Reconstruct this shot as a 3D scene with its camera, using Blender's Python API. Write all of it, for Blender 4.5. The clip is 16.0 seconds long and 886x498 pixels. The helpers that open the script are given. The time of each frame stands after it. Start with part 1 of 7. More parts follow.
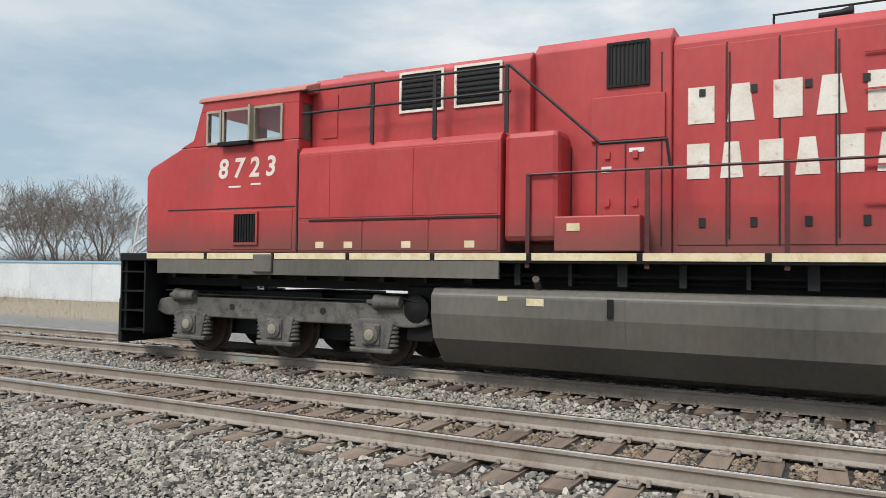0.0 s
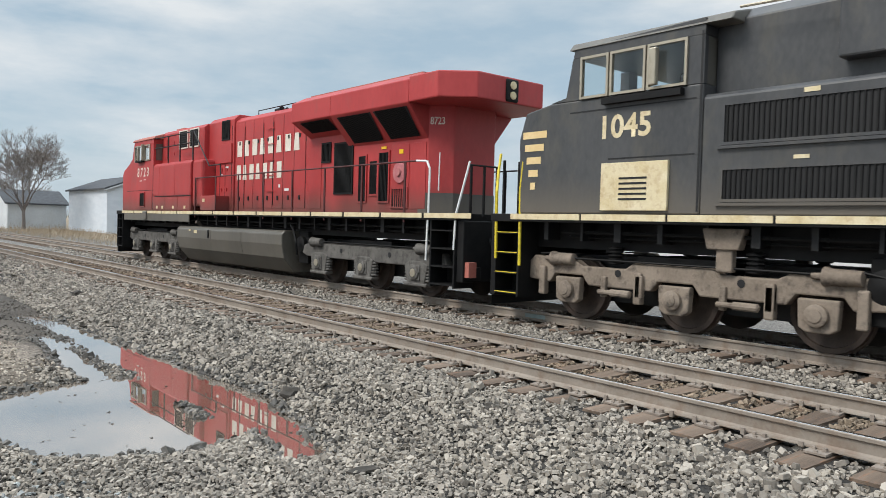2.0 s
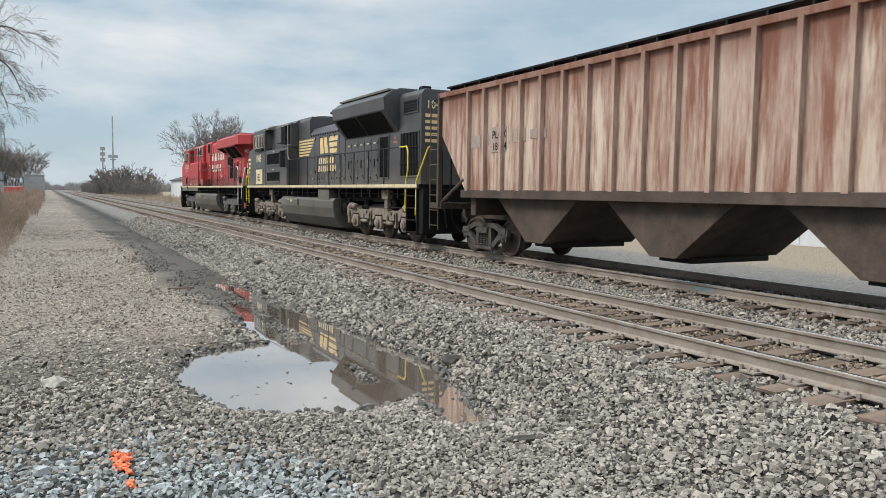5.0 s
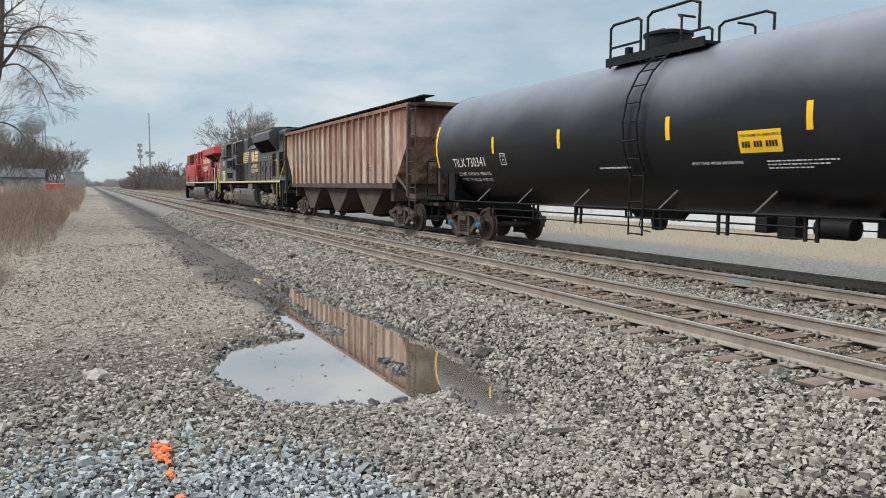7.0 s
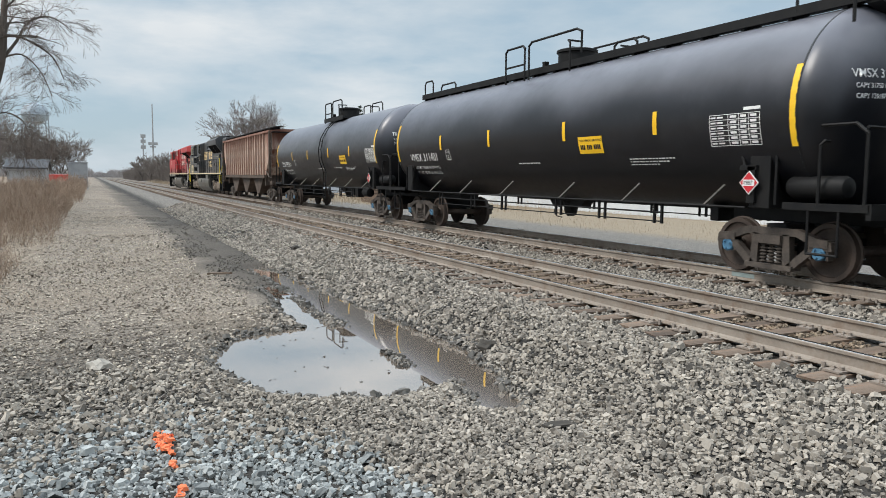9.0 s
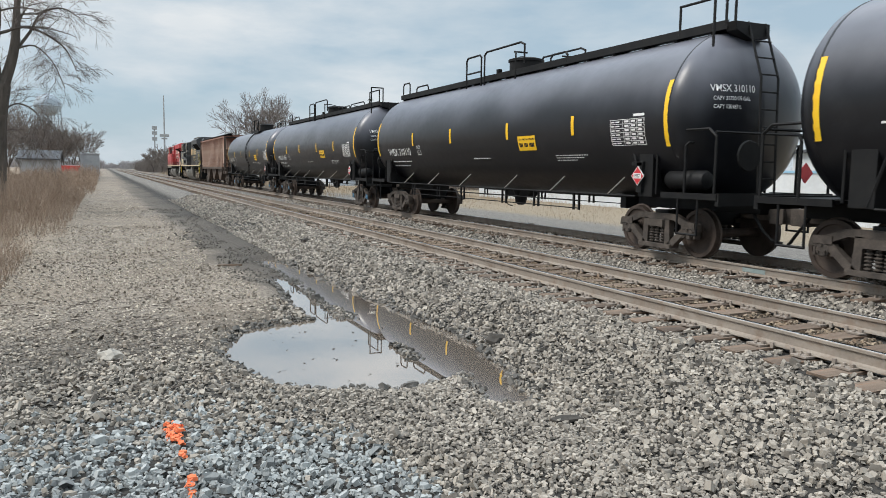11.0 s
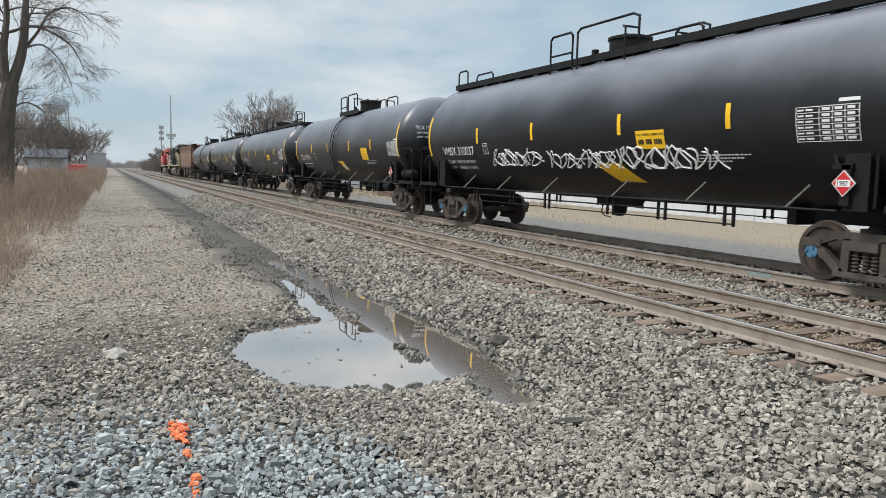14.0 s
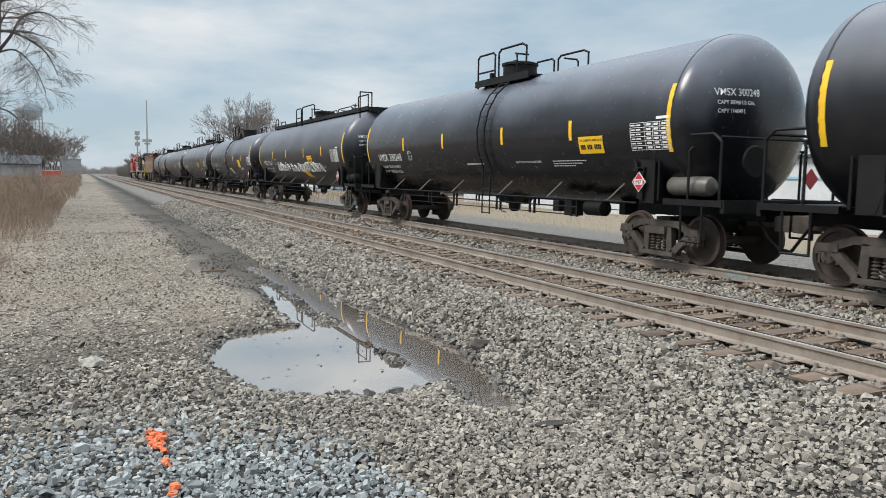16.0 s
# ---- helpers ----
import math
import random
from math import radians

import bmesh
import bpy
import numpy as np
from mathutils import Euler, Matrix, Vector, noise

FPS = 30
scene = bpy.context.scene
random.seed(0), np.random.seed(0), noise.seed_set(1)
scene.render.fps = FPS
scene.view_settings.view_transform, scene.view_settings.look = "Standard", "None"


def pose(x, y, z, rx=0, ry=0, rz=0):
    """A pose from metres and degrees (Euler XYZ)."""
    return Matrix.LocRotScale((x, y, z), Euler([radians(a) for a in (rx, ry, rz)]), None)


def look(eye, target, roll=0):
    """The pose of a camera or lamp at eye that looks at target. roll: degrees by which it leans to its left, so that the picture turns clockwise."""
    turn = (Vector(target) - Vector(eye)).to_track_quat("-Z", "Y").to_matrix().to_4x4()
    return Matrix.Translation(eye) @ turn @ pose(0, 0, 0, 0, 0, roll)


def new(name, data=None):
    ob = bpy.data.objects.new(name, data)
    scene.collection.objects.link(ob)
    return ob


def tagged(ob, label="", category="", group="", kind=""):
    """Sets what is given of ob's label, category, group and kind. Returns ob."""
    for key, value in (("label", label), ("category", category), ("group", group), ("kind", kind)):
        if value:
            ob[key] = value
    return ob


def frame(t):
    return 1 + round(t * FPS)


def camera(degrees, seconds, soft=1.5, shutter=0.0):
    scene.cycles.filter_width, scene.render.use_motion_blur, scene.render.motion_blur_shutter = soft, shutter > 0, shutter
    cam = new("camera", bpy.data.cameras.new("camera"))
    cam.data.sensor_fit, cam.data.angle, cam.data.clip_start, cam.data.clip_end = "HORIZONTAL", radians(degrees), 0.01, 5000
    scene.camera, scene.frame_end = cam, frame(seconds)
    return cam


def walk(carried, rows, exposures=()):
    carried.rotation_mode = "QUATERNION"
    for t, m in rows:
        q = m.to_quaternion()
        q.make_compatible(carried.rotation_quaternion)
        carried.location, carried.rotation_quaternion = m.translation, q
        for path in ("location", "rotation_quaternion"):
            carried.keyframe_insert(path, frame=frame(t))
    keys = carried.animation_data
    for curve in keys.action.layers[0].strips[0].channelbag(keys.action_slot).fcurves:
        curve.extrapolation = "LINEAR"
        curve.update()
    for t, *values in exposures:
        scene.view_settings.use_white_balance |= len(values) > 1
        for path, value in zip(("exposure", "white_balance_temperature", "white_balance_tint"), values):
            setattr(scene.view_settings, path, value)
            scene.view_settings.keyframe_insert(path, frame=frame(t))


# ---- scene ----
cam = camera(61.68, 16.0, soft=0.8, shutter=0.06)
EYE = (0.0, 0.0, 1.55)          # above the top of the rails
PATH = [  # seconds, yaw, pitch, roll
    (0.0, -62.17, 1.65, -0.73),
    (0.5, -50.30, -0.31, -0.90),
    (1.0, -45.09, -1.54, -1.29),
    (1.5, -43.05, -1.94, -1.38),
    (2.0, -40.25, -1.80, -1.61),
    (2.5, -36.81, -1.82, -1.77),
    (3.0, -33.91, -2.44, -1.66),
    (3.5, -31.79, -3.26, -1.49),
    (4.0, -30.06, -3.84, -1.21),
    (6.5, -26.32, -4.57, -0.43),
    (7.0, -25.55, -4.88, -0.25),
    (7.5, -24.94, -5.16, -0.26),
    (8.0, -24.80, -5.38, -0.42),
    (8.5, -25.33, -5.41, -0.52),
    (11.0, -24.55, -5.98, -0.89),
    (11.5, -24.13, -6.25, -1.04),
    (12.0, -23.82, -6.39, -0.97),
    (12.5, -23.57, -6.36, -0.88),
    (13.0, -23.56, -6.32, -0.93),
    (13.5, -23.78, -6.16, -1.11),
    (14.0, -24.12, -5.89, -1.25),
    (14.5, -24.80, -5.48, -1.07),
    (15.0, -25.64, -5.16, -0.95),
    (15.5, -26.01, -5.14, -0.92),
    (16.0, -25.72, -5.53, -0.94),
]
walk(cam, [(t, pose(*EYE, 90 + p, r, y)) for t, y, p, r in PATH])

# ---- sky and sun: a bright, broken overcast ----
SUN_UP, SUN_AROUND = 48, 288
world = bpy.data.worlds.new("overcast sky")
scene.world = world
world.use_nodes = True


def sky(w):
    n, l = w.node_tree.nodes, w.node_tree.links
    n.clear()
    out, back = n.new("ShaderNodeOutputWorld"), n.new("ShaderNodeBackground")
    tex = n.new("ShaderNodeTexSky")
    tex.sky_type, tex.sun_disc = "NISHITA", False
    tex.sun_elevation, tex.sun_rotation = radians(SUN_UP), radians(SUN_AROUND)
    co, mp = n.new("ShaderNodeTexCoord"), n.new("ShaderNodeMapping")
    mp.inputs["Scale"].default_value = (1.0, 1.0, 3.4)
    big, small = n.new("ShaderNodeTexNoise"), n.new("ShaderNodeTexNoise")
    big.inputs["Scale"].default_value, big.inputs["Detail"].default_value = 2.7, 8
    big.inputs["Roughness"].default_value = 0.55
    small.inputs["Scale"].default_value, small.inputs["Detail"].default_value = 2.1, 7
    ramp, tone = n.new("ShaderNodeValToRGB"), n.new("ShaderNodeValToRGB")
    ramp.color_ramp.elements[0].position, ramp.color_ramp.elements[1].position = 0.38, 0.60
    tone.color_ramp.elements[0].position, tone.color_ramp.elements[1].position = 0.38, 0.64
    tone.color_ramp.elements[0].color = (7.2, 8.1, 8.8, 1)
    tone.color_ramp.elements[1].color = (10.2, 10.4, 10.5, 1)
    mix, dim = n.new("ShaderNodeMixRGB"), n.new("ShaderNodeMixRGB")
    dim.inputs[0].default_value = 0.75
    dim.inputs[2].default_value = (5.6, 7.3, 8.6, 1)
    l.new(co.outputs["Generated"], mp.inputs["Vector"])
    l.new(mp.outputs["Vector"], big.inputs["Vector"])
    l.new(mp.outputs["Vector"], small.inputs["Vector"])
    l.new(big.outputs["Fac"], ramp.inputs["Fac"])
    l.new(small.outputs["Fac"], tone.inputs["Fac"])
    l.new(tex.outputs["Color"], dim.inputs[1])
    l.new(ramp.outputs["Color"], mix.inputs[0])
    l.new(dim.outputs["Color"], mix.inputs[1])
    l.new(tone.outputs["Color"], mix.inputs[2])
    # an overcast sky is brightest overhead
    part_, rise, gain = n.new("ShaderNodeSeparateXYZ"), n.new("ShaderNodeMapRange"), n.new("ShaderNodeMixRGB")
    l.new(co.outputs["Generated"], part_.inputs[0])
    l.new(part_.outputs["Z"], rise.inputs["Value"])
    rise.interpolation_type = "SMOOTHSTEP"
    rise.inputs["From Min"].default_value, rise.inputs["From Max"].default_value = 0.30, 0.90
    rise.inputs["To Min"].default_value, rise.inputs["To Max"].default_value = 1.0, 2.5
    gain.blend_type = "MULTIPLY"
    gain.inputs[0].default_value = 1.0
    l.new(mix.outputs["Color"], gain.inputs[1])
    l.new(rise.outputs[0], gain.inputs[2])
    l.new(gain.outputs["Color"], back.inputs["Color"])
    back.inputs["Strength"].default_value = 0.085
    l.new(back.outputs["Background"], out.inputs["Surface"])


sky(world)
sun_data = bpy.data.lights.new("sun", "SUN")
sun_data.energy, sun_data.angle, sun_data.color = 2.7, radians(20), (1.0, 0.95, 0.88)
sun = new("sun", sun_data)
sun.matrix_world = look((-34.2, 11.1, 40), (0, 0, 0))
scene.view_settings.exposure = 0.0


# ---- materials ----
def surface(name, dark, light, rough=0.6, metal=0.0, scale=3.0, fine=40.0, bump=0.15, streak=(1, 1, 1), stain=None,
            amount=0.35, island=False, spot=0.5, coat=0.0, each=0.0, lift=0.004, spec=0.5, ior=1.5, dirt_or_sheen=None):
    """A worn surface: two colours mixed by coarse and fine noise, an optional stain, and a fine relief."""
    m = bpy.data.materials.new(name)
    m.use_nodes = True
    n, l = m.node_tree.nodes, m.node_tree.links
    b = n["Principled BSDF"]
    b.inputs["Metallic"].default_value = metal
    b.inputs["Coat Weight"].default_value, b.inputs["Coat Roughness"].default_value = coat, 0.3
    b.inputs["Specular IOR Level"].default_value, b.inputs["IOR"].default_value = spec, ior
    co, mp = n.new("ShaderNodeTexCoord"), n.new("ShaderNodeMapping")
    mp.inputs["Scale"].default_value = streak
    l.new(co.outputs["Object"], mp.inputs["Vector"])
    a, f = n.new("ShaderNodeTexNoise"), n.new("ShaderNodeTexNoise")
    a.inputs["Scale"].default_value, a.inputs["Detail"].default_value = scale, 6
    f.inputs["Scale"].default_value, f.inputs["Detail"].default_value = fine, 4
    for node in (a, f):
        l.new(mp.outputs["Vector"], node.inputs["Vector"])
    add = n.new("ShaderNodeMath")
    add.operation = "MULTIPLY_ADD"
    l.new(f.outputs["Fac"], add.inputs[0])
    add.inputs[1].default_value = 0.5
    l.new(a.outputs["Fac"], add.inputs[2])
    span = n.new("ShaderNodeMapRange")
    span.inputs["From Min"].default_value, span.inputs["From Max"].default_value = 0.5, 1.0
    l.new(add.outputs[0], span.inputs["Value"])
    fac = span.outputs[0]
    if island or each:
        info = n.new("ShaderNodeNewGeometry") if island else n.new("ShaderNodeObjectInfo")
        both = n.new("ShaderNodeMix")
        both.inputs["Factor"].default_value = 0.75 if island else each
        l.new(fac, both.inputs[2])
        l.new(info.outputs["Random Per Island" if island else "Random"], both.inputs[3])
        fac = both.outputs[0]
    mix = n.new("ShaderNodeMixRGB")
    l.new(fac, mix.inputs[0])
    mix.inputs[1].default_value, mix.inputs[2].default_value = (*dark, 1), (*light, 1)
    colour = mix.outputs["Color"]
    if stain:
        s, r = n.new("ShaderNodeTexNoise"), n.new("ShaderNodeValToRGB")
        s.inputs["Scale"].default_value, s.inputs["Detail"].default_value = scale * 2.3, 8
        s.inputs["Roughness"].default_value = 0.65
        l.new(mp.outputs["Vector"], s.inputs["Vector"])
        r.color_ramp.elements[0].position, r.color_ramp.elements[1].position = spot, spot + 0.16
        r.color_ramp.elements[1].color = (amount, amount, amount, 1)
        l.new(s.outputs["Fac"], r.inputs["Fac"])
        over = n.new("ShaderNodeMixRGB")
        l.new(r.outputs["Color"], over.inputs[0])
        l.new(colour, over.inputs[1])
        over.inputs[2].default_value = (*stain, 1)
        colour = over.outputs["Color"]
    if dirt_or_sheen:
        # dirt, rust or painted sheen that thins between two heights, with a ragged edge
        tint, z0, z1, most = dirt_or_sheen
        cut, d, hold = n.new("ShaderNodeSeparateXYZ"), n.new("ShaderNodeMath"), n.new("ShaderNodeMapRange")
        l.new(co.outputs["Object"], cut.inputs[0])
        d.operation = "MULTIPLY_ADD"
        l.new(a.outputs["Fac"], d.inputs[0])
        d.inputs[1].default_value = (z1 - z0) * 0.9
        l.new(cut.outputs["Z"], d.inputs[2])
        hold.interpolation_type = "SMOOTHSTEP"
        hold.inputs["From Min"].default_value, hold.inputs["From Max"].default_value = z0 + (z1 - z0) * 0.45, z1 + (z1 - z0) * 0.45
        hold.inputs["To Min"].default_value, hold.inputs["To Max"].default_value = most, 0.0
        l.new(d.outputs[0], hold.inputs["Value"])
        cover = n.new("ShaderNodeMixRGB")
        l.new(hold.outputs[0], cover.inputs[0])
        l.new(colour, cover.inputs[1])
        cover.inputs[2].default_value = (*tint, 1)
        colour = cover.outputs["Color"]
    l.new(colour, b.inputs["Base Color"])
    ro = n.new("ShaderNodeMapRange")
    ro.inputs["To Min"].default_value, ro.inputs["To Max"].default_value = max(rough - 0.1, 0.02), min(rough + 0.1, 1)
    l.new(f.outputs["Fac"], ro.inputs["Value"])
    l.new(ro.outputs[0], b.inputs["Roughness"])
    if bump:
        bp = n.new("ShaderNodeBump")
        bp.inputs["Strength"].default_value, bp.inputs["Distance"].default_value = bump, lift
        l.new(f.outputs["Fac"], bp.inputs["Height"])
        l.new(bp.outputs["Normal"], b.inputs["Normal"])
    return m


def plain(name, colour, rough=0.5, metal=0.0, alpha=None, glow=None):
    m = bpy.data.materials.new(name)
    m.use_nodes = True
    b = m.node_tree.nodes["Principled BSDF"]
    b.inputs["Base Color"].default_value = (*colour, 1)
    b.inputs["Roughness"].default_value, b.inputs["Metallic"].default_value = rough, metal
    if alpha:
        b.inputs["Transmission Weight"].default_value = alpha
    return m


RED = surface("weathered red paint", (0.35, 0.027, 0.029), (0.47, 0.052, 0.051), 0.5, scale=0.8, fine=11, bump=0.05, stain=(0.27, 0.07, 0.06), amount=0.45, spot=0.55, streak=(1, 1, 0.5), dirt_or_sheen=((0.11, 0.058, 0.045), 1.75, 2.55, 0.75))
RED_ROOF = surface("faded red roof paint", (0.36, 0.10, 0.08), (0.45, 0.16, 0.12), 0.6, scale=1.5, fine=25, bump=0.1)
BLACK = surface("dusty black paint", (0.040, 0.041, 0.044), (0.074, 0.074, 0.076), 0.40, scale=1.0, fine=16, bump=0.05, stain=(0.10, 0.092, 0.076), amount=0.5, spot=0.5, streak=(1, 1, 0.5), dirt_or_sheen=((0.17, 0.142, 0.108), 1.7, 2.6, 0.6))
# the sky's sheen on the upper barrel is put into both tank colours
TANK = surface("satin black tank paint", (0.0055, 0.006, 0.008), (0.011, 0.0115, 0.0145), 0.33, scale=0.7, fine=9, bump=0.03, stain=(0.022, 0.022, 0.025), amount=0.5, spot=0.54, streak=(1, 0.6, 0.6), each=0.2, spec=0.36, coat=0.12, dirt_or_sheen=((0.195, 0.20, 0.235), 4.3, 2.65, 0.85))
TANK_GLOSS = surface("glossy black tank paint", (0.005, 0.0055, 0.008), (0.010, 0.0105, 0.014), 0.24, scale=0.7, fine=9, bump=0.015, stain=(0.022, 0.022, 0.025), amount=0.4, spot=0.54, streak=(1, 0.6, 0.6), spec=0.4, coat=0.25, dirt_or_sheen=((0.17, 0.18, 0.22), 4.3, 2.65, 0.85))
SOOT = surface("matt black steel", (0.006, 0.006, 0.007), (0.014, 0.0135, 0.013), 0.6, scale=4, fine=40, bump=0.15, spec=0.22)
BROWN_TRUCK = surface("brown-dusted cast steel", (0.17, 0.135, 0.105), (0.30, 0.245, 0.195), 0.85, scale=2.2, fine=24, bump=0.3, stain=(0.05, 0.04, 0.033), amount=0.75, spot=0.52)
TRUCK = surface("dusty cast steel", (0.075, 0.070, 0.064), (0.155, 0.145, 0.132), 0.75, scale=3, fine=30, bump=0.3, stain=(0.03, 0.026, 0.023), amount=0.7)
RUSTY = surface("rust-brown cast steel", (0.040, 0.032, 0.027), (0.105, 0.085, 0.070), 0.8, scale=4, fine=40, bump=0.3, stain=(0.03, 0.025, 0.023), amount=0.6)
WHEEL = surface("brown wheel steel", (0.045, 0.033, 0.027), (0.10, 0.074, 0.060), 0.65, 0.3, scale=4, fine=40, bump=0.1)
TREAD = surface("polished tread steel", (0.35, 0.34, 0.33), (0.5, 0.49, 0.47), 0.3, 1.0, scale=5, bump=0.02)
FUEL = surface("dusty grey-brown fuel tank paint", (0.085, 0.078, 0.066), (0.15, 0.138, 0.118), 0.42, scale=0.8, fine=14, bump=0.06, stain=(0.13, 0.115, 0.09), amount=0.4, streak=(1, 1, 0.4))
CREAM = surface("cream reflective paint", (0.62, 0.50, 0.28), (0.75, 0.66, 0.46), 0.5, scale=4, fine=40, bump=0.03, stain=(0.4, 0.25, 0.12), amount=0.4)
GOLD = surface("gold lettering paint", (0.66, 0.46, 0.20), (0.78, 0.60, 0.32), 0.5, scale=2, fine=20, bump=0.03)
FADED = surface("peeling white lettering paint", (0.62, 0.53, 0.44), (0.78, 0.73, 0.66), 0.6, scale=3, fine=30, bump=0.05, stain=(0.40, 0.06, 0.05), amount=0.9, spot=0.60)
WHITE = surface("white marking paint", (0.7, 0.7, 0.69), (0.82, 0.82, 0.8), 0.5, scale=5, fine=60, bump=0.02)
YELLOW = surface("yellow reflective sheeting", (0.82, 0.47, 0.01), (0.90, 0.55, 0.02), 0.45, scale=3, fine=40, bump=0.02)
SAFETY = surface("yellow handrail paint", (0.66, 0.50, 0.02), (0.80, 0.64, 0.05), 0.45, scale=6, fine=50, bump=0.05, stain=(0.2, 0.13, 0.05), amount=0.5)
PLACARD = plain("red placard", (0.55, 0.02, 0.03), 0.4)
GRILLE = plain("dark grille", (0.008, 0.008, 0.009), 0.6)
GLASS = plain("clear cab glass", (0.80, 0.85, 0.84), 0.02, alpha=1.0)
ALU = surface("brushed window frame", (0.38, 0.33, 0.25), (0.5, 0.45, 0.36), 0.4, 0.6, scale=8, fine=60, bump=0.05)
HOPPER = surface("rust-streaked cream paint", (0.33, 0.205, 0.16), (0.64, 0.52, 0.42), 0.7, scale=0.9, fine=18, bump=0.1, stain=(0.20, 0.066, 0.036), amount=0.9, spot=0.44, streak=(1, 1.6, 0.2), dirt_or_sheen=((0.17, 0.062, 0.036), 4.2, 3.4, 0.75))
HOPPER_DARK = surface("rusted hopper steel", (0.042, 0.030, 0.023), (0.115, 0.082, 0.062), 0.8, scale=1.5, fine=25, bump=0.2, stain=(0.05, 0.03, 0.022), amount=0.7)
RAIL = surface("weathered rail steel", (0.215, 0.18, 0.148), (0.335, 0.29, 0.245), 0.6, 0.1, scale=2, fine=30, bump=0.15, stain=(0.17, 0.10, 0.06), amount=0.45, spot=0.5)
SHINE = surface("polished rail head", (0.52, 0.51, 0.50), (0.66, 0.65, 0.64), 0.25, 1.0, scale=3, fine=60, bump=0.03)
TIE = surface("weathered wooden tie", (0.055, 0.038, 0.028), (0.25, 0.185, 0.138), 0.9, scale=3, fine=26, bump=0.6, streak=(0.35, 3.0, 3.0), stain=(0.27, 0.12, 0.058), amount=0.6, spot=0.53, each=0.5, lift=0.012)
PLATE = surface("rusty tie plate", (0.18, 0.145, 0.12), (0.36, 0.31, 0.265), 0.8, 0.2, scale=6, fine=60, bump=0.2, each=0.3)
FOUL = surface("rust-stained crushed stone", (0.06, 0.043, 0.031), (0.36, 0.28, 0.20), 0.9, scale=1.2, fine=70, bump=0.35, island=True, stain=(0.24, 0.13, 0.075), amount=0.5, spot=0.54)
STONE = surface("grey crushed stone", (0.085, 0.074, 0.063), (0.47, 0.417, 0.352), 0.8, scale=1.2, fine=70, bump=0.35, island=True, stain=(0.33, 0.26, 0.18), amount=0.35, spot=0.60)
ROAD_STONE = surface("tan road stone", (0.07, 0.056, 0.045), (0.64, 0.56, 0.46), 0.9, scale=0.32, fine=70, bump=0.3, island=True, stain=(0.115, 0.088, 0.068), amount=0.6, spot=0.50)
SLATE = surface("blue-grey crushed stone", (0.09, 0.095, 0.095), (0.46, 0.478, 0.468), 0.75, scale=1.2, fine=70, bump=0.35, island=True)
MUD = surface("damp muddy stone", (0.03, 0.026, 0.022), (0.17, 0.15, 0.125), 0.7, scale=1.2, fine=70, bump=0.35, island=True)
CHIP = surface("tan-grey stone chips", (0.115, 0.101, 0.086), (0.46, 0.41, 0.35), 0.85, scale=1.2, fine=70, bump=0.3, island=True)
WET = surface("wet dark gravel", (0.04, 0.036, 0.031), (0.20, 0.185, 0.165), 0.55, scale=1.2, fine=70, bump=0.35, island=True)


# ---- building helpers ----
def part(name, bm, material, parent=None, label="", bevel=0.0, smooth=False):
    """Link a bmesh as one mesh object, under a thing or a part if one is given."""
    me = bpy.data.meshes.new(name)
    bmesh.ops.recalc_face_normals(bm, faces=bm.faces)
    bm.to_mesh(me)
    bm.free()
    me.materials.append(material)
    if smooth:
        me.shade_smooth()
        me.set_sharp_from_angle(angle=radians(35))
    ob = new(name, me)
    if parent:
        ob.parent = parent
    if label:
        tagged(ob, label)
    if bevel:
        mod = ob.modifiers.new("edge", "BEVEL")
        mod.width, mod.segments, mod.limit_method = bevel, 2, "ANGLE"
    return ob


def block(bm, x0, x1, y0, y1, z0, z1):
    v = [bm.verts.new((x, y, z)) for x in (x0, x1) for y in (y0, y1) for z in (z0, z1)]
    for f in ((0, 1, 3, 2), (4, 6, 7, 5), (0, 4, 5, 1), (2, 3, 7, 6), (0, 2, 6, 4), (1, 5, 7, 3)):
        bm.faces.new([v[i] for i in f])
    return bm


def blocks(*boxes):
    bm = bmesh.new()
    for b in boxes:
        block(bm, *b)
    return bm


def rod(bm, a, b, r, n=6, r2=None):
    """A round bar from a to b."""
    a, b = Vector(a), Vector(b)
    r2 = r if r2 is None else r2
    q = (b - a).to_track_quat("Z", "Y")
    rings = []
    for p, s in ((a, r), (b, r2)):
        rings.append([bm.verts.new(p + q @ Vector((math.cos(2 * math.pi * i / n) * s, math.sin(2 * math.pi * i / n) * s, 0))) for i in range(n)])
    for i in range(n):
        j = (i + 1) % n
        bm.faces.new((rings[0][i], rings[0][j], rings[1][j], rings[1][i]))
    bm.faces.new(rings[0][::-1])
    bm.faces.new(rings[1])
    return bm


def pipe(points, r, n=6, bm=None):
    """Round bars from point to point, with a ball-like joint where they meet."""
    bm = bm or bmesh.new()
    for a, b in zip(points, points[1:]):
        d = (Vector(b) - Vector(a)).normalized() * r * 0.6
        rod(bm, Vector(a) - d, Vector(b) + d, r, n)
    return bm


def prism(bm, section, a, b, axis="y"):
    """A solid with the given section, drawn out from a to b along an axis. Sections are (x, z) for y, (y, z) for x, (x, y) for z."""
    def at(p, s):
        return {"y": (p[0], s, p[1]), "x": (s, p[0], p[1]), "z": (p[0], p[1], s)}[axis]
    one, two = [bm.verts.new(at(p, a)) for p in section], [bm.verts.new(at(p, b)) for p in section]
    k = len(section)
    for i in range(k):
        j = (i + 1) % k
        bm.faces.new((one[i], one[j], two[j], two[i]))
    bm.faces.new(one[::-1])
    bm.faces.new(two)
    return bm


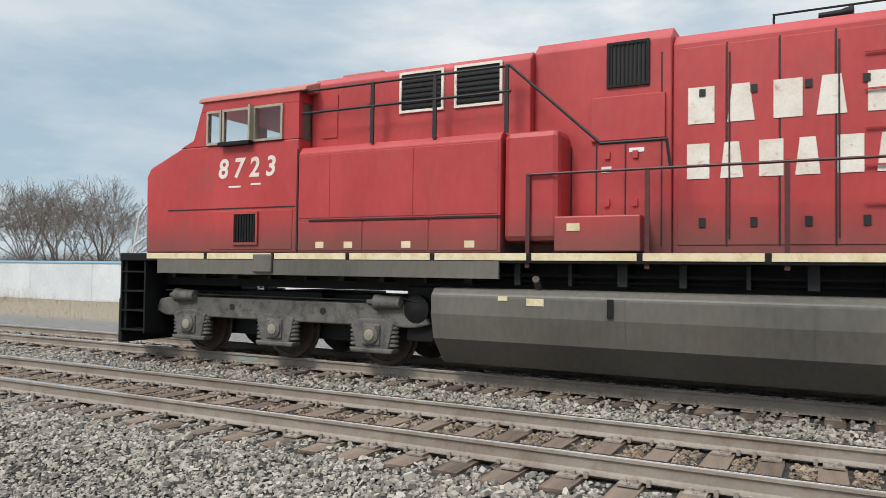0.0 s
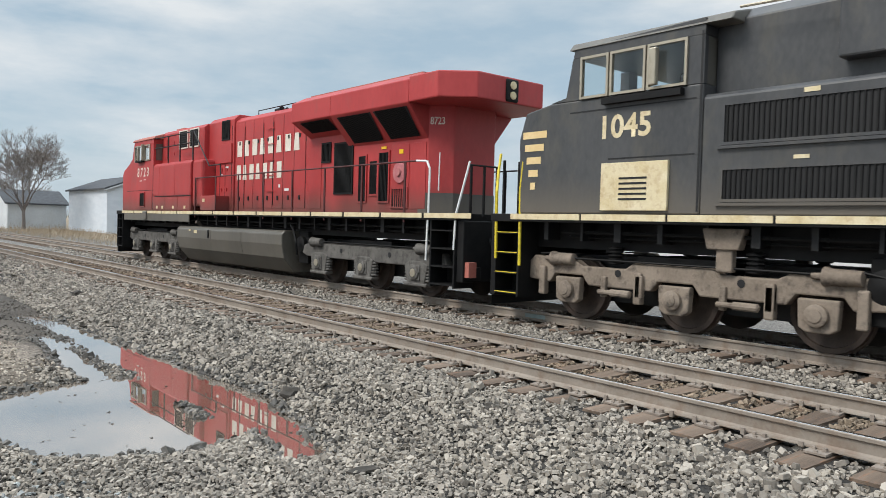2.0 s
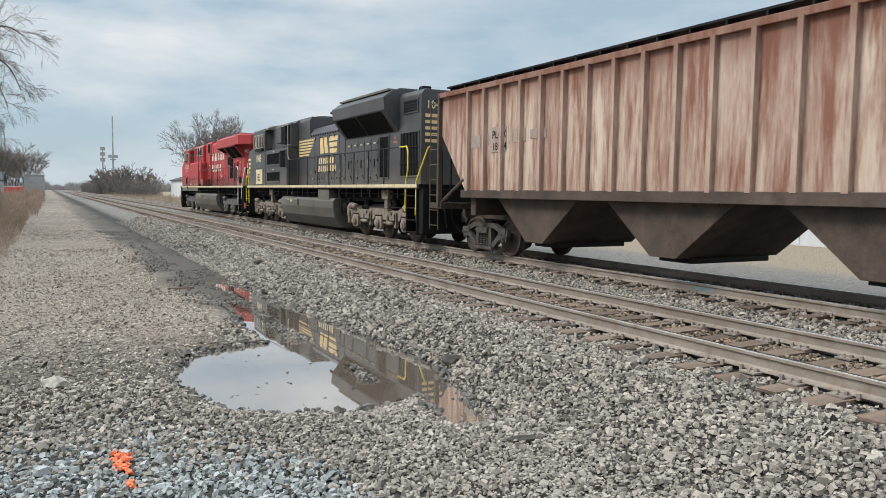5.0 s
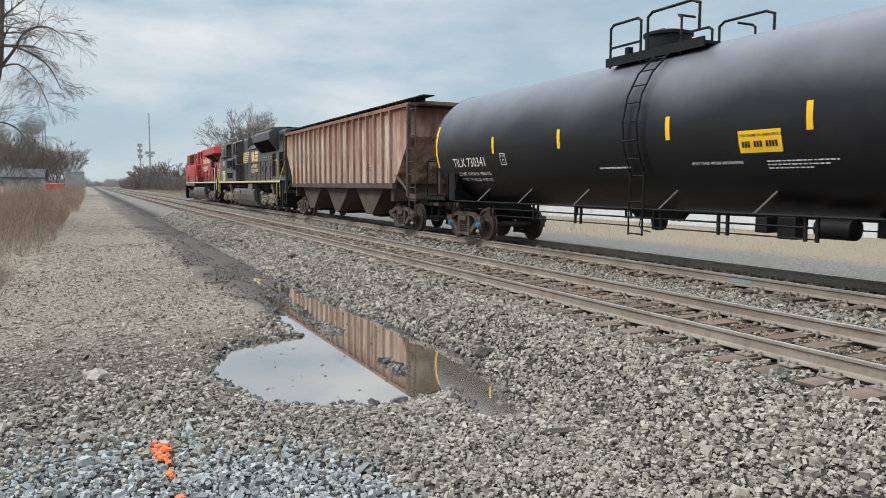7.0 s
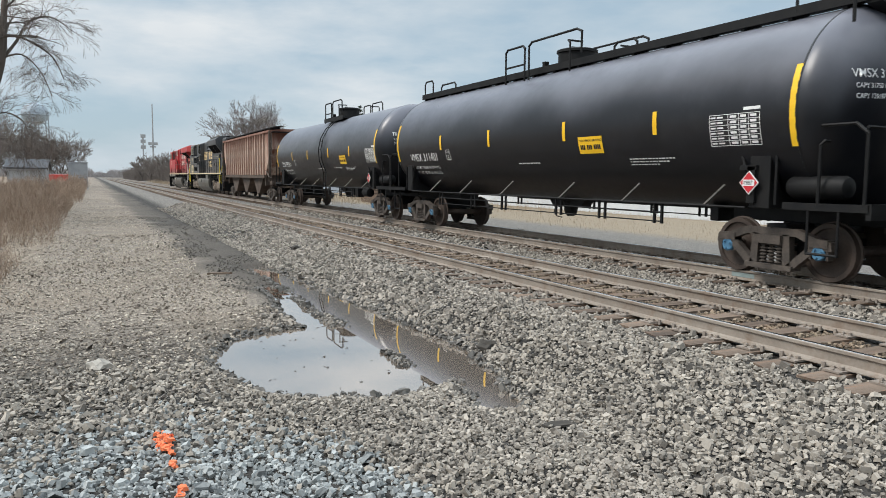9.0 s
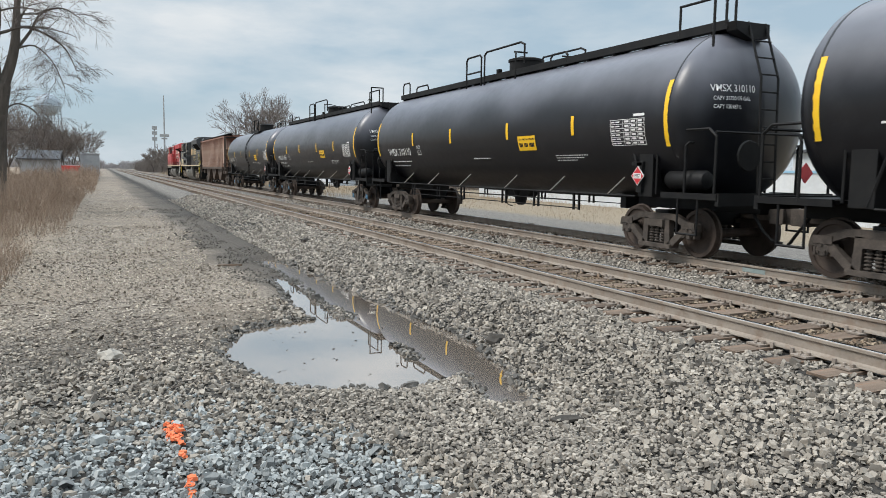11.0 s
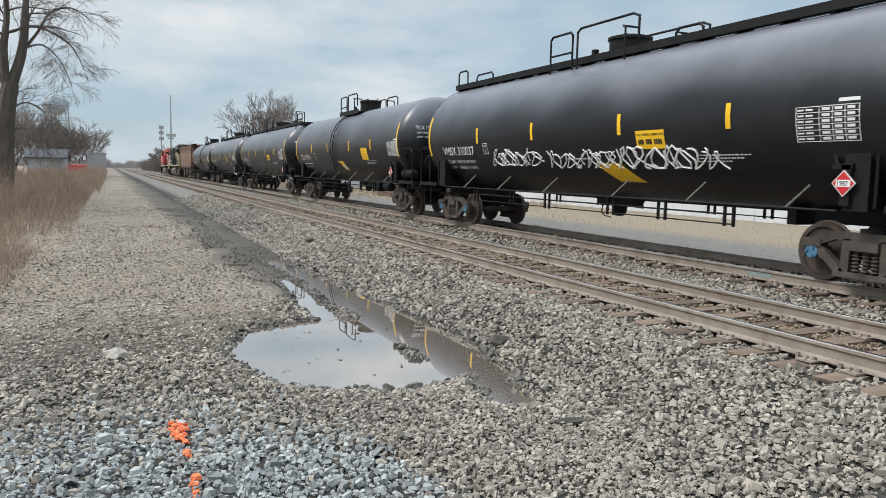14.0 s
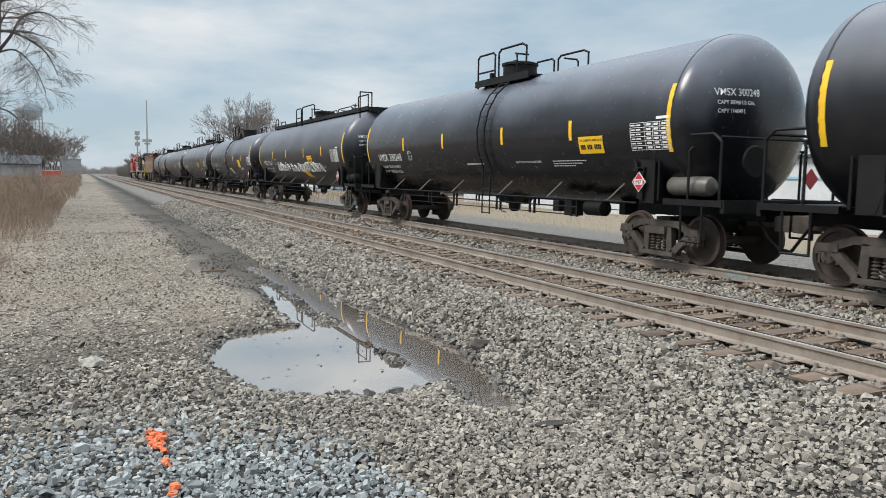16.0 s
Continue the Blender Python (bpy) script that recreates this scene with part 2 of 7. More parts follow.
def lathe(bm, profile, n=24, axis="y", centre=(0, 0, 0)):
    """Turn a profile of (along, radius) about an axis through centre."""
    rings = []
    for s, r in profile:
        ring = []
        for i in range(n):
            c, d = math.cos(2 * math.pi * i / n) * r, math.sin(2 * math.pi * i / n) * r
            p = {"y": (c, s, d), "x": (s, c, d), "z": (c, d, s)}[axis]
            ring.append(bm.verts.new((p[0] + centre[0], p[1] + centre[1], p[2] + centre[2])))
        rings.append(ring)
    for a, b in zip(rings, rings[1:]):
        for i in range(n):
            j = (i + 1) % n
            bm.faces.new((a[i], a[j], b[j], b[i]))
    bm.faces.new(rings[0][::-1])
    bm.faces.new(rings[-1])
    return bm


def letters(text, size, place, bold=0.0):
    """The built-in font's outline of a text as a bmesh; place maps (u, v) from the text's left foot to the world."""
    cu = bpy.data.curves.new("writing", "FONT")
    cu.body, cu.size, cu.fill_mode, cu.offset, cu.resolution_u = text, size, "FRONT", bold * size, 3
    ob = bpy.data.objects.new("writing", cu)
    scene.collection.objects.link(ob)
    me = ob.evaluated_get(bpy.context.evaluated_depsgraph_get()).to_mesh()
    bm = bmesh.new()
    bm.from_mesh(me)
    ob.to_mesh_clear()
    bpy.data.objects.remove(ob)
    bpy.data.curves.remove(cu)
    for v in bm.verts:
        v.co = Vector(place(v.co.x, v.co.y))
    return bm


def bars(rows, place, thick=0.5):
    """Plain bars for writing too small to read: rows of (u0, u1, v0, v1)."""
    bm = bmesh.new()
    for u0, u1, v0, v1 in rows:
        n = max(1, math.ceil((v1 - v0) / 0.1))
        for i in range(n):
            a, b = v0 + (v1 - v0) * i / n, v0 + (v1 - v0) * (i + 1) / n
            bm.faces.new([bm.verts.new(place(u, v)) for u, v in ((u0, a), (u1, a), (u1, b), (u0, b))])
    return bm


def thing(name, label, category, group="", at=(0, 0, 0)):
    ob = new(name)
    ob.empty_display_size = 0.2
    ob.location = at
    return tagged(ob, label, category, group)


# ---- ground ----
NEAR_TRACK, FAR_TRACK = 7.02, 11.04
WATER = -0.62


def seg(x, y, ax, ay, bx, by):
    t = max(0.0, min(1.0, ((x - ax) * (bx - ax) + (y - ay) * (by - ay)) / ((bx - ax) ** 2 + (by - ay) ** 2)))
    return math.hypot(x - ax - t * (bx - ax), y - ay - t * (by - ay))


def shore(x, y):
    """Distance to the puddle's edge, negative in the water."""
    wob = 0.13 * noise.noise((x * 1.9, y * 1.3, 3.1)) + 0.05 * noise.noise((x * 6, y * 5, 1.0))
    lobe = (math.hypot((x - 2.72) / 1.46, (y - 8.6) / 1.8) - 1) * 1.3
    d = min(lobe, seg(x, y, 3.5, 6.1, 4.0, 8.4) - 0.22, seg(x, y, 3.85, 8.4, 3.62, 12.5) - 0.40,
            seg(x, y, 3.72, 12.5, 3.5, 17.5) - 0.24, seg(x, y, 2.85, 10.0, 3.1, 14.4) - 0.17)
    # a low spit of mud stones between the pool and the strip
    return max(d + wob, 0.10 - seg(x, y, 3.24, 7.8, 3.28, 8.5) + 0.5 * wob)


def ease(a, b, v):
    t = max(0.0, min(1.0, (v - a) / (b - a)))
    return t * t * (3 - 2 * t)


def ground_z(x, y):
    low = -0.53 + 0.035 * noise.noise((x * 0.35, y * 0.25, 7.0)) + 0.012 * noise.noise((x * 1.7, y * 1.7, 2.0))
    if y < 6:
        low += 0.06 * ease(6, 3, y)
    top = -0.222 + 0.012 * noise.noise((x * 2.2, y * 2.2, 5.0))
    toe = 4.1 - 1.3 * ease(6.5, 2.5, y)
    k = ease(toe - 0.1, 5.35, x) * (1 - ease(12.75, 14.6, x))
    z = low + (top - low) * k
    if x > 13.5:
        z -= 0.06 * ease(13.5, 16, x)
    if -1 < x < 6 and 3 < y < 20:
        d = shore(x, y)
        if d < 0.55:
            z = z + (min(z, WATER - 0.07) - z) * ease(0.42, -0.25, d)
    # wheel track in the dirt road
    z -= 0.035 * math.exp(-((x - 3.2 + 0.012 * (y - 17)) / 0.35) ** 2) * ease(15, 19, y) * (1 - ease(90, 120, y))
    return z


def ground_material():
    """Gravel, the dark muddy wheel track and the verge as one ground, told apart by place."""
    m = bpy.data.materials.new("gravel and dirt ground")
    m.use_nodes = True
    n, l = m.node_tree.nodes, m.node_tree.links
    b = n["Principled BSDF"]
    co = n.new("ShaderNodeTexCoord")
    xyz = n.new("ShaderNodeSeparateXYZ")
    l.new(co.outputs["Object"], xyz.inputs[0])

    def tex(kind, scale, detail=4):
        t = n.new(kind)
        t.inputs["Scale"].default_value = scale
        if kind == "ShaderNodeTexNoise":
            t.inputs["Detail"].default_value = detail
        l.new(co.outputs["Object"], t.inputs["Vector"])
        return t

    def math_(op, a, c, d=None):
        k = n.new("ShaderNodeMath")
        k.operation = op
        for s, v in zip(k.inputs, (a, c, d)):
            if v is None:
                continue
            if isinstance(v, (int, float)):
                s.default_value = v
            else:
                l.new(v, s)
        return k.outputs[0]

    def ramp(v, a, c):
        k = n.new("ShaderNodeMapRange")
        k.interpolation_type = "SMOOTHSTEP"
        k.inputs["From Min"].default_value, k.inputs["From Max"].default_value = a, c
        l.new(v, k.inputs["Value"])
        return k.outputs[0]

    def mix(f, a, c):
        k = n.new("ShaderNodeMixRGB")
        l.new(f, k.inputs[0])
        for s, v in zip(k.inputs[1:], (a, c)):
            if isinstance(v, tuple):
                s.default_value = (*v, 1)
            else:
                l.new(v, s)
        return k.outputs["Color"]

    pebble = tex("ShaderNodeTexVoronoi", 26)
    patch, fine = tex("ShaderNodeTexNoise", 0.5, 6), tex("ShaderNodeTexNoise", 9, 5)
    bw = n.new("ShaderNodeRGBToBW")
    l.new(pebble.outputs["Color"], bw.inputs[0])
    # near-black: the shade of gaps between stones is put into this colour
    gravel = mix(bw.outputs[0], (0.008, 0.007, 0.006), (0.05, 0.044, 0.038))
    # where no loose stones lie the gravel is paler, without that painted shade
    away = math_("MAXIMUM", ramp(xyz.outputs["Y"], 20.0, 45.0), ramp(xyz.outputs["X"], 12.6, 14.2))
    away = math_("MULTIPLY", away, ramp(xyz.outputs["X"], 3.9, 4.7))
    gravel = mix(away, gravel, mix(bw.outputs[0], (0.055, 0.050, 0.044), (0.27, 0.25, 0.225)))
    wide = tex("ShaderNodeTexNoise", 0.16, 7)
    grit = tex("ShaderNodeTexVoronoi", 34)
    gw = n.new("ShaderNodeRGBToBW")
    l.new(grit.outputs["Color"], gw.inputs[0])
    tan = mix(gw.outputs[0], (0.035, 0.028, 0.022), (0.46, 0.39, 0.315))
    tan = mix(math_("MULTIPLY", ramp(patch.outputs["Fac"], 0.42, 0.66), 0.55), tan, (0.20, 0.158, 0.118))
    tan = mix(math_("MULTIPLY", ramp(wide.outputs["Fac"], 0.5, 0.68), 0.5), tan, (0.12, 0.10, 0.082))
    # towards the road the stones lie in brown dirt
    wob = math_("MULTIPLY_ADD", patch.outputs["Fac"], 3.0, xyz.outputs["X"])
    road = math_("SUBTRACT", 1.0, ramp(wob, 3.3, 5.2))
    far = ramp(xyz.outputs["Y"], 7.0, 12.0)
    col = mix(math_("MULTIPLY", math_("MULTIPLY", road, far), 0.95), gravel, tan)
    # dark damp wheel track
    line = math_("ABSOLUTE", math_("ADD", math_("ADD", math_("MULTIPLY_ADD", patch.outputs["Fac"], 1.0, -0.5), math_("ADD", xyz.outputs["X"], math_("MULTIPLY", xyz.outputs["Y"], 0.012))), -3.35), 0)
    wet = math_("SUBTRACT", 1.0, ramp(math_("MULTIPLY_ADD", fine.outputs["Fac"], 1.3, line), 1.05, 1.6))
    wet = math_("MULTIPLY", wet, math_("MULTIPLY", ramp(xyz.outputs["Y"], 9.0, 15.0), math_("SUBTRACT", 1.0, ramp(xyz.outputs["Y"], 60.0, 110.0))))
    col = mix(math_("MULTIPLY", wet, math_("MULTIPLY_ADD", bw.outputs[0], -0.35, 0.97)), col, (0.082, 0.070, 0.058))
    # far side of the line: dark gravel strip, then dry grass
    grass = mix(fine.outputs["Fac"], (0.17, 0.13, 0.09), (0.35, 0.29, 0.205))
    col = mix(ramp(math_("MULTIPLY_ADD", fine.outputs["Fac"], 3.0, xyz.outputs["X"]), 20.0, 22.5), col, grass)
    left = math_("MULTIPLY", math_("SUBTRACT", 1.0, ramp(math_("MULTIPLY_ADD", fine.outputs["Fac"], 1.6, xyz.outputs["X"]), -1.6, 0.2)), ramp(xyz.outputs["Y"], 9.0, 15.0))
    col = mix(left, col, mix(fine.outputs["Fac"], (0.19, 0.145, 0.105), (0.36, 0.29, 0.215)))
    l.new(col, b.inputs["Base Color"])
    b.inputs["Roughness"].default_value = 0.9
    bp = n.new("ShaderNodeBump")
    bp.inputs["Strength"].default_value, bp.inputs["Distance"].default_value = 0.7, 0.03
    l.new(math_("ADD", pebble.outputs["Distance"], fine.outputs["Fac"]), bp.inputs["Height"])
    l.new(bp.outputs["Normal"], b.inputs["Normal"])
    return m


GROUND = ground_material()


def make_ground():
    xs = [-900, -500, -250, -120, -60, -30, -18, -12, -8, -6, -4.5, -3.5, -2.5] + [-1.5 + 0.11 * i for i in range(66)] + \
        [5.9, 6.5, 7.5, 8.5, 9.3, 10, 11, 12, 12.5, 12.9, 13.3, 13.8, 14.4, 15, 16, 18, 21, 25, 30, 40, 60, 100, 180, 350, 900]
    ys = [-400, -150, -60, -25, -12, -6, -3, -1, 0.5, 1.5] + [2.2 + 0.13 * i for i in range(125)] + \
        [19, 20, 21.5, 23, 25, 28, 32, 37, 43, 50, 60, 75, 95, 120, 160, 220, 320, 500, 800, 1300, 2200]
    bm = bmesh.new()
    grid = [[bm.verts.new((x, y, ground_z(x, y))) for x in xs] for y in ys]
    for a, b in zip(grid, grid[1:]):
        for i in range(len(xs) - 1):
            bm.faces.new((a[i], a[i + 1], b[i + 1], b[i]))
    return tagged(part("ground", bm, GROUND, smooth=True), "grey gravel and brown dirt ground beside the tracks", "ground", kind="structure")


make_ground()


def make_puddle():
    m = bpy.data.materials.new("still muddy water")
    m.use_nodes = True
    b = m.node_tree.nodes["Principled BSDF"]
    b.inputs["Base Color"].default_value = (0.17, 0.135, 0.105, 1)
    b.inputs["Roughness"].default_value = 0.015
    b.inputs["IOR"].default_value = 4.6
    b.inputs["Coat Weight"].default_value, b.inputs["Coat Roughness"].default_value = 1.0, 0.01
    bm = bmesh.new()
    n = 40
    xs, ys = [0.9 + 3.7 * i / n for i in range(n + 1)], [5.6 + 12.4 * i / 90 for i in range(91)]
    vs = {}
    for j in range(90):
        for i in range(n):
            if shore((xs[i] + xs[i + 1]) / 2, (ys[j] + ys[j + 1]) / 2) < 0.35:
                q = []
                for a, c in ((i, j), (i + 1, j), (i + 1, j + 1), (i, j + 1)):
                    if (a, c) not in vs:
                        vs[a, c] = bm.verts.new((xs[a], ys[c], WATER))
                    q.append(vs[a, c])
                bm.faces.new(q)
    return tagged(part("puddle", bm, m), "still muddy puddle in the gravel, reflecting the sky", "puddle", kind="structure")


make_puddle()


# ---- the two tracks ----
def rail_section(s):
    """One rail's outline, top of the head at 0, for one half and its mirror image."""
    half = [(0.030, 0.0), (0.036, -0.008), (0.036, -0.035), (0.012, -0.048), (0.010, -0.135), (0.030, -0.152), (0.074, -0.162), (0.074, -0.172)]
    return [(s + x, z) for x, z in half] + [(s - x, z) for x, z in half[::-1]]


TIE_STEP = 0.5


def make_track(name, centre, label, seed):
    rnd = random.Random(seed)
    track = thing(name, label, "railway track", "railway tracks", (centre, 0, 0))
    for s in (-0.7525, 0.7525):
        bm = prism(bmesh.new(), rail_section(s), -60, 900)
        rail = part("rail", bm, RAIL, track, "weathered brown steel rail", smooth=False)
        part("running_surface", prism(bmesh.new(), [(s - 0.027, 0.0005), (s + 0.027, 0.0005), (s + 0.024, 0.003), (s - 0.024, 0.003)], -60, 900), SHINE, rail, "polished bright rail head")
    # shared tie shapes
    shapes = []
    for k in range(6):
        bm = block(bmesh.new(), -1.3, 1.3, -0.115, 0.115, -0.37, -0.19)
        bmesh.ops.subdivide_edges(bm, edges=[e for e in bm.edges if abs(e.verts[0].co.x - e.verts[1].co.x) > 1], cuts=5)
        for v in bm.verts:
            v.co += Vector((rnd.uniform(-0.03, 0.03) if abs(v.co.x) > 1.2 else 0, rnd.uniform(-0.012, 0.012), rnd.uniform(-0.008, 0.004)))
        me = bpy.data.meshes.new("tie")
        bmesh.ops.recalc_face_normals(bm, faces=bm.faces)
        bm.to_mesh(me)
        bm.free()
        me.materials.append(TIE)
        shapes.append(me)
    fit = bmesh.new()
    block(fit, -0.19, 0.19, -0.09, 0.09, -0.19, -0.172)
    for sx in (-1, 1):
        block(fit, sx * 0.078, sx * 0.112, -0.06, -0.03, -0.172, -0.142)
        block(fit, sx * 0.082, sx * 0.108, 0.03, 0.055, -0.172, -0.146)
        block(fit, sx * 0.15, sx * 0.172, -0.012, 0.012, -0.172, -0.158)
    plate = bpy.data.meshes.new("tie_plate")
    bmesh.ops.recalc_face_normals(fit, faces=fit.faces)
    fit.to_mesh(plate)
    fit.free()
    plate.materials.append(PLATE)
    ank = blocks((-0.085, 0.085, -0.016, 0.016, -0.19, -0.168), (-0.098, -0.074, -0.018, 0.018, -0.195, -0.135))
    anchor = bpy.data.meshes.new("rail_anchor")
    bmesh.ops.recalc_face_normals(ank, faces=ank.faces)
    ank.to_mesh(anchor)
    ank.free()
    anchor.materials.append(PLATE)
    for i in range(-8, 132):
        y = i * TIE_STEP + rnd.uniform(-0.04, 0.04)
        ob = new("tie", rnd.choice(shapes))
        ob.parent = track
        ob.matrix_basis = pose(rnd.uniform(-0.06, 0.06), y, rnd.uniform(-0.012, 0.004), 0, 0, rnd.uniform(-1.2, 1.2))
        if i < 70:
            for s in (-0.7525, 0.7525):
                pl = new("tie_plate", plate)
                pl.parent = track
                pl.matrix_basis = pose(s, y, 0)
                if i < 50:
                    an = new("rail_anchor", anchor)
                    an.parent = track
                    an.matrix_basis = pose(s, y + rnd.choice((-0.15, 0.15)), 0)
    bm = bmesh.new()
    for i in range(132, 700):
        y = i * TIE_STEP
        block(bm, -1.3 + rnd.uniform(-0.05, 0.05), 1.3, y - 0.11, y + 0.11, -0.3, -0.19 + rnd.uniform(-0.01, 0.005))
    tagged(part("far_ties", bm, TIE, track), kind="stuff")
    return track


make_track("railway_track", NEAR_TRACK, "empty track with rusty rails on weathered wooden ties", 1)
make_track("railway_track", FAR_TRACK, "track under the train, shiny rails on wooden ties", 2)


# ---- the train ----
def run(t):
    """How far the train has gone after t seconds: it gathers speed slowly."""
    return 10.0 * t + 0.0425 * t * t


MOVERS, ROLLERS = [], []     # (thing, y at the start), (wheelset, place in its thing, radius)


def car(name, label, category, y, group=""):
    ob = thing(name, label, category, group, (FAR_TRACK, y, 0))
    MOVERS.append((ob, y))
    return ob


def wheel_mesh(r):
    bm = bmesh.new()
    for s in (-1, 1):
        lathe(bm, [(s * 0.70, r + 0.028), (s * 0.725, r + 0.028), (s * 0.735, r), (s * 0.83, r - 0.006), (s * 0.83, r - 0.075), (s * 0.80, r - 0.085),
                   (s * 0.775, r * 0.55), (s * 0.80, r * 0.34), (s * 0.84, r * 0.30), (s * 0.84, 0.09)], 28, "x")
    rod(bm, (-1.0, 0, 0), (1.0, 0, 0), 0.085, 10)
    return bm


def cap_mesh(s, r):
    bm = lathe(bmesh.new(), [(s * 0.90, r), (s * 1.075, r), (s * 1.09, r * 0.86), (s * 1.09, r * 0.2)], 14, "x")
    for a in (0, 120, 240):
        c, d = math.cos(radians(a)) * r * 0.6, math.sin(radians(a)) * r * 0.6
        rod(bm, (s * 1.08, c, d), (s * 1.12, c, d), r * 0.18, 6)
    return bm


SHARED = {}


def shared(key, make, material, smooth=False):
    """One mesh for all the parts that look alike."""
    if key not in SHARED:
        bm = make()
        me = bpy.data.meshes.new(key)
        bmesh.ops.recalc_face_normals(bm, faces=bm.faces)
        bm.to_mesh(me)
        bm.free()
        me.materials.append(material)
        if smooth:
            me.shade_smooth()
            me.set_sharp_from_angle(angle=radians(35))
        SHARED[key] = me
    return SHARED[key]


def put(name, me, parent, at=(0, 0, 0), label=""):
    ob = new(name, me)
    ob.parent = parent
    ob.location = at
    return tagged(ob, label)


def wheelset(owner, y, r, cap):
    w = put("wheelset", shared("wheelset %.2f" % r, lambda: wheel_mesh(r), WHEEL, True), owner, (0, y, r), "brown steel wheels on an axle")
    for s in (-1, 1):
        put("axle_cap", shared("cap %d %s" % (s, cap.name), lambda: cap_mesh(s, 0.115), cap, True), w)
    ROLLERS.append((w, (0, y, r), r))
    return w


def bogie_side(s, blue=False):
    """Cast side frame of a three-piece freight bogie: arched top chord, two windows and a spring nest."""
    x0, x1 = s * 0.96, s * 1.08
    bm = bmesh.new()
    top = [(-1.12, 0.50), (-1.10, 0.64), (-0.85, 0.68), (-0.50, 0.80), (0.50, 0.80), (0.85, 0.68), (1.10, 0.64), (1.12, 0.50)]
    low = [(1.02, 0.50), (0.80, 0.56), (0.48, 0.68), (-0.48, 0.68), (-0.80, 0.56), (-1.02, 0.50)]
    prism(bm, top + low, x0, x1, "x")
    for d in (-1, 1):
        prism(bm, [(d * 0.98, 0.60), (d * 0.80, 0.62), (d * 0.30, 0.20), (d * 0.46, 0.17)], x0, x1, "x")
        prism(bm, [(d * 0.36, 0.70), (d * 0.23, 0.70), (d * 0.25, 0.20), (d * 0.40, 0.20)], x0, x1, "x")
        block(bm, s * 0.93, s * 1.10, d * 0.89 - 0.17, d * 0.89 + 0.17, 0.545, 0.665)
        block(bm, s * 0.93, s * 1.07, d * 0.89 - 0.17, d * 0.89 - 0.13, 0.36, 0.6)
        block(bm, s * 0.93, s * 1.07, d * 0.89 + 0.13, d * 0.89 + 0.17, 0.36, 0.6)
    block(bm, s * 0.90, s * 1.13, -0.46, 0.46, 0.13, 0.21)
    block(bm, s * 0.80, s * 1.14, -0.24, 0.24, 0.54, 0.68)
    return bm


def springs(s):
    prof = []
    for k in range(6):
        z = 0.225 + k * 0.055
        prof += [(z, 0.040), (z + 0.012, 0.066), (z + 0.026, 0.066), (z + 0.038, 0.040)]
    return lathe(bmesh.new(), prof, 9, "z", (s * 1.03, 0, 0))


def bogie(owner, y, cap, dark=RUSTY):
    for s in (-1, 1):
        put("side_frame", shared("side %d %s" % (s, dark.name), lambda: bogie_side(s), dark), owner, (0, y, 0), "cast steel bogie side frame")
        for k in (-0.15, 0.0, 0.15):
            put("coil_spring", shared("springs %d" % s, lambda: springs(s), RUSTY, True), owner, (0, y + k, 0), "rusty coil spring")
    put("bolster", shared("bolster", lambda: blocks((-0.95, 0.95, -0.19, 0.19, 0.55, 0.86), (-0.3, 0.3, -0.3, 0.3, 0.8, 0.95)), SOOT), owner, (0, y, 0))
    for d in (-0.89, 0.89):
        wheelset(owner, y + d, 0.457, cap)
        put("brake_beam", shared("brake beam", lambda: blocks((-0.8, 0.8, -0.05, 0.05, 0.36, 0.44), (-0.82, -0.7, -0.06, 0.06, 0.3, 0.6), (0.7, 0.82, -0.06, 0.06, 0.3, 0.6)), SOOT), owner, (0, y + d - math.copysign(0.52, d), 0))


def coupler(owner, y, d):
    bm = blocks((-0.11, 0.11, min(y - d * 1.0, y - d * 0.3), max(y - d * 1.0, y - d * 0.3), 0.76, 0.94))
    prism(bm, [(-0.18, y - d * 0.32), (0.16, y - d * 0.32), (0.20, y), (0.06, y + d * 0.02), (0.02, y - d * 0.14), (-0.12, y - d * 0.12), (-0.2, y)], 0.70, 1.0, "z")
    part("coupler", bm, RUSTY, owner, "rusty knuckle coupler", bevel=0.015)
    part("air_hose", pipe([(-0.35, y - d * 0.5, 0.85), (-0.36, y - d * 0.3, 0.6), (-0.3, y - d * 0.12, 0.42), (-0.2, y, 0.38)], 0.028, 8), SOOT, owner, "black rubber air hose")


R, TZ = 1.61, 2.66          # tank barrel: radius and height of its axis


def wrap(y, z, out=0.007, front=True):
    """Lay writing round the barrel on the side by the empty track, reading towards the rear."""
    def place(u, v):
        a = (z - TZ + v) / R
        return (-(R + out) * math.cos(a), y - u, TZ + (R + out) * math.sin(a))
    return place


def head_z(x, z, out=0.014):
    """How far the rear head bulges at (x, z)."""
    k = max(0.0, 1 - (x * x + (z - TZ) ** 2) / (R * R))
    return -7.92 - 0.72 * math.sqrt(k) - out


def text_rows(y, z, widths, size=0.05, gap=0.075):
    out = []
    for i, w in enumerate(widths):
        u = 0.0
        k = 0
        while u < w:
            d = (0.075, 0.045, 0.10, 0.06)[(i + k) % 4]
            out.append((u, min(u + d, w), -i * gap, -i * gap + size))
            u += d + 0.022
            k += 1
    return out


def yellow_tick(owner, y, half, z=TZ):
    bm = bmesh.new()
    pl = wrap(y + 0.055, z, 0.006)
    n = 6
    for i in range(n):
        v0, v1 = -half + 2 * half * i / n, -half + 2 * half * (i + 1) / n
        bm.faces.new([bm.verts.new(pl(u, v)) for u, v in ((0, v0), (0.11, v0), (0.11, v1), (0, v1))])
    return part("reflector", bm, YELLOW, owner, "yellow reflective strip")


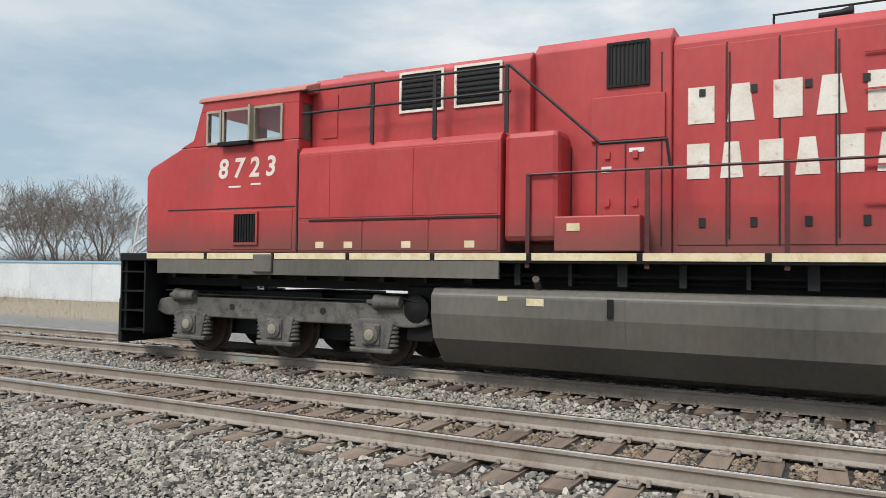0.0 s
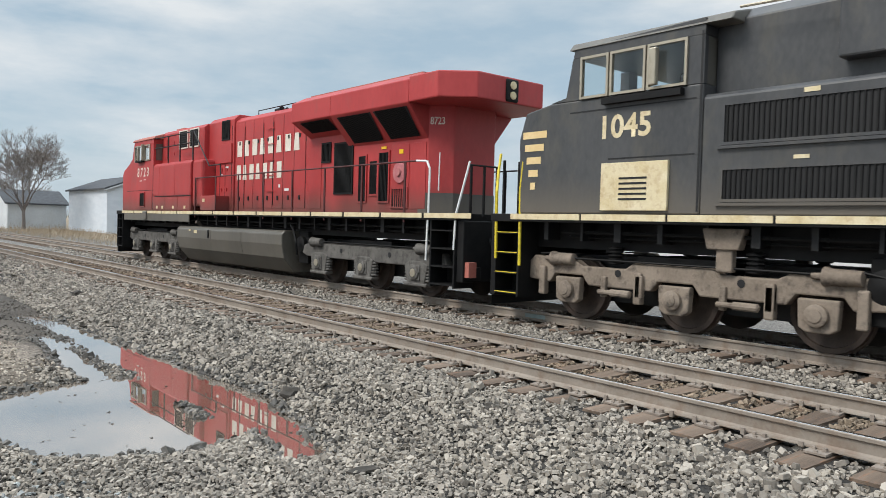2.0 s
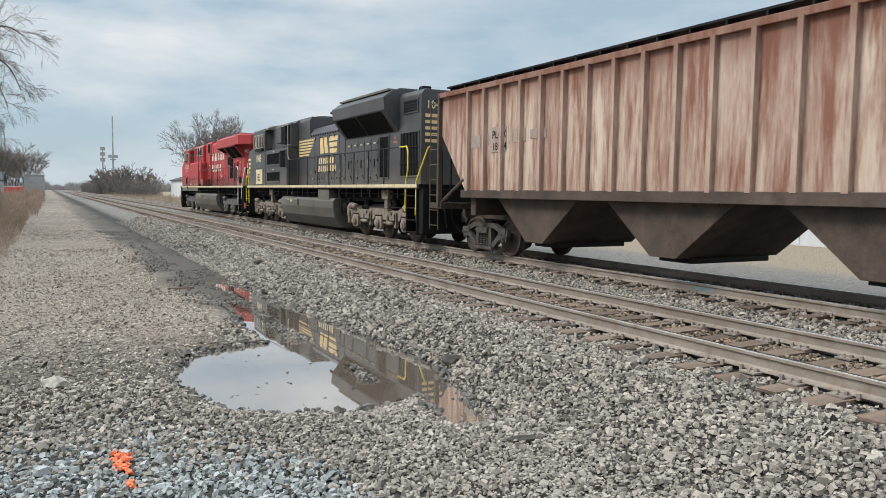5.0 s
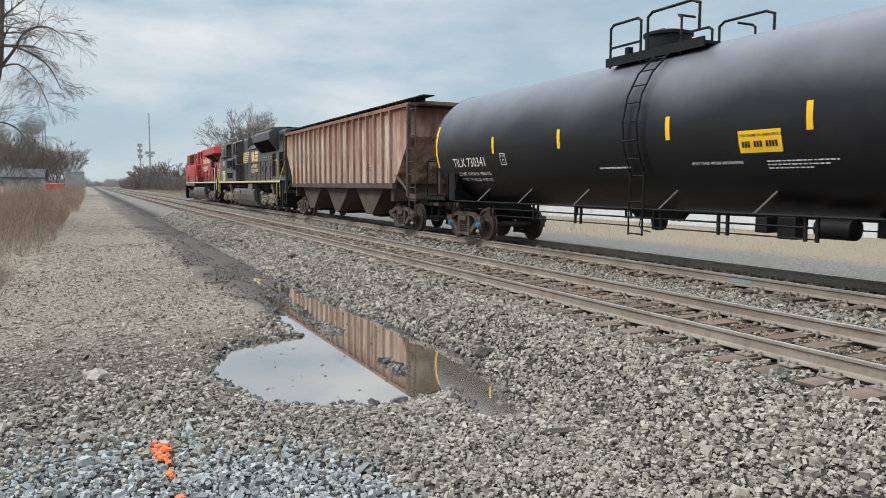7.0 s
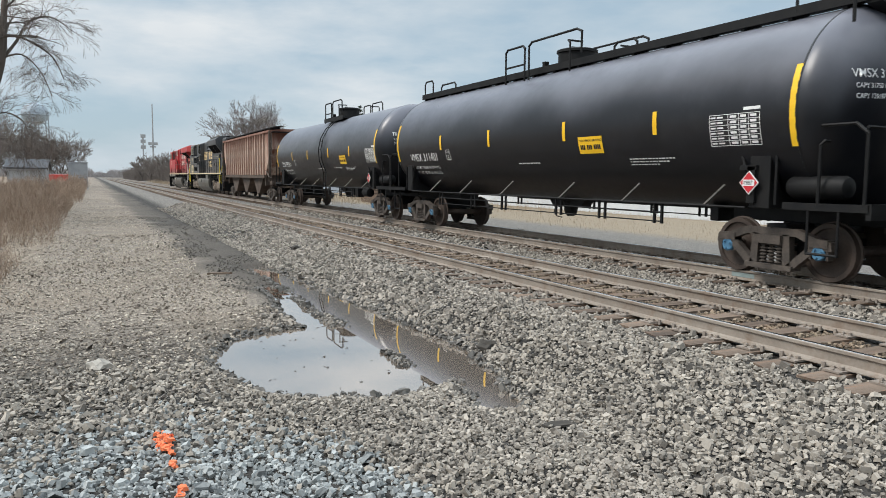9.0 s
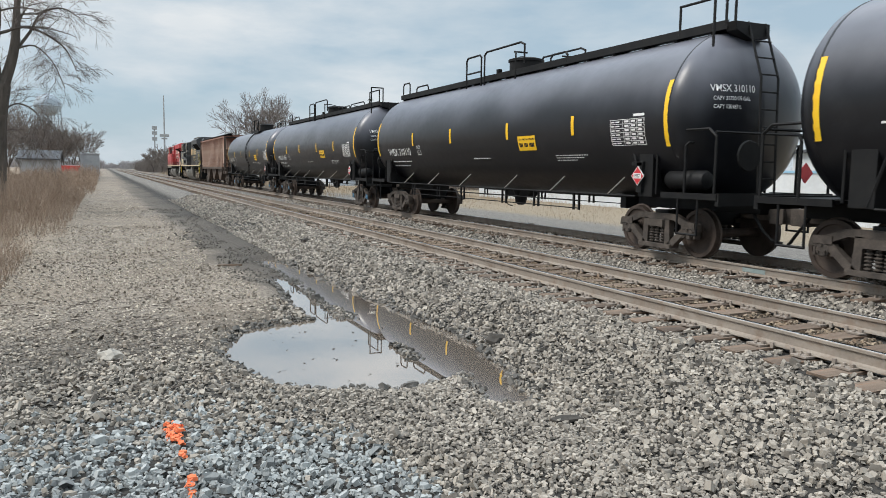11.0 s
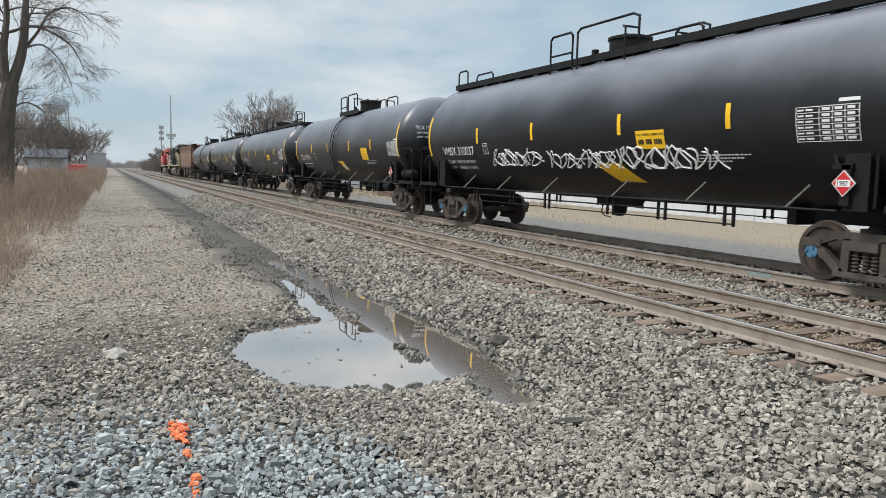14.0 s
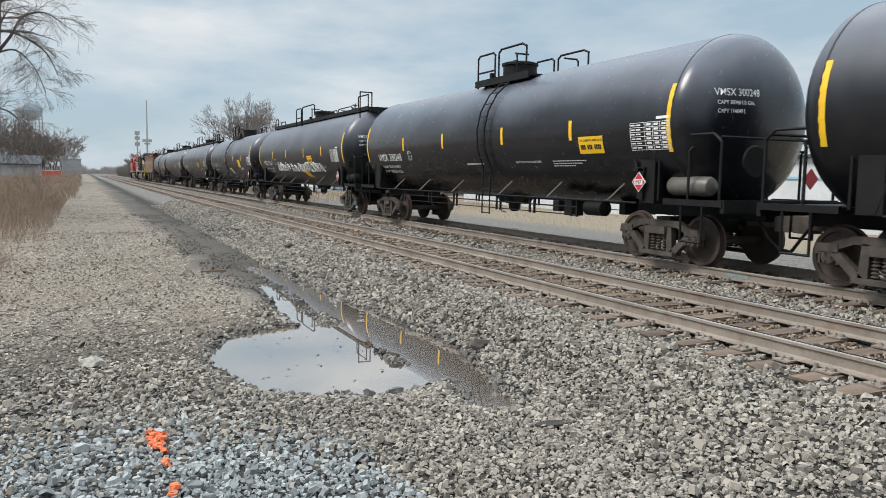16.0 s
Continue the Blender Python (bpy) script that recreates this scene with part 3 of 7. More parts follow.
def diamond(owner, x, y, z, s=0.19):
    d = part("placard", prism(bmesh.new(), [(y - s, z), (y, z + s), (y + s, z), (y, z - s)], x, x + 0.015, "x"), WHITE, owner, "white-edged red hazard placard")
    k = s * 0.9
    part("placard_face", prism(bmesh.new(), [(y - k, z), (y, z + k), (y + k, z), (y, z - k)], x - 0.004, x - 0.001, "x"), PLACARD, d)
    part("placard_band", bars([(-0.115, 0.115, -0.05, 0.05)], lambda u, v: (x - 0.007, y - u, z + v)), WHITE, d)
    part("placard_number", letters("1987", 0.10, lambda u, v: (x - 0.010, y + 0.105 - u * 0.92, z - 0.034 + v), 0.01), GRILLE, d)
    return d


def handrail(owner, points, r=0.017, mat=None, name="handrail", label=""):
    return part(name, pipe(points, r, 6), mat or SOOT, owner, label, smooth=True)


def tank_car(y, mark, lines, kind, cap, rear="", extra="", clean=True, label=""):
    """A tank car: barrel with domed heads, end platforms, bogies, top fittings and its markings."""
    own = car("tank_car", label, "tank car", y, "tank cars of the train")
    prof = [(-7.92 - 0.72 * math.sin(radians(a)), R * math.cos(radians(a))) for a in range(85, 0, -12)]
    prof += [(-7.92, R), (-7.9, R), (-2.62, R), (2.62, R), (7.9, R), (7.92, R)] + [(7.92 + 0.72 * math.sin(radians(a)), R * math.cos(radians(a))) for a in range(1, 86, 12)]
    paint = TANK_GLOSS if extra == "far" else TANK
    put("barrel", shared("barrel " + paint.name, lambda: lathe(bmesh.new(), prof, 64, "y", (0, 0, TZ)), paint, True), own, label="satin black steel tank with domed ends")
    for yy in (-7.9, 7.9):
        put("head_seam", shared("seam", lambda: lathe(bmesh.new(), [(-0.03, R - 0.01), (-0.015, R + 0.005), (0.015, R + 0.005), (0.03, R - 0.01)], 64, "y"), TANK, True), own, (0, yy, TZ))
    # end structure
    for d in (-1, 1):
        bm = blocks((-0.32, 0.32, min(d * 5.6, d * 8.95), max(d * 5.6, d * 8.95), 0.86, 1.16))
        part("stub_sill", bm, SOOT, own, bevel=0.015)
        bm = bmesh.new()
        prism(bm, [(-1.30, 1.52), (-1.34, 1.30), (-1.30, 1.12), (1.30, 1.12), (1.34, 1.30), (1.30, 1.52), (0.8, 1.25), (-0.8, 1.25)], d * 7.0, d * 7.3)
        for s in (-1, 1):
            prism(bm, [(s * 1.32, 1.95), (s * 1.44, 1.95), (s * 1.44, 1.12), (s * 1.12, 1.12)], d * 6.95, d * 7.35)
        part("saddle", bm, SOOT, own, bevel=0.01)
        lo, hi = min(d * 7.6, d * 9.0), max(d * 7.6, d * 9.0)
        part("end_platform", blocks((-1.42, 1.42, lo, hi, 1.16, 1.21), (-1.44, -1.38, lo, hi, 1.12, 1.23), (1.38, 1.44, lo, hi, 1.12, 1.23),
                                    (-1.42, 1.42, d * 9.0 - 0.04, d * 9.0 + 0.04, 1.02, 1.24)), SOOT, own, "black steel end platform")
        for s in (-1, 1):
            x = s * 1.42
            handrail(own, [(x, d * 7.45, 1.2), (x, d * 7.45, 2.22), (x, d * 7.62, 2.36), (x, d * 8.75, 2.36), (x, d * 8.93, 2.22), (x, d * 8.93, 1.2)], 0.026)
            handrail(own, [(x, d * 8.2, 1.2), (x, d * 8.2, 2.08), (x * 0.98, d * 8.25, 2.14), (x * 0.75, d * 8.25, 2.14)], 0.026)
            handrail(own, [(x, d * 7.05, 1.16), (x, d * 6.85, 1.75), (x, d * 6.75, 2.0)], 0.03)
            handrail(own, [(x, d * 8.05, 1.1), (x, d * 8.05, 0.48), (x, d * 8.55, 0.48), (x, d * 8.55, 1.1)], 0.022, name="step")
        handrail(own, [(-1.42, d * 8.93, 2.3), (1.42, d * 8.93, 2.3)], 0.024)
        coupler(own, d * 9.35, d)
        bogie(own, d * 7.1, cap)
    # running rail along the side with its struts, and the low guard rail
    for s in (-1, 1):
        x = s * 1.47
        part("side_rail", pipe([(x, -6.9, 1.12), (x, 6.9, 1.12)], 0.022, 6), SOOT, own, "thin black side rail")
        strut = shared("strut %d" % s, lambda: rod(bmesh.new(), (x, 0.10, 1.12), (s * 1.17, -0.08, 1.48), 0.022, 6), FUEL)
        for k in (-6.1, -3.9, -1.7, 1.0, 3.3, 5.4):
            put("rail_strut", strut, own, (0, k, 0))
        bm = pipe([(x * 0.95, -4.9, 0.95), (x * 0.95, 4.9, 0.95)], 0.017, 5)
        pipe([(x * 0.95, -4.9, 0.78), (x * 0.95, 4.9, 0.78)], 0.013, 5, bm)
        for k in (-4.9, -3.2, -1.6, 0.9, 2.6, 4.7):
            for o in (0, 0.2):
                block(bm, x * 0.95 - 0.02, x * 0.95 + 0.02, k + o - 0.025, k + o + 0.025, 0.74, 1.12)
        part("guard_rail", bm, SOOT, own)
    # bottom outlet, brake gear, reservoirs
    part("outlet_valve", prism(lathe(bmesh.new(), [(0.62, 0.09), (0.70, 0.16), (0.95, 0.2), (1.15, 0.3)], 14, "z"), [(-0.95, 1.18), (-0.6, 0.86), (0.6, 0.86), (0.95, 1.18)], -0.14, 0.14, "x"), SOOT, own, bevel=0.01)
    handrail(own, [(-0.3, 0.25, 0.86), (-0.34, 0.25, 0.7), (-0.34, 0.12, 0.62), (-0.34, -0.1, 0.6)], 0.016, RUSTY, "valve_chain")
    if kind != "long":
        part("brake_cylinder", lathe(bmesh.new(), [(-5.1, 0.05), (-5.05, 0.17), (-4.45, 0.17), (-4.4, 0.06)], 14, "y", (-0.75, 0, 0.92)), SOOT, own, smooth=True)
    for b in ((-1.0, -0.7, -4.2, -3.85, 0.72, 1.08), (-1.05, -0.75, -3.7, -3.45, 0.8, 1.06), (-0.5, 0.4, -5.4, -5.2, 0.8, 1.1))[2 if kind == "long" else 0:]:
        part("brake_valve", blocks(b), SOOT, own, bevel=0.02)
    part("air_reservoir", lathe(bmesh.new(), [(-8.55, 0.04), (-8.5, 0.15), (-8.44, 0.18), (-7.6, 0.18), (-7.54, 0.15), (-7.5, 0.04)], 18, "y", (-1.16, 0, 1.46)), FUEL if extra == "far" else SOOT, own, "dull air reservoir", smooth=True)
    part("brake_wheel", lathe(bmesh.new(), [(-9.0, 0.26), (-8.97, 0.28), (-8.95, 0.26)], 18, "y", (-0.7, 0, 1.9)), SOOT, own)
    part("bracket", blocks((-1.50, -1.40, -7.1, -6.95, 1.2, 1.78), (-1.5, -1.3, -7.12, -6.8, 1.72, 1.80)), SOOT, own)
    # markings
    for k, h in ((-7.84, 0.62), (7.84, 0.62)):
        yellow_tick(own, k, h, TZ + 0.02)
    for k in (-4.85, -1.93, 1.5, 4.45):
        yellow_tick(own, k, 0.21, TZ - 0.07)
    part("car_number", letters(mark, 0.36, wrap(6.85, 2.06), 0.0), WHITE, own, "white painted car number")
    part("mark_frame", bars([(0, 0.27, 0, 0.015), (0, 0.27, 0.285, 0.30), (0, 0.015, 0.015, 0.285), (0.255, 0.27, 0.015, 0.285)], wrap(4.15, 2.07)), WHITE, own)
    part("mark_word", letters("PLATE", 0.066, wrap(4.11, 2.275), 0.0), WHITE, own)
    part("mark_letter", letters("C", 0.14, wrap(4.06, 2.12), 0.0), WHITE, own)
    for i, line in enumerate(lines):
        if line:
            part("weight_line", letters(line, 0.145, wrap(6.7, 1.80 - 0.19 * i), 0.003), WHITE, own)
        else:
            part("weight_line", bars(text_rows(0, 0, (1.75 - 0.3 * i,), 0.038), wrap(6.7, 1.82 - 0.17 * i)), WHITE, own)
    part("small_print", bars(text_rows(0, 0, (0.95,), 0.034), wrap(0.2, 1.88)), WHITE, own)
    part("test_print", bars(text_rows(0, 0, (1.25, 1.1, 0.8), 0.022, 0.06), wrap(-4.0, 1.92)), WHITE, own)
    rows = []
    for i in range(7):
        rows.append((0, 1.05, -i * 0.085, -i * 0.085 + 0.010))
        if i < 6:
            rows += [(0.03, 0.14, -i * 0.085 - 0.05, -i * 0.085 - 0.024), (0.17, 0.30, -i * 0.085 - 0.05, -i * 0.085 - 0.024), (0.45, 0.58, -i * 0.085 - 0.055, -i * 0.085 - 0.015), (0.66, 0.78, -i * 0.085 - 0.055, -i * 0.085 - 0.015), (0.86, 0.98, -i * 0.085 - 0.055, -i * 0.085 - 0.015)]
    rows += [(0, 0.012, -0.51, 0.01), (0.40, 0.41, -0.51, 0.01), (0.62, 0.63, -0.51, 0.01), (0.82, 0.83, -0.51, 0.01), (1.038, 1.05, -0.51, 0.01), (0.72, 1.05, 0.05, 0.10)]
    part("test_table", bars(rows, wrap(-6.2 if kind == "long" else -6.8, 2.62)), WHITE, own, "white stencilled inspection table")
    diamond(own, -1.53, -7.02, 1.52)
    part("end_number", letters(mark, 0.185, lambda u, v: (-1.12 + u * 0.8, head_z(-1.12 + u * 0.8, 3.05 + v), 3.05 + v), 0.004), WHITE, own, "white painted number on the tank end")
    if rear:
        for i, line in enumerate(rear.split("/")):
            part("capacity_line", letters(line, 0.10, lambda u, v, i=i: (-1.08 + u * 0.8, head_z(-1.08 + u * 0.8, 2.90 - 0.15 * i + v), 2.90 - 0.15 * i + v), 0.01), WHITE, own)
    part("end_placard", prism(bmesh.new(), [(0.55, 1.62), (0.74, 1.81), (0.93, 1.62), (0.74, 1.43)], -8.98, -8.96), PLACARD, own, "red hazard placard")
    # emergency panel and notices
    panel_y = -2.45 if kind == "long" else (-5.13 if extra == "far" else -3.53)
    if kind != "wide":
        p = part("emergency_panel", bars([(0, 0.82, 0, 0.17), (0, 0.82, 0.17, 0.36)], wrap(panel_y, 2.08, 0.008)), YELLOW, own, "yellow emergency notice")
        part("panel_words", letters("FOR CHEMICAL EMERGENCY", 0.062, wrap(panel_y - 0.03, 2.34, 0.012), 0.008), GRILLE, p)
        part("panel_bars", bars([(0.06 + 0.058 * k, 0.105 + 0.058 * k, 0.05, 0.15) for k in range(12) if k not in (3, 7)], wrap(panel_y, 2.12, 0.012)), GRILLE, p)
    else:
        p = part("yellow_notice", bars([(0, 0.78, 0, 0.5)], wrap(-3.58, 1.97, 0.008)), YELLOW, own, "square yellow notice")
        part("notice_bars", bars([(0.08, 0.70 - 0.09 * (k % 3), 0.08 + 0.07 * k, 0.086 + 0.07 * k) for k in range(6)], wrap(-3.58, 1.97, 0.012)), GRILLE, p)
        lean = lambda u, v: wrap(0.0, 1.45, 0.008)(u + (0.5 - v) * 0.8, v)
        p = part("yellow_notice", bars([(0, 0.62, 0, 0.5)], lean), YELLOW, own, "crooked yellow notice")
        part("notice_patch", bars([(0.14, 0.55, 0.06, 0.3)], lambda u, v: wrap(0.0, 1.45, 0.012)(u + (0.5 - v) * 0.8, v)), WHITE, p)
    if kind == "short":
        part("notice", letters("VENT TANK WHEN UNLOADING", 0.075, wrap(-2.4, 1.90), 0.012), WHITE, own)
    # top fittings
    fore = 0.86 if kind == "wide" else 0.0          # its ladder and platform sit further forward
    off = -0.1
    bm = lathe(bmesh.new(), [(TZ + R - 0.12, 0.47), (TZ + R + 0.38, 0.47), (TZ + R + 0.39, 0.51), (TZ + R + 0.45, 0.51), (TZ + R + 0.49, 0.38), (TZ + R + 0.50, 0.1)], 24, "z", (0, off, 0))
    part("manway", bm, SOOT, own, "black round manway housing", smooth=True)
    for b in ((-0.2, -0.1, off - 0.06, off + 0.06, TZ + R + 0.46, TZ + R + 0.54), (-0.1, 0.25, off - 0.05, off + 0.05, TZ + R + 0.47, TZ + R + 0.51), (-0.62, -0.5, off + 0.5, off + 0.62, TZ + R + 0.0, TZ + R + 0.22)):
        part("manway_fitting", blocks(b), SOOT, own)
    zt = TZ + R
    if kind == "long":
        deck = blocks((-0.62, -0.14, -8.25, 8.0, zt + 0.02, zt + 0.06), (-0.64, -0.60, -8.25, 8.0, zt - 0.06, zt + 0.10))
        for k in range(-8, 9):
            block(deck, -0.6, -0.2, k * 0.98 - 0.04, k * 0.98 + 0.04, zt - 0.1, zt + 0.03)
        part("walkway", deck, SOOT, own, "black steel walkway along the tank top")
        for a, w, h in ((7.8, 0.65, 0.50), (6.5, 1.05, 0.27), (-2.35, 0.75, 0.24)):
            handrail(own, [(-0.62, a, zt), (-0.62, a, zt + h - 0.08), (-0.62, a - 0.1, zt + h), (-0.62, a - w + 0.1, zt + h), (-0.62, a - w, zt + h - 0.08), (-0.62, a - w, zt)], 0.026)
        for a in (-7.0,):
            handrail(own, [(-0.62, a, zt), (-0.62, a, zt + 0.55), (-0.62, a - 1.2, zt + 0.55), (-0.62, a - 1.2, zt)], 0.026)
            handrail(own, [(-1.0, a - 1.3, zt - 0.4), (-1.0, a - 1.3, zt + 0.62), (-0.5, a - 1.3, zt + 0.62), (-0.5, a - 1.3, zt - 0.1)], 0.026)
        part("ladder_bracket", prism(bmesh.new(), [(-0.65, zt + 0.05), (0.2, zt + 0.05), (0.2, zt - 0.2), (-0.2, zt - 0.25), (-0.6, zt - 0.1)], -8.45, -8.2), SOOT, own)
        lad = pipe([(-0.30, -8.42, zt + 0.05), (-0.30, -8.78, 3.3), (-0.30, -8.84, 1.2)], 0.022, 6)
        pipe([(0.12, -8.42, zt + 0.05), (0.12, -8.78, 3.3), (0.12, -8.84, 1.2)], 0.022, 6, lad)
        for k in range(9):
            z = 1.5 + k * 0.31
            rod(lad, (-0.30, -8.8 + max(0, (z - 3.3) * 0.34), z), (0.12, -8.8 + max(0, (z - 3.3) * 0.34), z), 0.016, 5)
        part("ladder", lad, SOOT, own, "black end ladder")
        rail_y = (1.78, -1.6)
    else:
        off = -0.75 + 1.7 * fore
        part("platform", blocks((-0.95, -0.5, fore - 2.1, fore + 0.7, zt - 0.14, zt - 0.09), (-0.98, -0.94, fore - 2.1, fore + 0.7, zt - 0.2, zt - 0.02), (0.5, 0.95, fore - 2.1, fore + 0.7, zt - 0.14, zt - 0.09)), SOOT, own, "black steel platform at the manway")
        # ladder bent round the barrel
        lad = bmesh.new()
        for s in (-0.2, 0.2):
            pts = [(-(R + 0.1) * math.cos(radians(a)), off - 0.25 + s, TZ + (R + 0.1) * math.sin(radians(a))) for a in range(72, -31, -17)] + [(-1.5, off - 0.25 + s, 1.1), (-1.5, off - 0.25 + s, 0.62)]
            pipe(pts, 0.02, 6, lad)
        for a in range(64, -36, -12):
            c, z = -(R + 0.1) * math.cos(radians(a)), TZ + (R + 0.1) * math.sin(radians(a))
            rod(lad, (c, off - 0.45, z), (c, off - 0.05, z), 0.014, 5)
        for z in (0.64, 0.95, 1.25):
            rod(lad, (-1.5, off - 0.45, z), (-1.5, off - 0.05, z), 0.016, 5)
        part("ladder", lad, SOOT, own, "black curved side ladder")
        rail_y = (fore + 0.58, fore - 1.95)
    a, b = rail_y
    for s in (-1, 1):
        x = s * 0.95
        handrail(own, [(x, a, zt - 0.22), (x, a, zt + 0.58), (x, a - 0.1, zt + 0.65), (x, a - 0.85, zt + 0.65), (x, a - 0.95, zt + 0.58), (x, a - 0.95, zt - 0.22)], 0.028)
        handrail(own, [(x, a - 1.15, zt - 0.22), (x, a - 1.15, zt + 0.60), (x, a - 1.28, zt + 0.68), (x, b + 0.2, zt + 0.68), (x, b, zt + 0.60), (x, b, zt + 0.15)], 0.028)
        handrail(own, [(x, b + 0.45, zt - 0.22), (x, b + 0.45, zt + 0.42), (x, b + 0.52, zt + 0.48), (x * 0.6, b + 0.52, zt + 0.48)], 0.024)
    part("rail_band", blocks((-0.97, -0.93, a - 0.95, a, zt + 0.16, zt + 0.20)), SOOT, own)
    return own


BLUE_CAP = surface("blue bearing cap", (0.05, 0.14, 0.24), (0.09, 0.22, 0.34), 0.5, scale=8, fine=40, bump=0.05)
DARK_CAP = RUSTY


def scribble(own):
    """Sprayed white scrawl along the barrel: loops and zigzags that spell nothing."""
    rnd = random.Random(17)
    for y0, y1, z, tall in ((3.75, 1.35, 1.72, 0.44), (0.95, -4.5, 1.66, 0.42)):
        pl = wrap(y0, z, 0.012)
        u = 0.0
        while u < y0 - y1:
            w, h, turns = rnd.uniform(0.34, 0.55), tall * rnd.uniform(0.8, 1.15), rnd.choice((1.0, 1.5, 2.0))
            f, g, lean = rnd.uniform(0, 6.28), rnd.uniform(0.15, 0.45), rnd.uniform(-0.1, 0.16)
            pts = []
            for k in range(15):
                t = k / 14
                v = h * (0.5 + 0.5 * math.cos(6.28 * turns * t + f))
                pts.append(pl(u + w * t + g * w * math.sin(6.28 * turns * t * 1.5 + f) + lean * v, v))
            part("graffiti_stroke", pipe(pts, rnd.uniform(0.013, 0.022), 5), WHITE, own, "white sprayed scrawl")
            u += w * 0.9
    part("yellow_notice", bars([(0, 0.85, 0, 0.5)], lambda a, v: wrap(-0.9, 1.28, 0.009)(a + (0.5 - v), v)), YELLOW, own, "crooked yellow notice")


def make_tanks():
    t1 = tank_car(-59.75, "TILX 730341", ("LD LMT 194900 LB  88880 KG", "LT WT   91100 LB  41300 KG"), "short", BLUE_CAP, "CAPY 30340 US GAL/CAPY 114849 L", label="clean black tank car with a central ladder")
    t2 = tank_car(-77.75, "VMSX 311401", ("LD LMT 198300 LB  89900 KG", "LT WT   87700 LB  39600 KG"), "long", BLUE_CAP, "CAPY 31750 US GAL/CAPY 120187 L", label="black tank car with a full-length top walkway")
    t3 = tank_car(-96.45, "VMSX 310110", ("", ""), "long", DARK_CAP, "CAPY 31750 US GAL/CAPY 120187 L", label="black tank car with a walkway and rusty wheels")
    t4 = tank_car(-115.3, "TILX 192313", ("", ""), "wide", DARK_CAP, "CAPY 30340 US GAL/CAPY 114845 L", label="black tank car with two yellow square notices")
    t5 = tank_car(-133.98, "VMSX 310037", ("LD LMT  198400LB  89 950KG", "LT WT    87600LB  39 760KG"), "long", BLUE_CAP, "CAPY 31750 US GAL/CAPY 120225 L", label="black tank car with white scribbled graffiti")
    scribble(t5)
    t6 = tank_car(-152.7, "VMSX 300248", ("LD LMT 195100 LB  88500", "LT WT   90900 LB  41200"), "short", DARK_CAP, "CAPY 30340 US GAL/CAPY 114849 L", "far", label="glossy black tank car with a central ladder")
    t7 = tank_car(-171.45, "VMSX 300211", ("", ""), "short", DARK_CAP, label="black tank car at the end of the string")
    return t1, t2, t3, t4, t5, t6, t7


TANKS = make_tanks()


# ---- locomotives ----
def side_plate(name, own, y0, y1, z0, z1, x, mat, label="", deep=0.02, bevel=0.006):
    """A plate that stands a little proud of the side by the empty track, at x."""
    return part(name, blocks((x - deep, x + 0.01, min(y0, y1), max(y0, y1), z0, z1)), mat, own, label, bevel=bevel)


def vent(name, own, y0, y1, z0, z1, x, frame_mat, n=9, upright=True, label="black louvred air vent"):
    """Frame, dark backing and slats on a side wall."""
    v = part(name, blocks((x - 0.03, x, y0 - 0.04, y1 + 0.04, z0 - 0.04, z0), (x - 0.03, x, y0 - 0.04, y1 + 0.04, z1, z1 + 0.04),
                          (x - 0.03, x, y0 - 0.04, y0, z0, z1), (x - 0.03, x, y1, y1 + 0.04, z0, z1)), frame_mat, own, label)
    part("backing", blocks((x - 0.008, x + 0.005, y0, y1, z0, z1)), GRILLE, v)
    bm = bmesh.new()
    for i in range(n):
        if upright:
            c = y0 + (y1 - y0) * (i + 0.5) / n
            block(bm, x - 0.026, x - 0.006, c - 0.012, c + 0.012, z0, z1)
        else:
            c = z0 + (z1 - z0) * (i + 0.5) / n
            block(bm, x - 0.026, x - 0.006, y0, y1, c - 0.014, c + 0.010)
    part("slats", bm, SOOT, v)
    return v


def coil(z0, pitch, r):
    """A coil spring as one ridged column."""
    prof = [(z0, r * 0.5)]
    for k in range(5):
        z = z0 + k * pitch
        prof += [(z + 0.004, r * 0.66), (z + pitch * 0.25, r), (z + pitch * 0.6, r), (z + pitch * 0.9, r * 0.66)]
    return lathe(bmesh.new(), prof, 10, "z")


def pieces(name, boxes, mat, own, **more):
    """Alike small plates, each a part of its own."""
    return [part(name, blocks(b), mat, own, **more) for b in boxes]


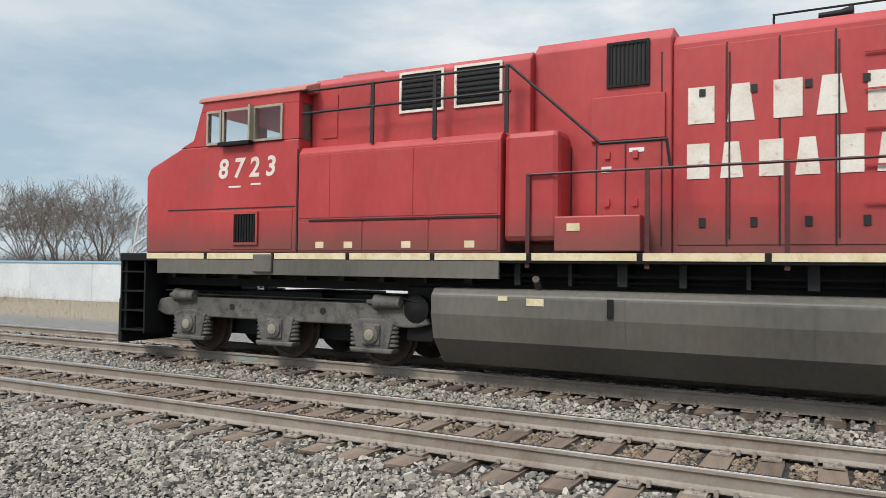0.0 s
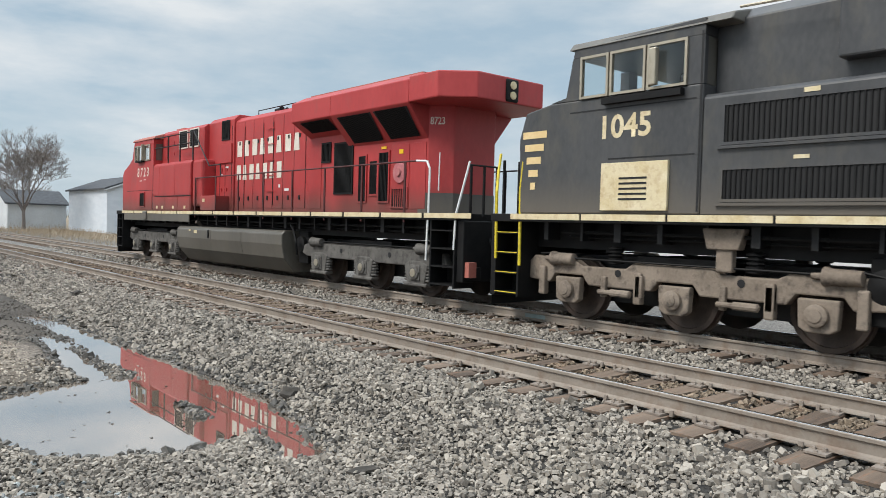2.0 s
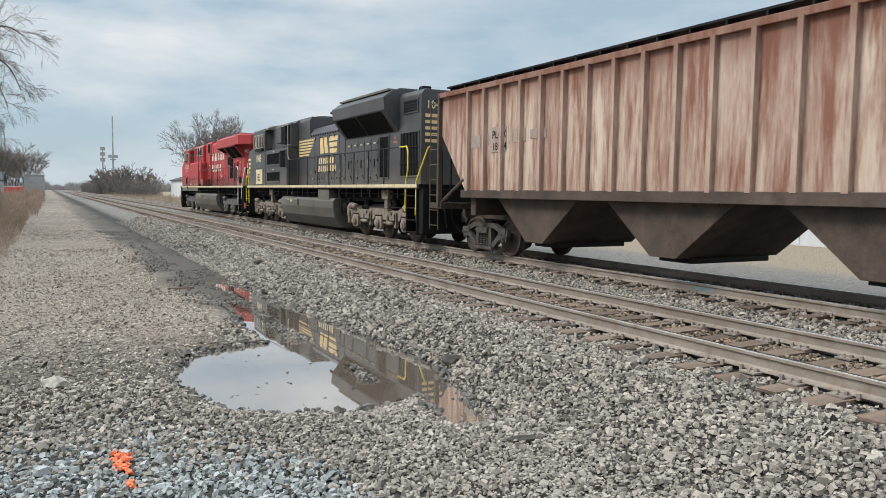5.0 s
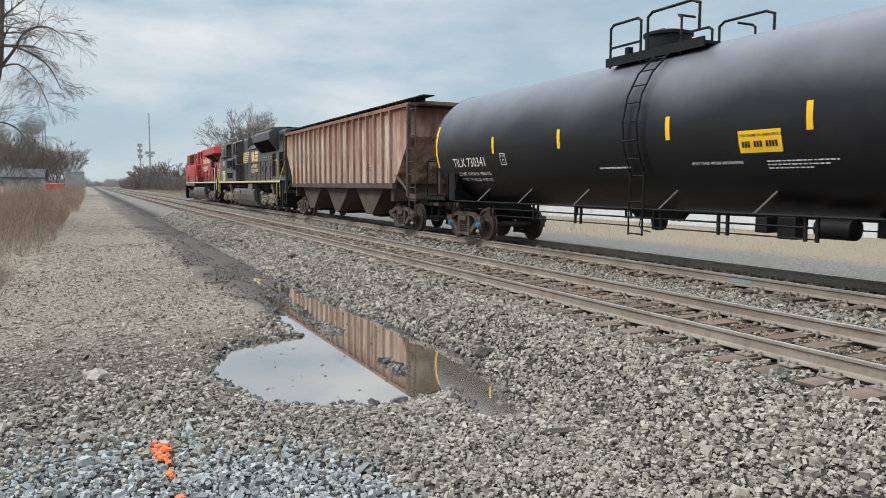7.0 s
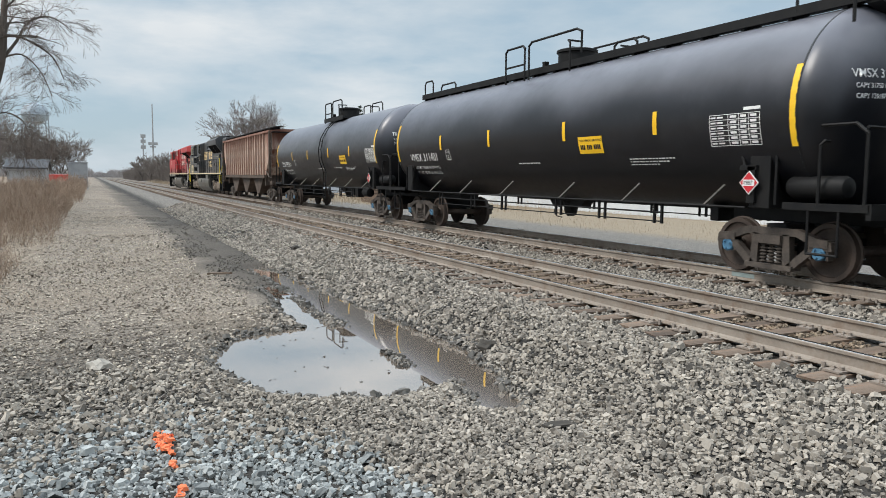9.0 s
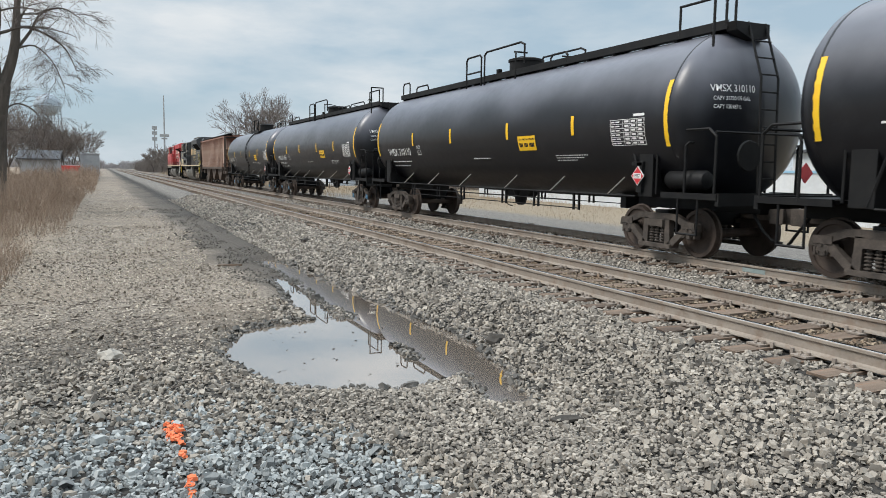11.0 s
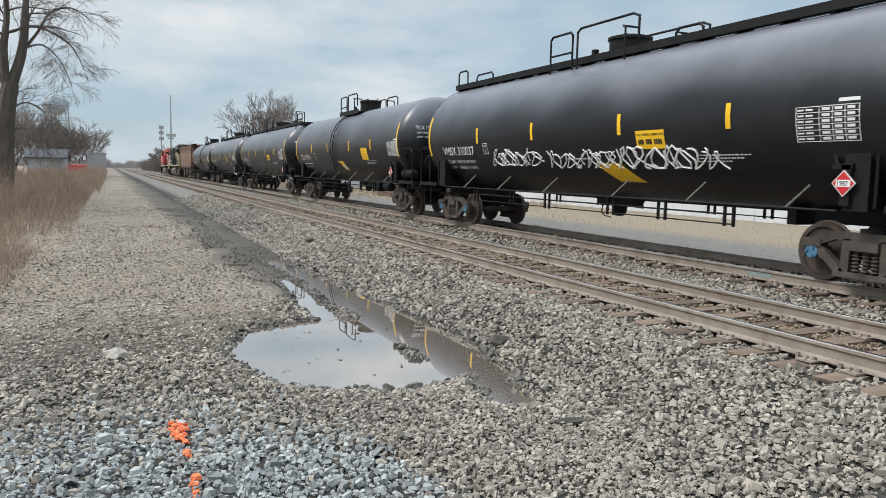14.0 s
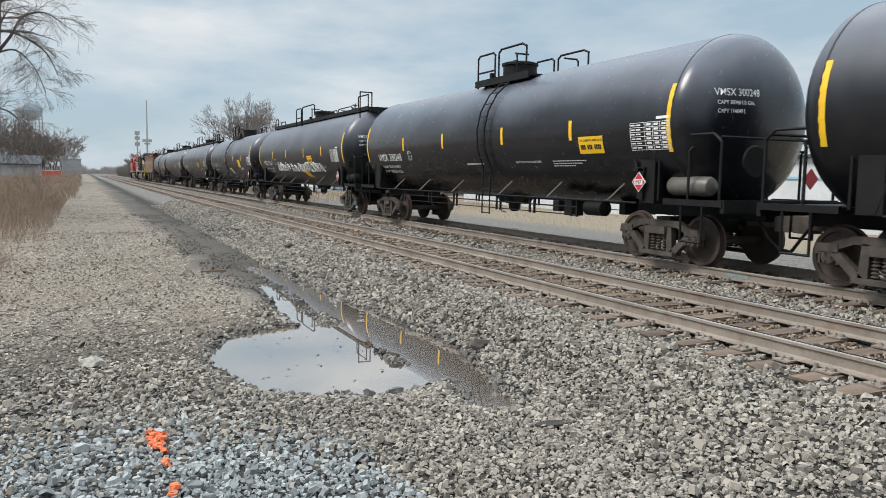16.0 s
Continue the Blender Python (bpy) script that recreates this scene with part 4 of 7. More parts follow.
def loco_truck(own, c, axles, r, style):
    """Six-wheel truck: cast frame with a pedestal and box over each axle, coil springs, brake cylinders and pipes."""
    lo, hi = min(axles) - 1.0, max(axles) + 0.9
    for s in (-1, 1):
        x0, x1 = s * 1.02, s * 1.20
        bm = bmesh.new()
        top, low = (1.02, 0.66) if style == "ge" else (0.98, 0.62)
        prism(bm, [(lo, 0.72), (lo + 0.12, top - 0.05), (lo + 0.5, top), (hi - 0.5, top), (hi - 0.1, top - 0.06), (hi, 0.74), (hi - 0.25, low), (lo + 0.25, low)], x0, x1, "x")
        for a in axles:
            prism(bm, [(a - 0.40, low + 0.05), (a - 0.22, low + 0.12), (a + 0.22, low + 0.12), (a + 0.40, low + 0.05), (a + 0.30, 0.30), (a - 0.30, 0.30)] if style == "ge" else
                  [(a - 0.26, low + 0.1), (a + 0.26, low + 0.1), (a + 0.24, 0.36), (a + 0.14, 0.30), (a - 0.14, 0.30), (a - 0.24, 0.36)], s * 1.06, s * 1.24, "x")
            block(bm, s * 1.18, s * 1.27, a - 0.17, a + 0.17, r - 0.17, r + 0.17)
            if style == "ge":
                prism(bm, [(a - 0.42, 0.32), (a + 0.42, 0.32), (a + 0.38, 0.24), (a - 0.38, 0.24)], s * 1.04, s * 1.26, "x")
        cast = TRUCK if style == "ge" else BROWN_TRUCK
        if style == "emd":
            # a deep beam that arches over each axle, with hanging brake brackets between
            bm.free()
            bm = bmesh.new()
            up = [(lo, 0.92), (lo + 0.18, 1.04), (axles[0] + 0.35, 1.06), (axles[0] + 0.55, 0.96), (axles[1] - 0.75, 0.96), (axles[1] - 0.6, 1.04), (axles[1] + 0.75, 1.04), (axles[1] + 0.9, 0.94), (axles[2] - 0.3, 0.94), (axles[2] - 0.1, 1.06), (hi - 0.12, 1.08), (hi, 0.98)]
            down = [(hi, 0.66)]
            for a in axles[::-1]:
                down += [(a + 0.42, 0.62), (a + 0.30, 0.78), (a - 0.30, 0.78), (a - 0.42, 0.62)]
            prism(bm, up + down + [(lo, 0.66)], x0, x1, "x")
            for a in axles:
                prism(bm, [(a - 0.27, 0.74), (a + 0.27, 0.74), (a + 0.25, 0.36), (a + 0.15, 0.30), (a - 0.15, 0.30), (a - 0.25, 0.36)], s * 1.08, s * 1.22, "x")
            for a in (axles[0] + 0.62, axles[1] + 0.62, axles[2] + 0.55, axles[0] - 0.55):
                block(bm, s * 1.14, s * 1.27, a - 0.07, a + 0.07, 0.40, 0.90)
        part("truck_frame", bm, cast, own, "dusty cast steel truck frame", bevel=0.025)
        for a in axles:
            box = part("axle_box", lathe(bmesh.new(), [(s * 1.20, 0.15), (s * 1.29, 0.15), (s * 1.31, 0.12), (s * 1.31, 0.03)], 16, "x", (0, a, r)), cast, own, smooth=True)
            part("axle_cover", lathe(bmesh.new(), [(s * 1.305, 0.095), (s * 1.325, 0.09), (s * 1.33, 0.02)], 8, "x", (0, a, r)), ALU if style == "ge" else cast, box)
            for d in ((-0.36, 0.36) if style == "ge" else ()):
                put("coil_spring", shared("loco spring", lambda: coil(0.34, 0.068, 0.09), TRUCK, True), own, (s * 1.14, a + d, 0))
        for a in ((axles[0] + axles[1]) / 2, (axles[1] + axles[2]) / 2):
            part("frame_hole", lathe(bmesh.new(), [(s * 1.19, 0.06), (s * 1.206, 0.06), (s * 1.207, 0.01)], 12, "x", (0, a, 0.86)), GRILLE, own)
            if style == "emd":
                part("damper", lathe(bmesh.new(), [(a - 0.32, 0.03), (a - 0.3, 0.06), (a + 0.05, 0.06), (a + 0.06, 0.04), (a + 0.3, 0.04)], 10, "y", (s * 1.3, 0, 0.55)), cast, own, smooth=True)
                pieces("bracket", [(s * 1.18, s * 1.27, a - 0.5, a - 0.36, 0.5, 0.86), (s * 1.18, s * 1.26, a + 0.2, a + 0.3, 0.46, 0.8)], cast, own, bevel=0.02)
        for a, d in ((axles[0] - 0.25, -1), (axles[2] + 0.15, 1)):
            part("brake_cylinder", lathe(bmesh.new(), [(a - 0.3, 0.05), (a - 0.28, 0.10), (a + 0.10, 0.11), (a + 0.14, 0.13), (a + 0.18, 0.13), (a + 0.20, 0.05), (a + 0.34, 0.04)], 14, "y", (s * 1.22, 0, 1.04)), cast, own, "dusty brake cylinder", smooth=True)
        part("brake_pipe", pipe([(s * 1.22, lo + 0.2, 1.06), (s * 1.22, lo + 0.6, 1.14), (s * 1.22, lo + 1.0, 1.06), (s * 1.22, hi - 1.1, 1.06), (s * 1.22, hi - 0.8, 1.14), (s * 1.22, hi - 0.3, 1.12)], 0.018, 6), SOOT, own)
        if style == "emd":
            for a in (axles[0] + 0.9, axles[2] - 0.9):
                put("coil_spring", shared("upper spring", lambda: coil(1.0, 0.06, 0.13), SOOT, True), own, (s * 1.1, a, 0))
            part("damper_bracket", blocks((s * 1.15, s * 1.3, axles[1] - 0.95, axles[1] - 0.7, 1.0, 1.36)), cast, own, bevel=0.03)
            part("damper_hanger", prism(bmesh.new(), [(axles[1] - 1.14, 1.62), (axles[1] - 0.50, 1.62), (axles[1] - 0.58, 1.32), (axles[1] - 1.06, 1.32)], s * 1.16, s * 1.34, "x"), cast, own, "brown-dusted damper hanger", bevel=0.02)
    # added near-black block that hides the bright ground behind the wheels
    part("truck_beam", blocks((-0.62, 0.62, lo + 0.3, hi - 0.3, 0.34, 1.12)), GRILLE, own)
    part("bolster", blocks((-1.0, 1.0, axles[1] - 0.8, axles[1] + 0.8, 0.7, 1.15)), SOOT, own)
    for a in axles:
        wheelset(own, a, r, TRUCK)
        part("traction_motor", lathe(bmesh.new(), [(-0.6, 0.3), (0.6, 0.3)], 12, "x", (0, a + 0.45, 0.55)), SOOT, own)


def underside(own, half, tank, tanklabel):
    """Frame, deck edge and fuel tank."""
    part("underframe", blocks((-1.0, 1.0, -half + 0.4, half - 0.4, 1.22, 1.68)), SOOT, own)
    part("deck", blocks((-1.54, 1.54, -half, half, 1.66, 1.80)), SOOT, own, bevel=0.01)
    a, b = tank
    sec = [(-1.1, 0.17), (-1.44, 0.56), (-1.52, 0.92), (-1.52, 1.20), (-1.42, 1.30), (1.42, 1.30), (1.52, 1.20), (1.52, 0.92), (1.44, 0.56), (1.1, 0.17)]
    t = part("fuel_tank", prism(bmesh.new(), sec, a, b), FUEL, own, tanklabel, bevel=0.03)
    part("sight_glass", blocks((-1.545, -1.515, b - 2.7, b - 2.62, 0.95, 1.2)), SOOT, t)
    pieces("tank_notice", [(-1.53, -1.518, b - 1.75, b - 1.5, 1.08, 1.18), (-1.53, -1.518, b - 1.22, b - 1.08, 1.14, 1.2)], CREAM, t)
    for k in (0.33, 0.62):
        part("weld_seam", prism(bmesh.new(), [(-1.446, 0.56), (-1.526, 0.92), (-1.526, 1.20), (-1.516, 1.20), (-1.516, 0.92), (-1.436, 0.56)], a + (b - a) * k, a + (b - a) * k + 0.02), FUEL, t)
    part("fuel_filler", pipe([(-1.3, b - 1.6, 1.3), (-1.4, b - 1.6, 1.42), (-1.48, b - 1.62, 1.44)], 0.05, 8), RUSTY, t)
    for k in range(26):
        put("deck_bracket", shared("deck bracket %d" % (k % 3), lambda: blocks((-1.3, -1.0, 0, 0.05 + 0.04 * (k % 3), 1.36, 1.66)), GRILLE), own, (0, -half + 1.2 + k * (2 * half - 2.4) / 25, 0))
    bm = pipe([(-1.25, -half + 1, 1.5), (-1.25, half - 1.5, 1.5)], 0.03, 6)
    pipe([(-1.15, -half + 1, 1.4), (-1.15, half - 1.5, 1.42)], 0.022, 6, bm)
    part("cable_run", bm, SOOT, own)
    for e in (a - 0.62, b + 0.22):
        part("reservoir", lathe(bmesh.new(), [(-1.25, 0.05), (-1.2, 0.22), (1.2, 0.22), (1.25, 0.05)], 14, "x", (0, e + 0.2, 0.95)), SOOT, own, smooth=True)
        part("equipment_case", blocks((-1.1, 1.1, e - 0.05, e + 0.42, 0.45, 1.3)), SOOT, own, bevel=0.02)
    part("hanging_hose", pipe([(-1.3, a - 0.1, 1.45), (-1.35, a - 0.35, 1.3), (-1.36, a - 0.5, 1.0), (-1.3, a - 0.45, 0.7)], 0.03, 8), SOOT, own)


def side_rails(own, x, y0, y1, top, step, mat):
    part("handrail", pipe([(x, y0, top), (x, y1, top)], 0.02, 6), mat, own, "long thin walkway handrail", smooth=True)
    y = y0
    while y > y1:
        part("rail_post", blocks((x - 0.012, x + 0.012, y - 0.03, y + 0.03, 1.6, top + 0.02)), mat, own)
        y -= step


def steps(own, y0, y1, x=-1.5, edge=None, d=1):
    """Step well at a corner: two cheeks and four treads."""
    for s in (-1, 1):
        bm = blocks((min(s * 1.05, s * 1.5), max(s * 1.05, s * 1.5), y0, y0 + 0.04, 0.32, 1.7), (min(s * 1.05, s * 1.5), max(s * 1.05, s * 1.5), y1 - 0.04, y1, 0.32, 1.7),
                    (min(s * 1.0, s * 1.05), max(s * 1.0, s * 1.05), y0, y1, 0.32, 1.7))
        part("step_well", bm, SOOT, own)
        for k in range(4):
            z = 0.36 + k * 0.36
            t = part("step", blocks((min(s * 1.06, s * 1.5), max(s * 1.06, s * 1.5), y0 + 0.04, y1 - 0.04, z, z + 0.03)), SOOT, own)
            if edge:
                part("step_edge", blocks((min(s * 1.48, s * 1.51), max(s * 1.48, s * 1.51), y0 + 0.04, y1 - 0.04, z + 0.020, z + 0.034)), edge, t)


def on_side(y, z, x):
    return lambda u, v: (x, y - u, z + v)


def letter_bars(own, y0, y1, z0, z1, n, x, mat, slant=0.0, label="lettering blocks in faded paint"):
    """A word as plain leaning blocks, one for each letter."""
    w = (y0 - y1) / n
    for i in range(n):
        a, b = (0.10, 0.74) if i % 2 else (0.16, 0.80)
        tip = 0.12 * w if i % 2 else 0.0
        p = [(y0 - (i + a) * w, z0), (y0 - (i + b) * w, z0), (y0 - (i + b) * w + tip - slant, z1), (y0 - (i + a) * w - tip - slant, z1)]
        bm = bmesh.new()
        bm.faces.new([bm.verts.new((x, y, z)) for y, z in p])
        part("lettering", bm, mat, own, label)


def cab_shell(own, low, high, post, back, band, half, mat, label):
    """A hollow cab: body below the sill, header above it, corner posts, back wall and windscreen pillar, so that one sees through."""
    cab = part("cab", prism(bmesh.new(), low, -half, half, "x"), mat, own, label, bevel=0.03)
    part("header", prism(bmesh.new(), high, -half, half, "x"), mat, cab, bevel=0.01)
    z0, z1 = band
    for s in (-1, 1):
        part("corner_post", prism(bmesh.new(), post, s * half, s * (half - 0.09), "x"), mat, cab)
        part("rear_post", blocks((min(s * half, s * (half - 0.09)), max(s * half, s * (half - 0.09)), back[0], back[1], z0, z1)), mat, cab)
    part("back_wall", blocks((-half + 0.1, half - 0.1, back[0] + 0.02, back[0] + 0.07, z0, z1)), FUEL, cab)
    part("windscreen_pillar", blocks((-0.12, 0.12, post[2][0] - 0.1, post[2][0] + 0.08, z0, z1)), mat, cab)
    seat = part("seat_back", blocks((-0.95, -0.5, back[1] + 0.35, back[1] + 0.5, z0 - 0.1, z0 + 0.32)), SOOT, cab, "dark seat back inside the cab", bevel=0.05)
    return seat


def framed_pane(own, x, a, b, z0, z1):
    """A metal window frame with its clear pane, in a side wall at x."""
    o = math.copysign(0.035, x)
    lo, hi = sorted((x + o, x - o))
    w = part("window", blocks((lo, hi, a, a + 0.04, z0, z1), (lo, hi, b - 0.04, b, z0, z1), (lo, hi, a + 0.04, b - 0.04, z0, z0 + 0.04), (lo, hi, a + 0.04, b - 0.04, z1 - 0.04, z1)), ALU, own, "metal-framed cab window")
    p = part("pane", blocks((x - 0.004, x + 0.004, a + 0.04, b - 0.04, z0 + 0.04, z1 - 0.04)), GLASS, w, "clear glass pane")
    p.visible_shadow = False


def red_locomotive(y):
    own = car("diesel_locomotive", "faded red diesel locomotive with cream lettering and wide cab", "locomotive", y, "locomotives of the train")
    underside(own, 10.6, (-3.55, 3.95), "long dusty grey-brown fuel tank")
    loco_truck(own, 7.1, (5.15, 7.1, 9.1), 0.53, "ge")
    loco_truck(own, -7.0, (-9.0, -7.0, -5.0), 0.53, "ge")
    # cab and nose
    cab_shell(own, [(9.95, 1.80), (9.98, 3.20), (9.88, 3.36), (9.09, 3.68), (6.45, 3.68), (6.45, 1.80)], [(8.642, 4.28), (8.58, 4.47), (6.45, 4.52), (6.45, 4.28)],
              [(9.09, 3.68), (8.80, 3.80), (8.642, 4.28), (8.47, 4.28), (8.47, 3.68)], (6.45, 6.77), (3.68, 4.28), 1.50, RED, "red wide-nosed cab")
    part("cab_roof", prism(bmesh.new(), [(-1.54, 4.45), (-1.50, 4.53), (-1.15, 4.66), (1.15, 4.66), (1.50, 4.53), (1.54, 4.45)], 6.30, 8.68), RED_ROOF, own, "sun-faded cab roof", bevel=0.02)
    for x in (-1.5, 1.5):
        for a, b in ((8.13, 8.47), (7.43, 8.10), (6.77, 7.40)):
            framed_pane(own, x, a, b, 3.68, 4.28)
    part("wind_deflector", blocks((-1.62, -1.5, 7.40, 7.44, 3.7, 4.3)), ALU, own)
    part("armrest", blocks((-1.62, -1.5, 7.42, 8.12, 3.64, 3.70)), SOOT, own)
    vent("vent", own, 7.30, 7.78, 1.98, 2.46, -1.516, RED, 8)
    side_plate("door", own, 6.55, 8.35, 1.86, 2.52, -1.5, RED, "red access door", 0.012)
    part("cab_number", letters("8 7 2 3", 0.46, lambda u, v: (-1.506, 8.20 - u * 0.985 - v * 0.12, 3.10 + v), 0.026), FADED, own, "cream painted road number")
    for u0, u1, v0, v1 in ((0, 0.28, 0, 0.03), (0.5, 0.72, 0.03, 0.06)):
        part("small_print", bars([(u0, u1, v0, v1)], on_side(7.95, 2.92, -1.506)), FADED, own)
    pieces("seam", [(-1.506, -1.5, 6.44, 6.47, 1.85, 3.5), (-1.506, -1.5, 6.5, 9.4, 2.555, 2.575)], GRILLE, own)
    part("nose_rail", pipe([(-1.1, 9.9, 3.42), (-1.1, 9.5, 3.75), (-1.1, 9.15, 3.8), (-1.1, 9.0, 3.72)], 0.02, 6), SOOT, own)
    for x in (-1.3, 1.3):
        part("grab_rail", pipe([(x, 10.55, 1.8), (x, 10.4, 2.5), (x, 10.1, 2.8), (x, 10.0, 2.8)], 0.022, 6), WHITE, own, "white handrail")
        part("grab_rail", pipe([(x, 10.75, 0.9), (x, 10.6, 1.9), (x, 10.2, 2.1)], 0.022, 6), WHITE, own, "white handrail")
    part("snow_plough", prism(bmesh.new(), [(-1.45, 10.72), (0, 11.05), (1.45, 10.72), (1.45, 10.62), (-1.45, 10.62)], 0.12, 0.95, "z"), SOOT, own, "black pilot plough", bevel=0.02)
    part("pilot", blocks((-1.45, 1.45, 10.5, 10.66, 0.35, 1.7)), SOOT, own)
    steps(own, 9.95, 10.62, edge=None)
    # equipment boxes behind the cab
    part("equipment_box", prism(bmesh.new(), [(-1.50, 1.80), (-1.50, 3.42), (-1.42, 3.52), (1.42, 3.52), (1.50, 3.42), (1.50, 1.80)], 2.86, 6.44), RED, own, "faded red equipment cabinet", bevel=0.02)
    for a, b in ((2.9, 4.25), (4.28, 5.78), (5.81, 6.42)):
        side_plate("panel", own, a, b, 2.36, 3.38, -1.5, RED, deep=0.008)
    for a, b in ((2.9, 3.98), (4.01, 5.15), (5.18, 6.42)):
        side_plate("lower_panel", own, a, b, 1.84, 2.30, -1.5, RED, deep=0.012)
    part("ledge", blocks((-1.53, -1.49, 2.86, 6.2, 2.31, 2.335)), GRILLE, own)
    for a in (3.25, 4.3, 5.35, 5.9):
        pieces("sticker", [(-1.518, -1.512, a, a + 0.16, 1.88, 1.98)], CREAM, own)
    part("upper_hood", prism(bmesh.new(), [(-1.18, 3.5), (-1.18, 4.6), (-1.05, 4.72), (1.05, 4.72), (1.18, 4.6), (1.18, 3.5)], 2.55, 6.44), RED, own, bevel=0.02)
    for a in (3.02, 3.98):
        vent("vent", own, a, a + 0.70, 4.02, 4.58, -1.18, FADED, 7, False)
    pieces("latch", [(-1.20, -1.18, 5.2, 5.3, 4.2, 4.3), (-1.20, -1.18, 5.2, 5.3, 3.8, 3.9), (-1.20, -1.18, 5.9, 6.2, 3.7, 4.4)], RED, own)
    pieces("roof_vent", [(-0.8, 0.8, 5.3, 6.1, 4.7, 4.84), (-0.7, 0.7, 3.0, 4.4, 4.7, 4.8)], RED_ROOF, own, bevel=0.02)
    # the handrail on top of the box
    for z in (4.08, 4.44):
        part("handrail", pipe([(-1.46, 6.4, z), (-1.46, 2.75, z)], 0.02, 6), GRILLE, own)
    for a in (5.05, 3.95, 2.8):
        part("rail_post", blocks((-1.475, -1.445, a - 0.03, a + 0.03, 3.5, 4.46)), GRILLE, own)
    part("handrail", pipe([(-1.46, 2.75, 4.44), (-1.46, 1.45, 3.25), (-1.46, 0.6, 3.25), (-1.46, 0.55, 2.88)], 0.022, 6), GRILLE, own)
    part("tall_box", blocks((-1.46, -0.9, 2.02, 2.84, 1.95, 3.5)), RED, own, "red upright duct cabinet", bevel=0.09)
    part("sand_box", blocks((-1.48, -1.0, 0.92, 2.08, 1.82, 2.30)), RED, own, "low red box on the walkway", bevel=0.02)
    # brake hood, engine hood
    part("brake_hood", prism(bmesh.new(), [(-1.02, 1.8), (-1.02, 4.70), (-0.85, 4.86), (0.85, 4.86), (1.02, 4.70), (1.02, 1.8)], 0.62, 2.56), RED, own, bevel=0.02)
    vent("vent", own, 0.95, 1.45, 4.12, 4.66, -1.02, SOOT, 9)
    pieces("seam", [(-1.026, -1.018, a, a + 0.02, z0, z1) for a, z0, z1 in ((0.74, 1.9, 4.5), (1.22, 2.3, 3.3), (1.62, 2.3, 3.3), (1.98, 2.3, 3.3))], GRILLE, own)
    pieces("latch", [(-1.05, -1.018, a, a + 0.07, z, z + 0.1) for a in (1.06, 1.44) for z in (2.45, 3.1)], RED, own)
    pieces("notice", [(-1.03, -1.02, 1.42, 1.56, 2.92, 3.0), (-1.03, -1.02, 0.98, 1.18, 3.18, 3.24)], WHITE, own)
    part("box_notice", blocks((-1.488, -1.478, 1.72, 1.9, 2.1, 2.2)), CREAM, own)
    side_plate("panel", own, 0.7, 1.7, 3.35, 3.95, -1.02, RED, deep=0.05)
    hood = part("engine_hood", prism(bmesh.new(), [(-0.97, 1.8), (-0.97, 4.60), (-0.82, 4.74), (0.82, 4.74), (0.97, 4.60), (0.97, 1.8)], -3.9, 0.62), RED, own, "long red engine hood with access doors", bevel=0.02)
    door_y = [0.55 - 0.62 * k for k in range(8)]
    for k, a in enumerate(door_y[:-1]):
        d = side_plate("door", own, a - 0.595, a, 1.92, 4.52, -0.97, RED, deep=0.012)
        pieces("door_handle", [(-1.0, -0.982, a - 0.35, a - 0.27, 2.15, 2.27), (-1.0, -0.982, a - 0.35, a - 0.27, 3.85, 3.95)], GRILLE, d)
        part("seam", blocks((-0.974, -0.968, a - 0.62, a - 0.60, 1.9, 4.54)), GRILLE, own)
        if k in (1, 3, 4):
            part("hinge_rod", blocks((-1.0, -0.982, a - 0.03, a - 0.01, 2.0, 4.4)), GRILLE, d)
    pieces("grab_iron", [*[(-1.03, -1.01, -2.05, -1.6, 2.4 + 0.45 * k, 2.42 + 0.45 * k) for k in range(5)]], RED, own)
    part("exhaust", blocks((-0.45, 0.45, -2.6, -1.9, 4.72, 4.84)), SOOT, own, bevel=0.03)
    part("horn", lathe(lathe(bmesh.new(), [(-1.5, 0.09), (-1.35, 0.05), (-1.1, 0.04)], 10, "y", (-0.5, 0, 4.86)), [(-1.45, 0.08), (-1.3, 0.05), (-1.1, 0.04)], 10, "y", (-0.3, 0, 4.86)), SOOT, own, smooth=True)
    part("roof_rail", pipe([(-0.8, -0.6, 4.7), (-0.8, -0.6, 4.86), (-0.8, -2.9, 4.86), (-0.8, -2.9, 4.7)], 0.015, 5), SOOT, own)
    letter_bars(own, 0.50, -3.60, 3.50, 3.98, 8, -0.992, FADED)
    letter_bars(own, 0.50, -2.55, 2.78, 3.24, 7, -0.992, FADED)
    pieces("sticker", [(-0.99, -0.984, -2.9, -2.65, 2.4, 2.47), (-0.99, -0.984, -2.4, -2.3, 2.5, 2.6)], WHITE, own)
    # radiator section with its flared wings
    part("radiator_body", prism(bmesh.new(), [(-0.98, -3.9), (-0.98, -9.0), (-0.60, -9.42), (0.60, -9.42), (0.98, -9.0), (0.98, -3.9)], 1.8, 4.3, "z"), RED, own, "red radiator section of the hood", bevel=0.02)
    part("radiator_wing", prism(bmesh.new(), [(-0.98, 3.42), (-1.55, 4.12), (-1.55, 4.60), (-1.15, 4.80), (1.15, 4.80), (1.55, 4.60), (1.55, 4.12), (0.98, 3.42)], -5.9, -9.0), RED, own, "red overhanging radiator housing", bevel=0.02)
    part("radiator_front", prism(bmesh.new(), [(-0.98, 3.75), (-1.55, 4.12), (-1.55, 4.60), (-1.15, 4.80), (1.15, 4.80), (1.55, 4.60), (1.55, 4.12), (0.98, 3.75)], -4.0, -5.9), RED, own, bevel=0.02)
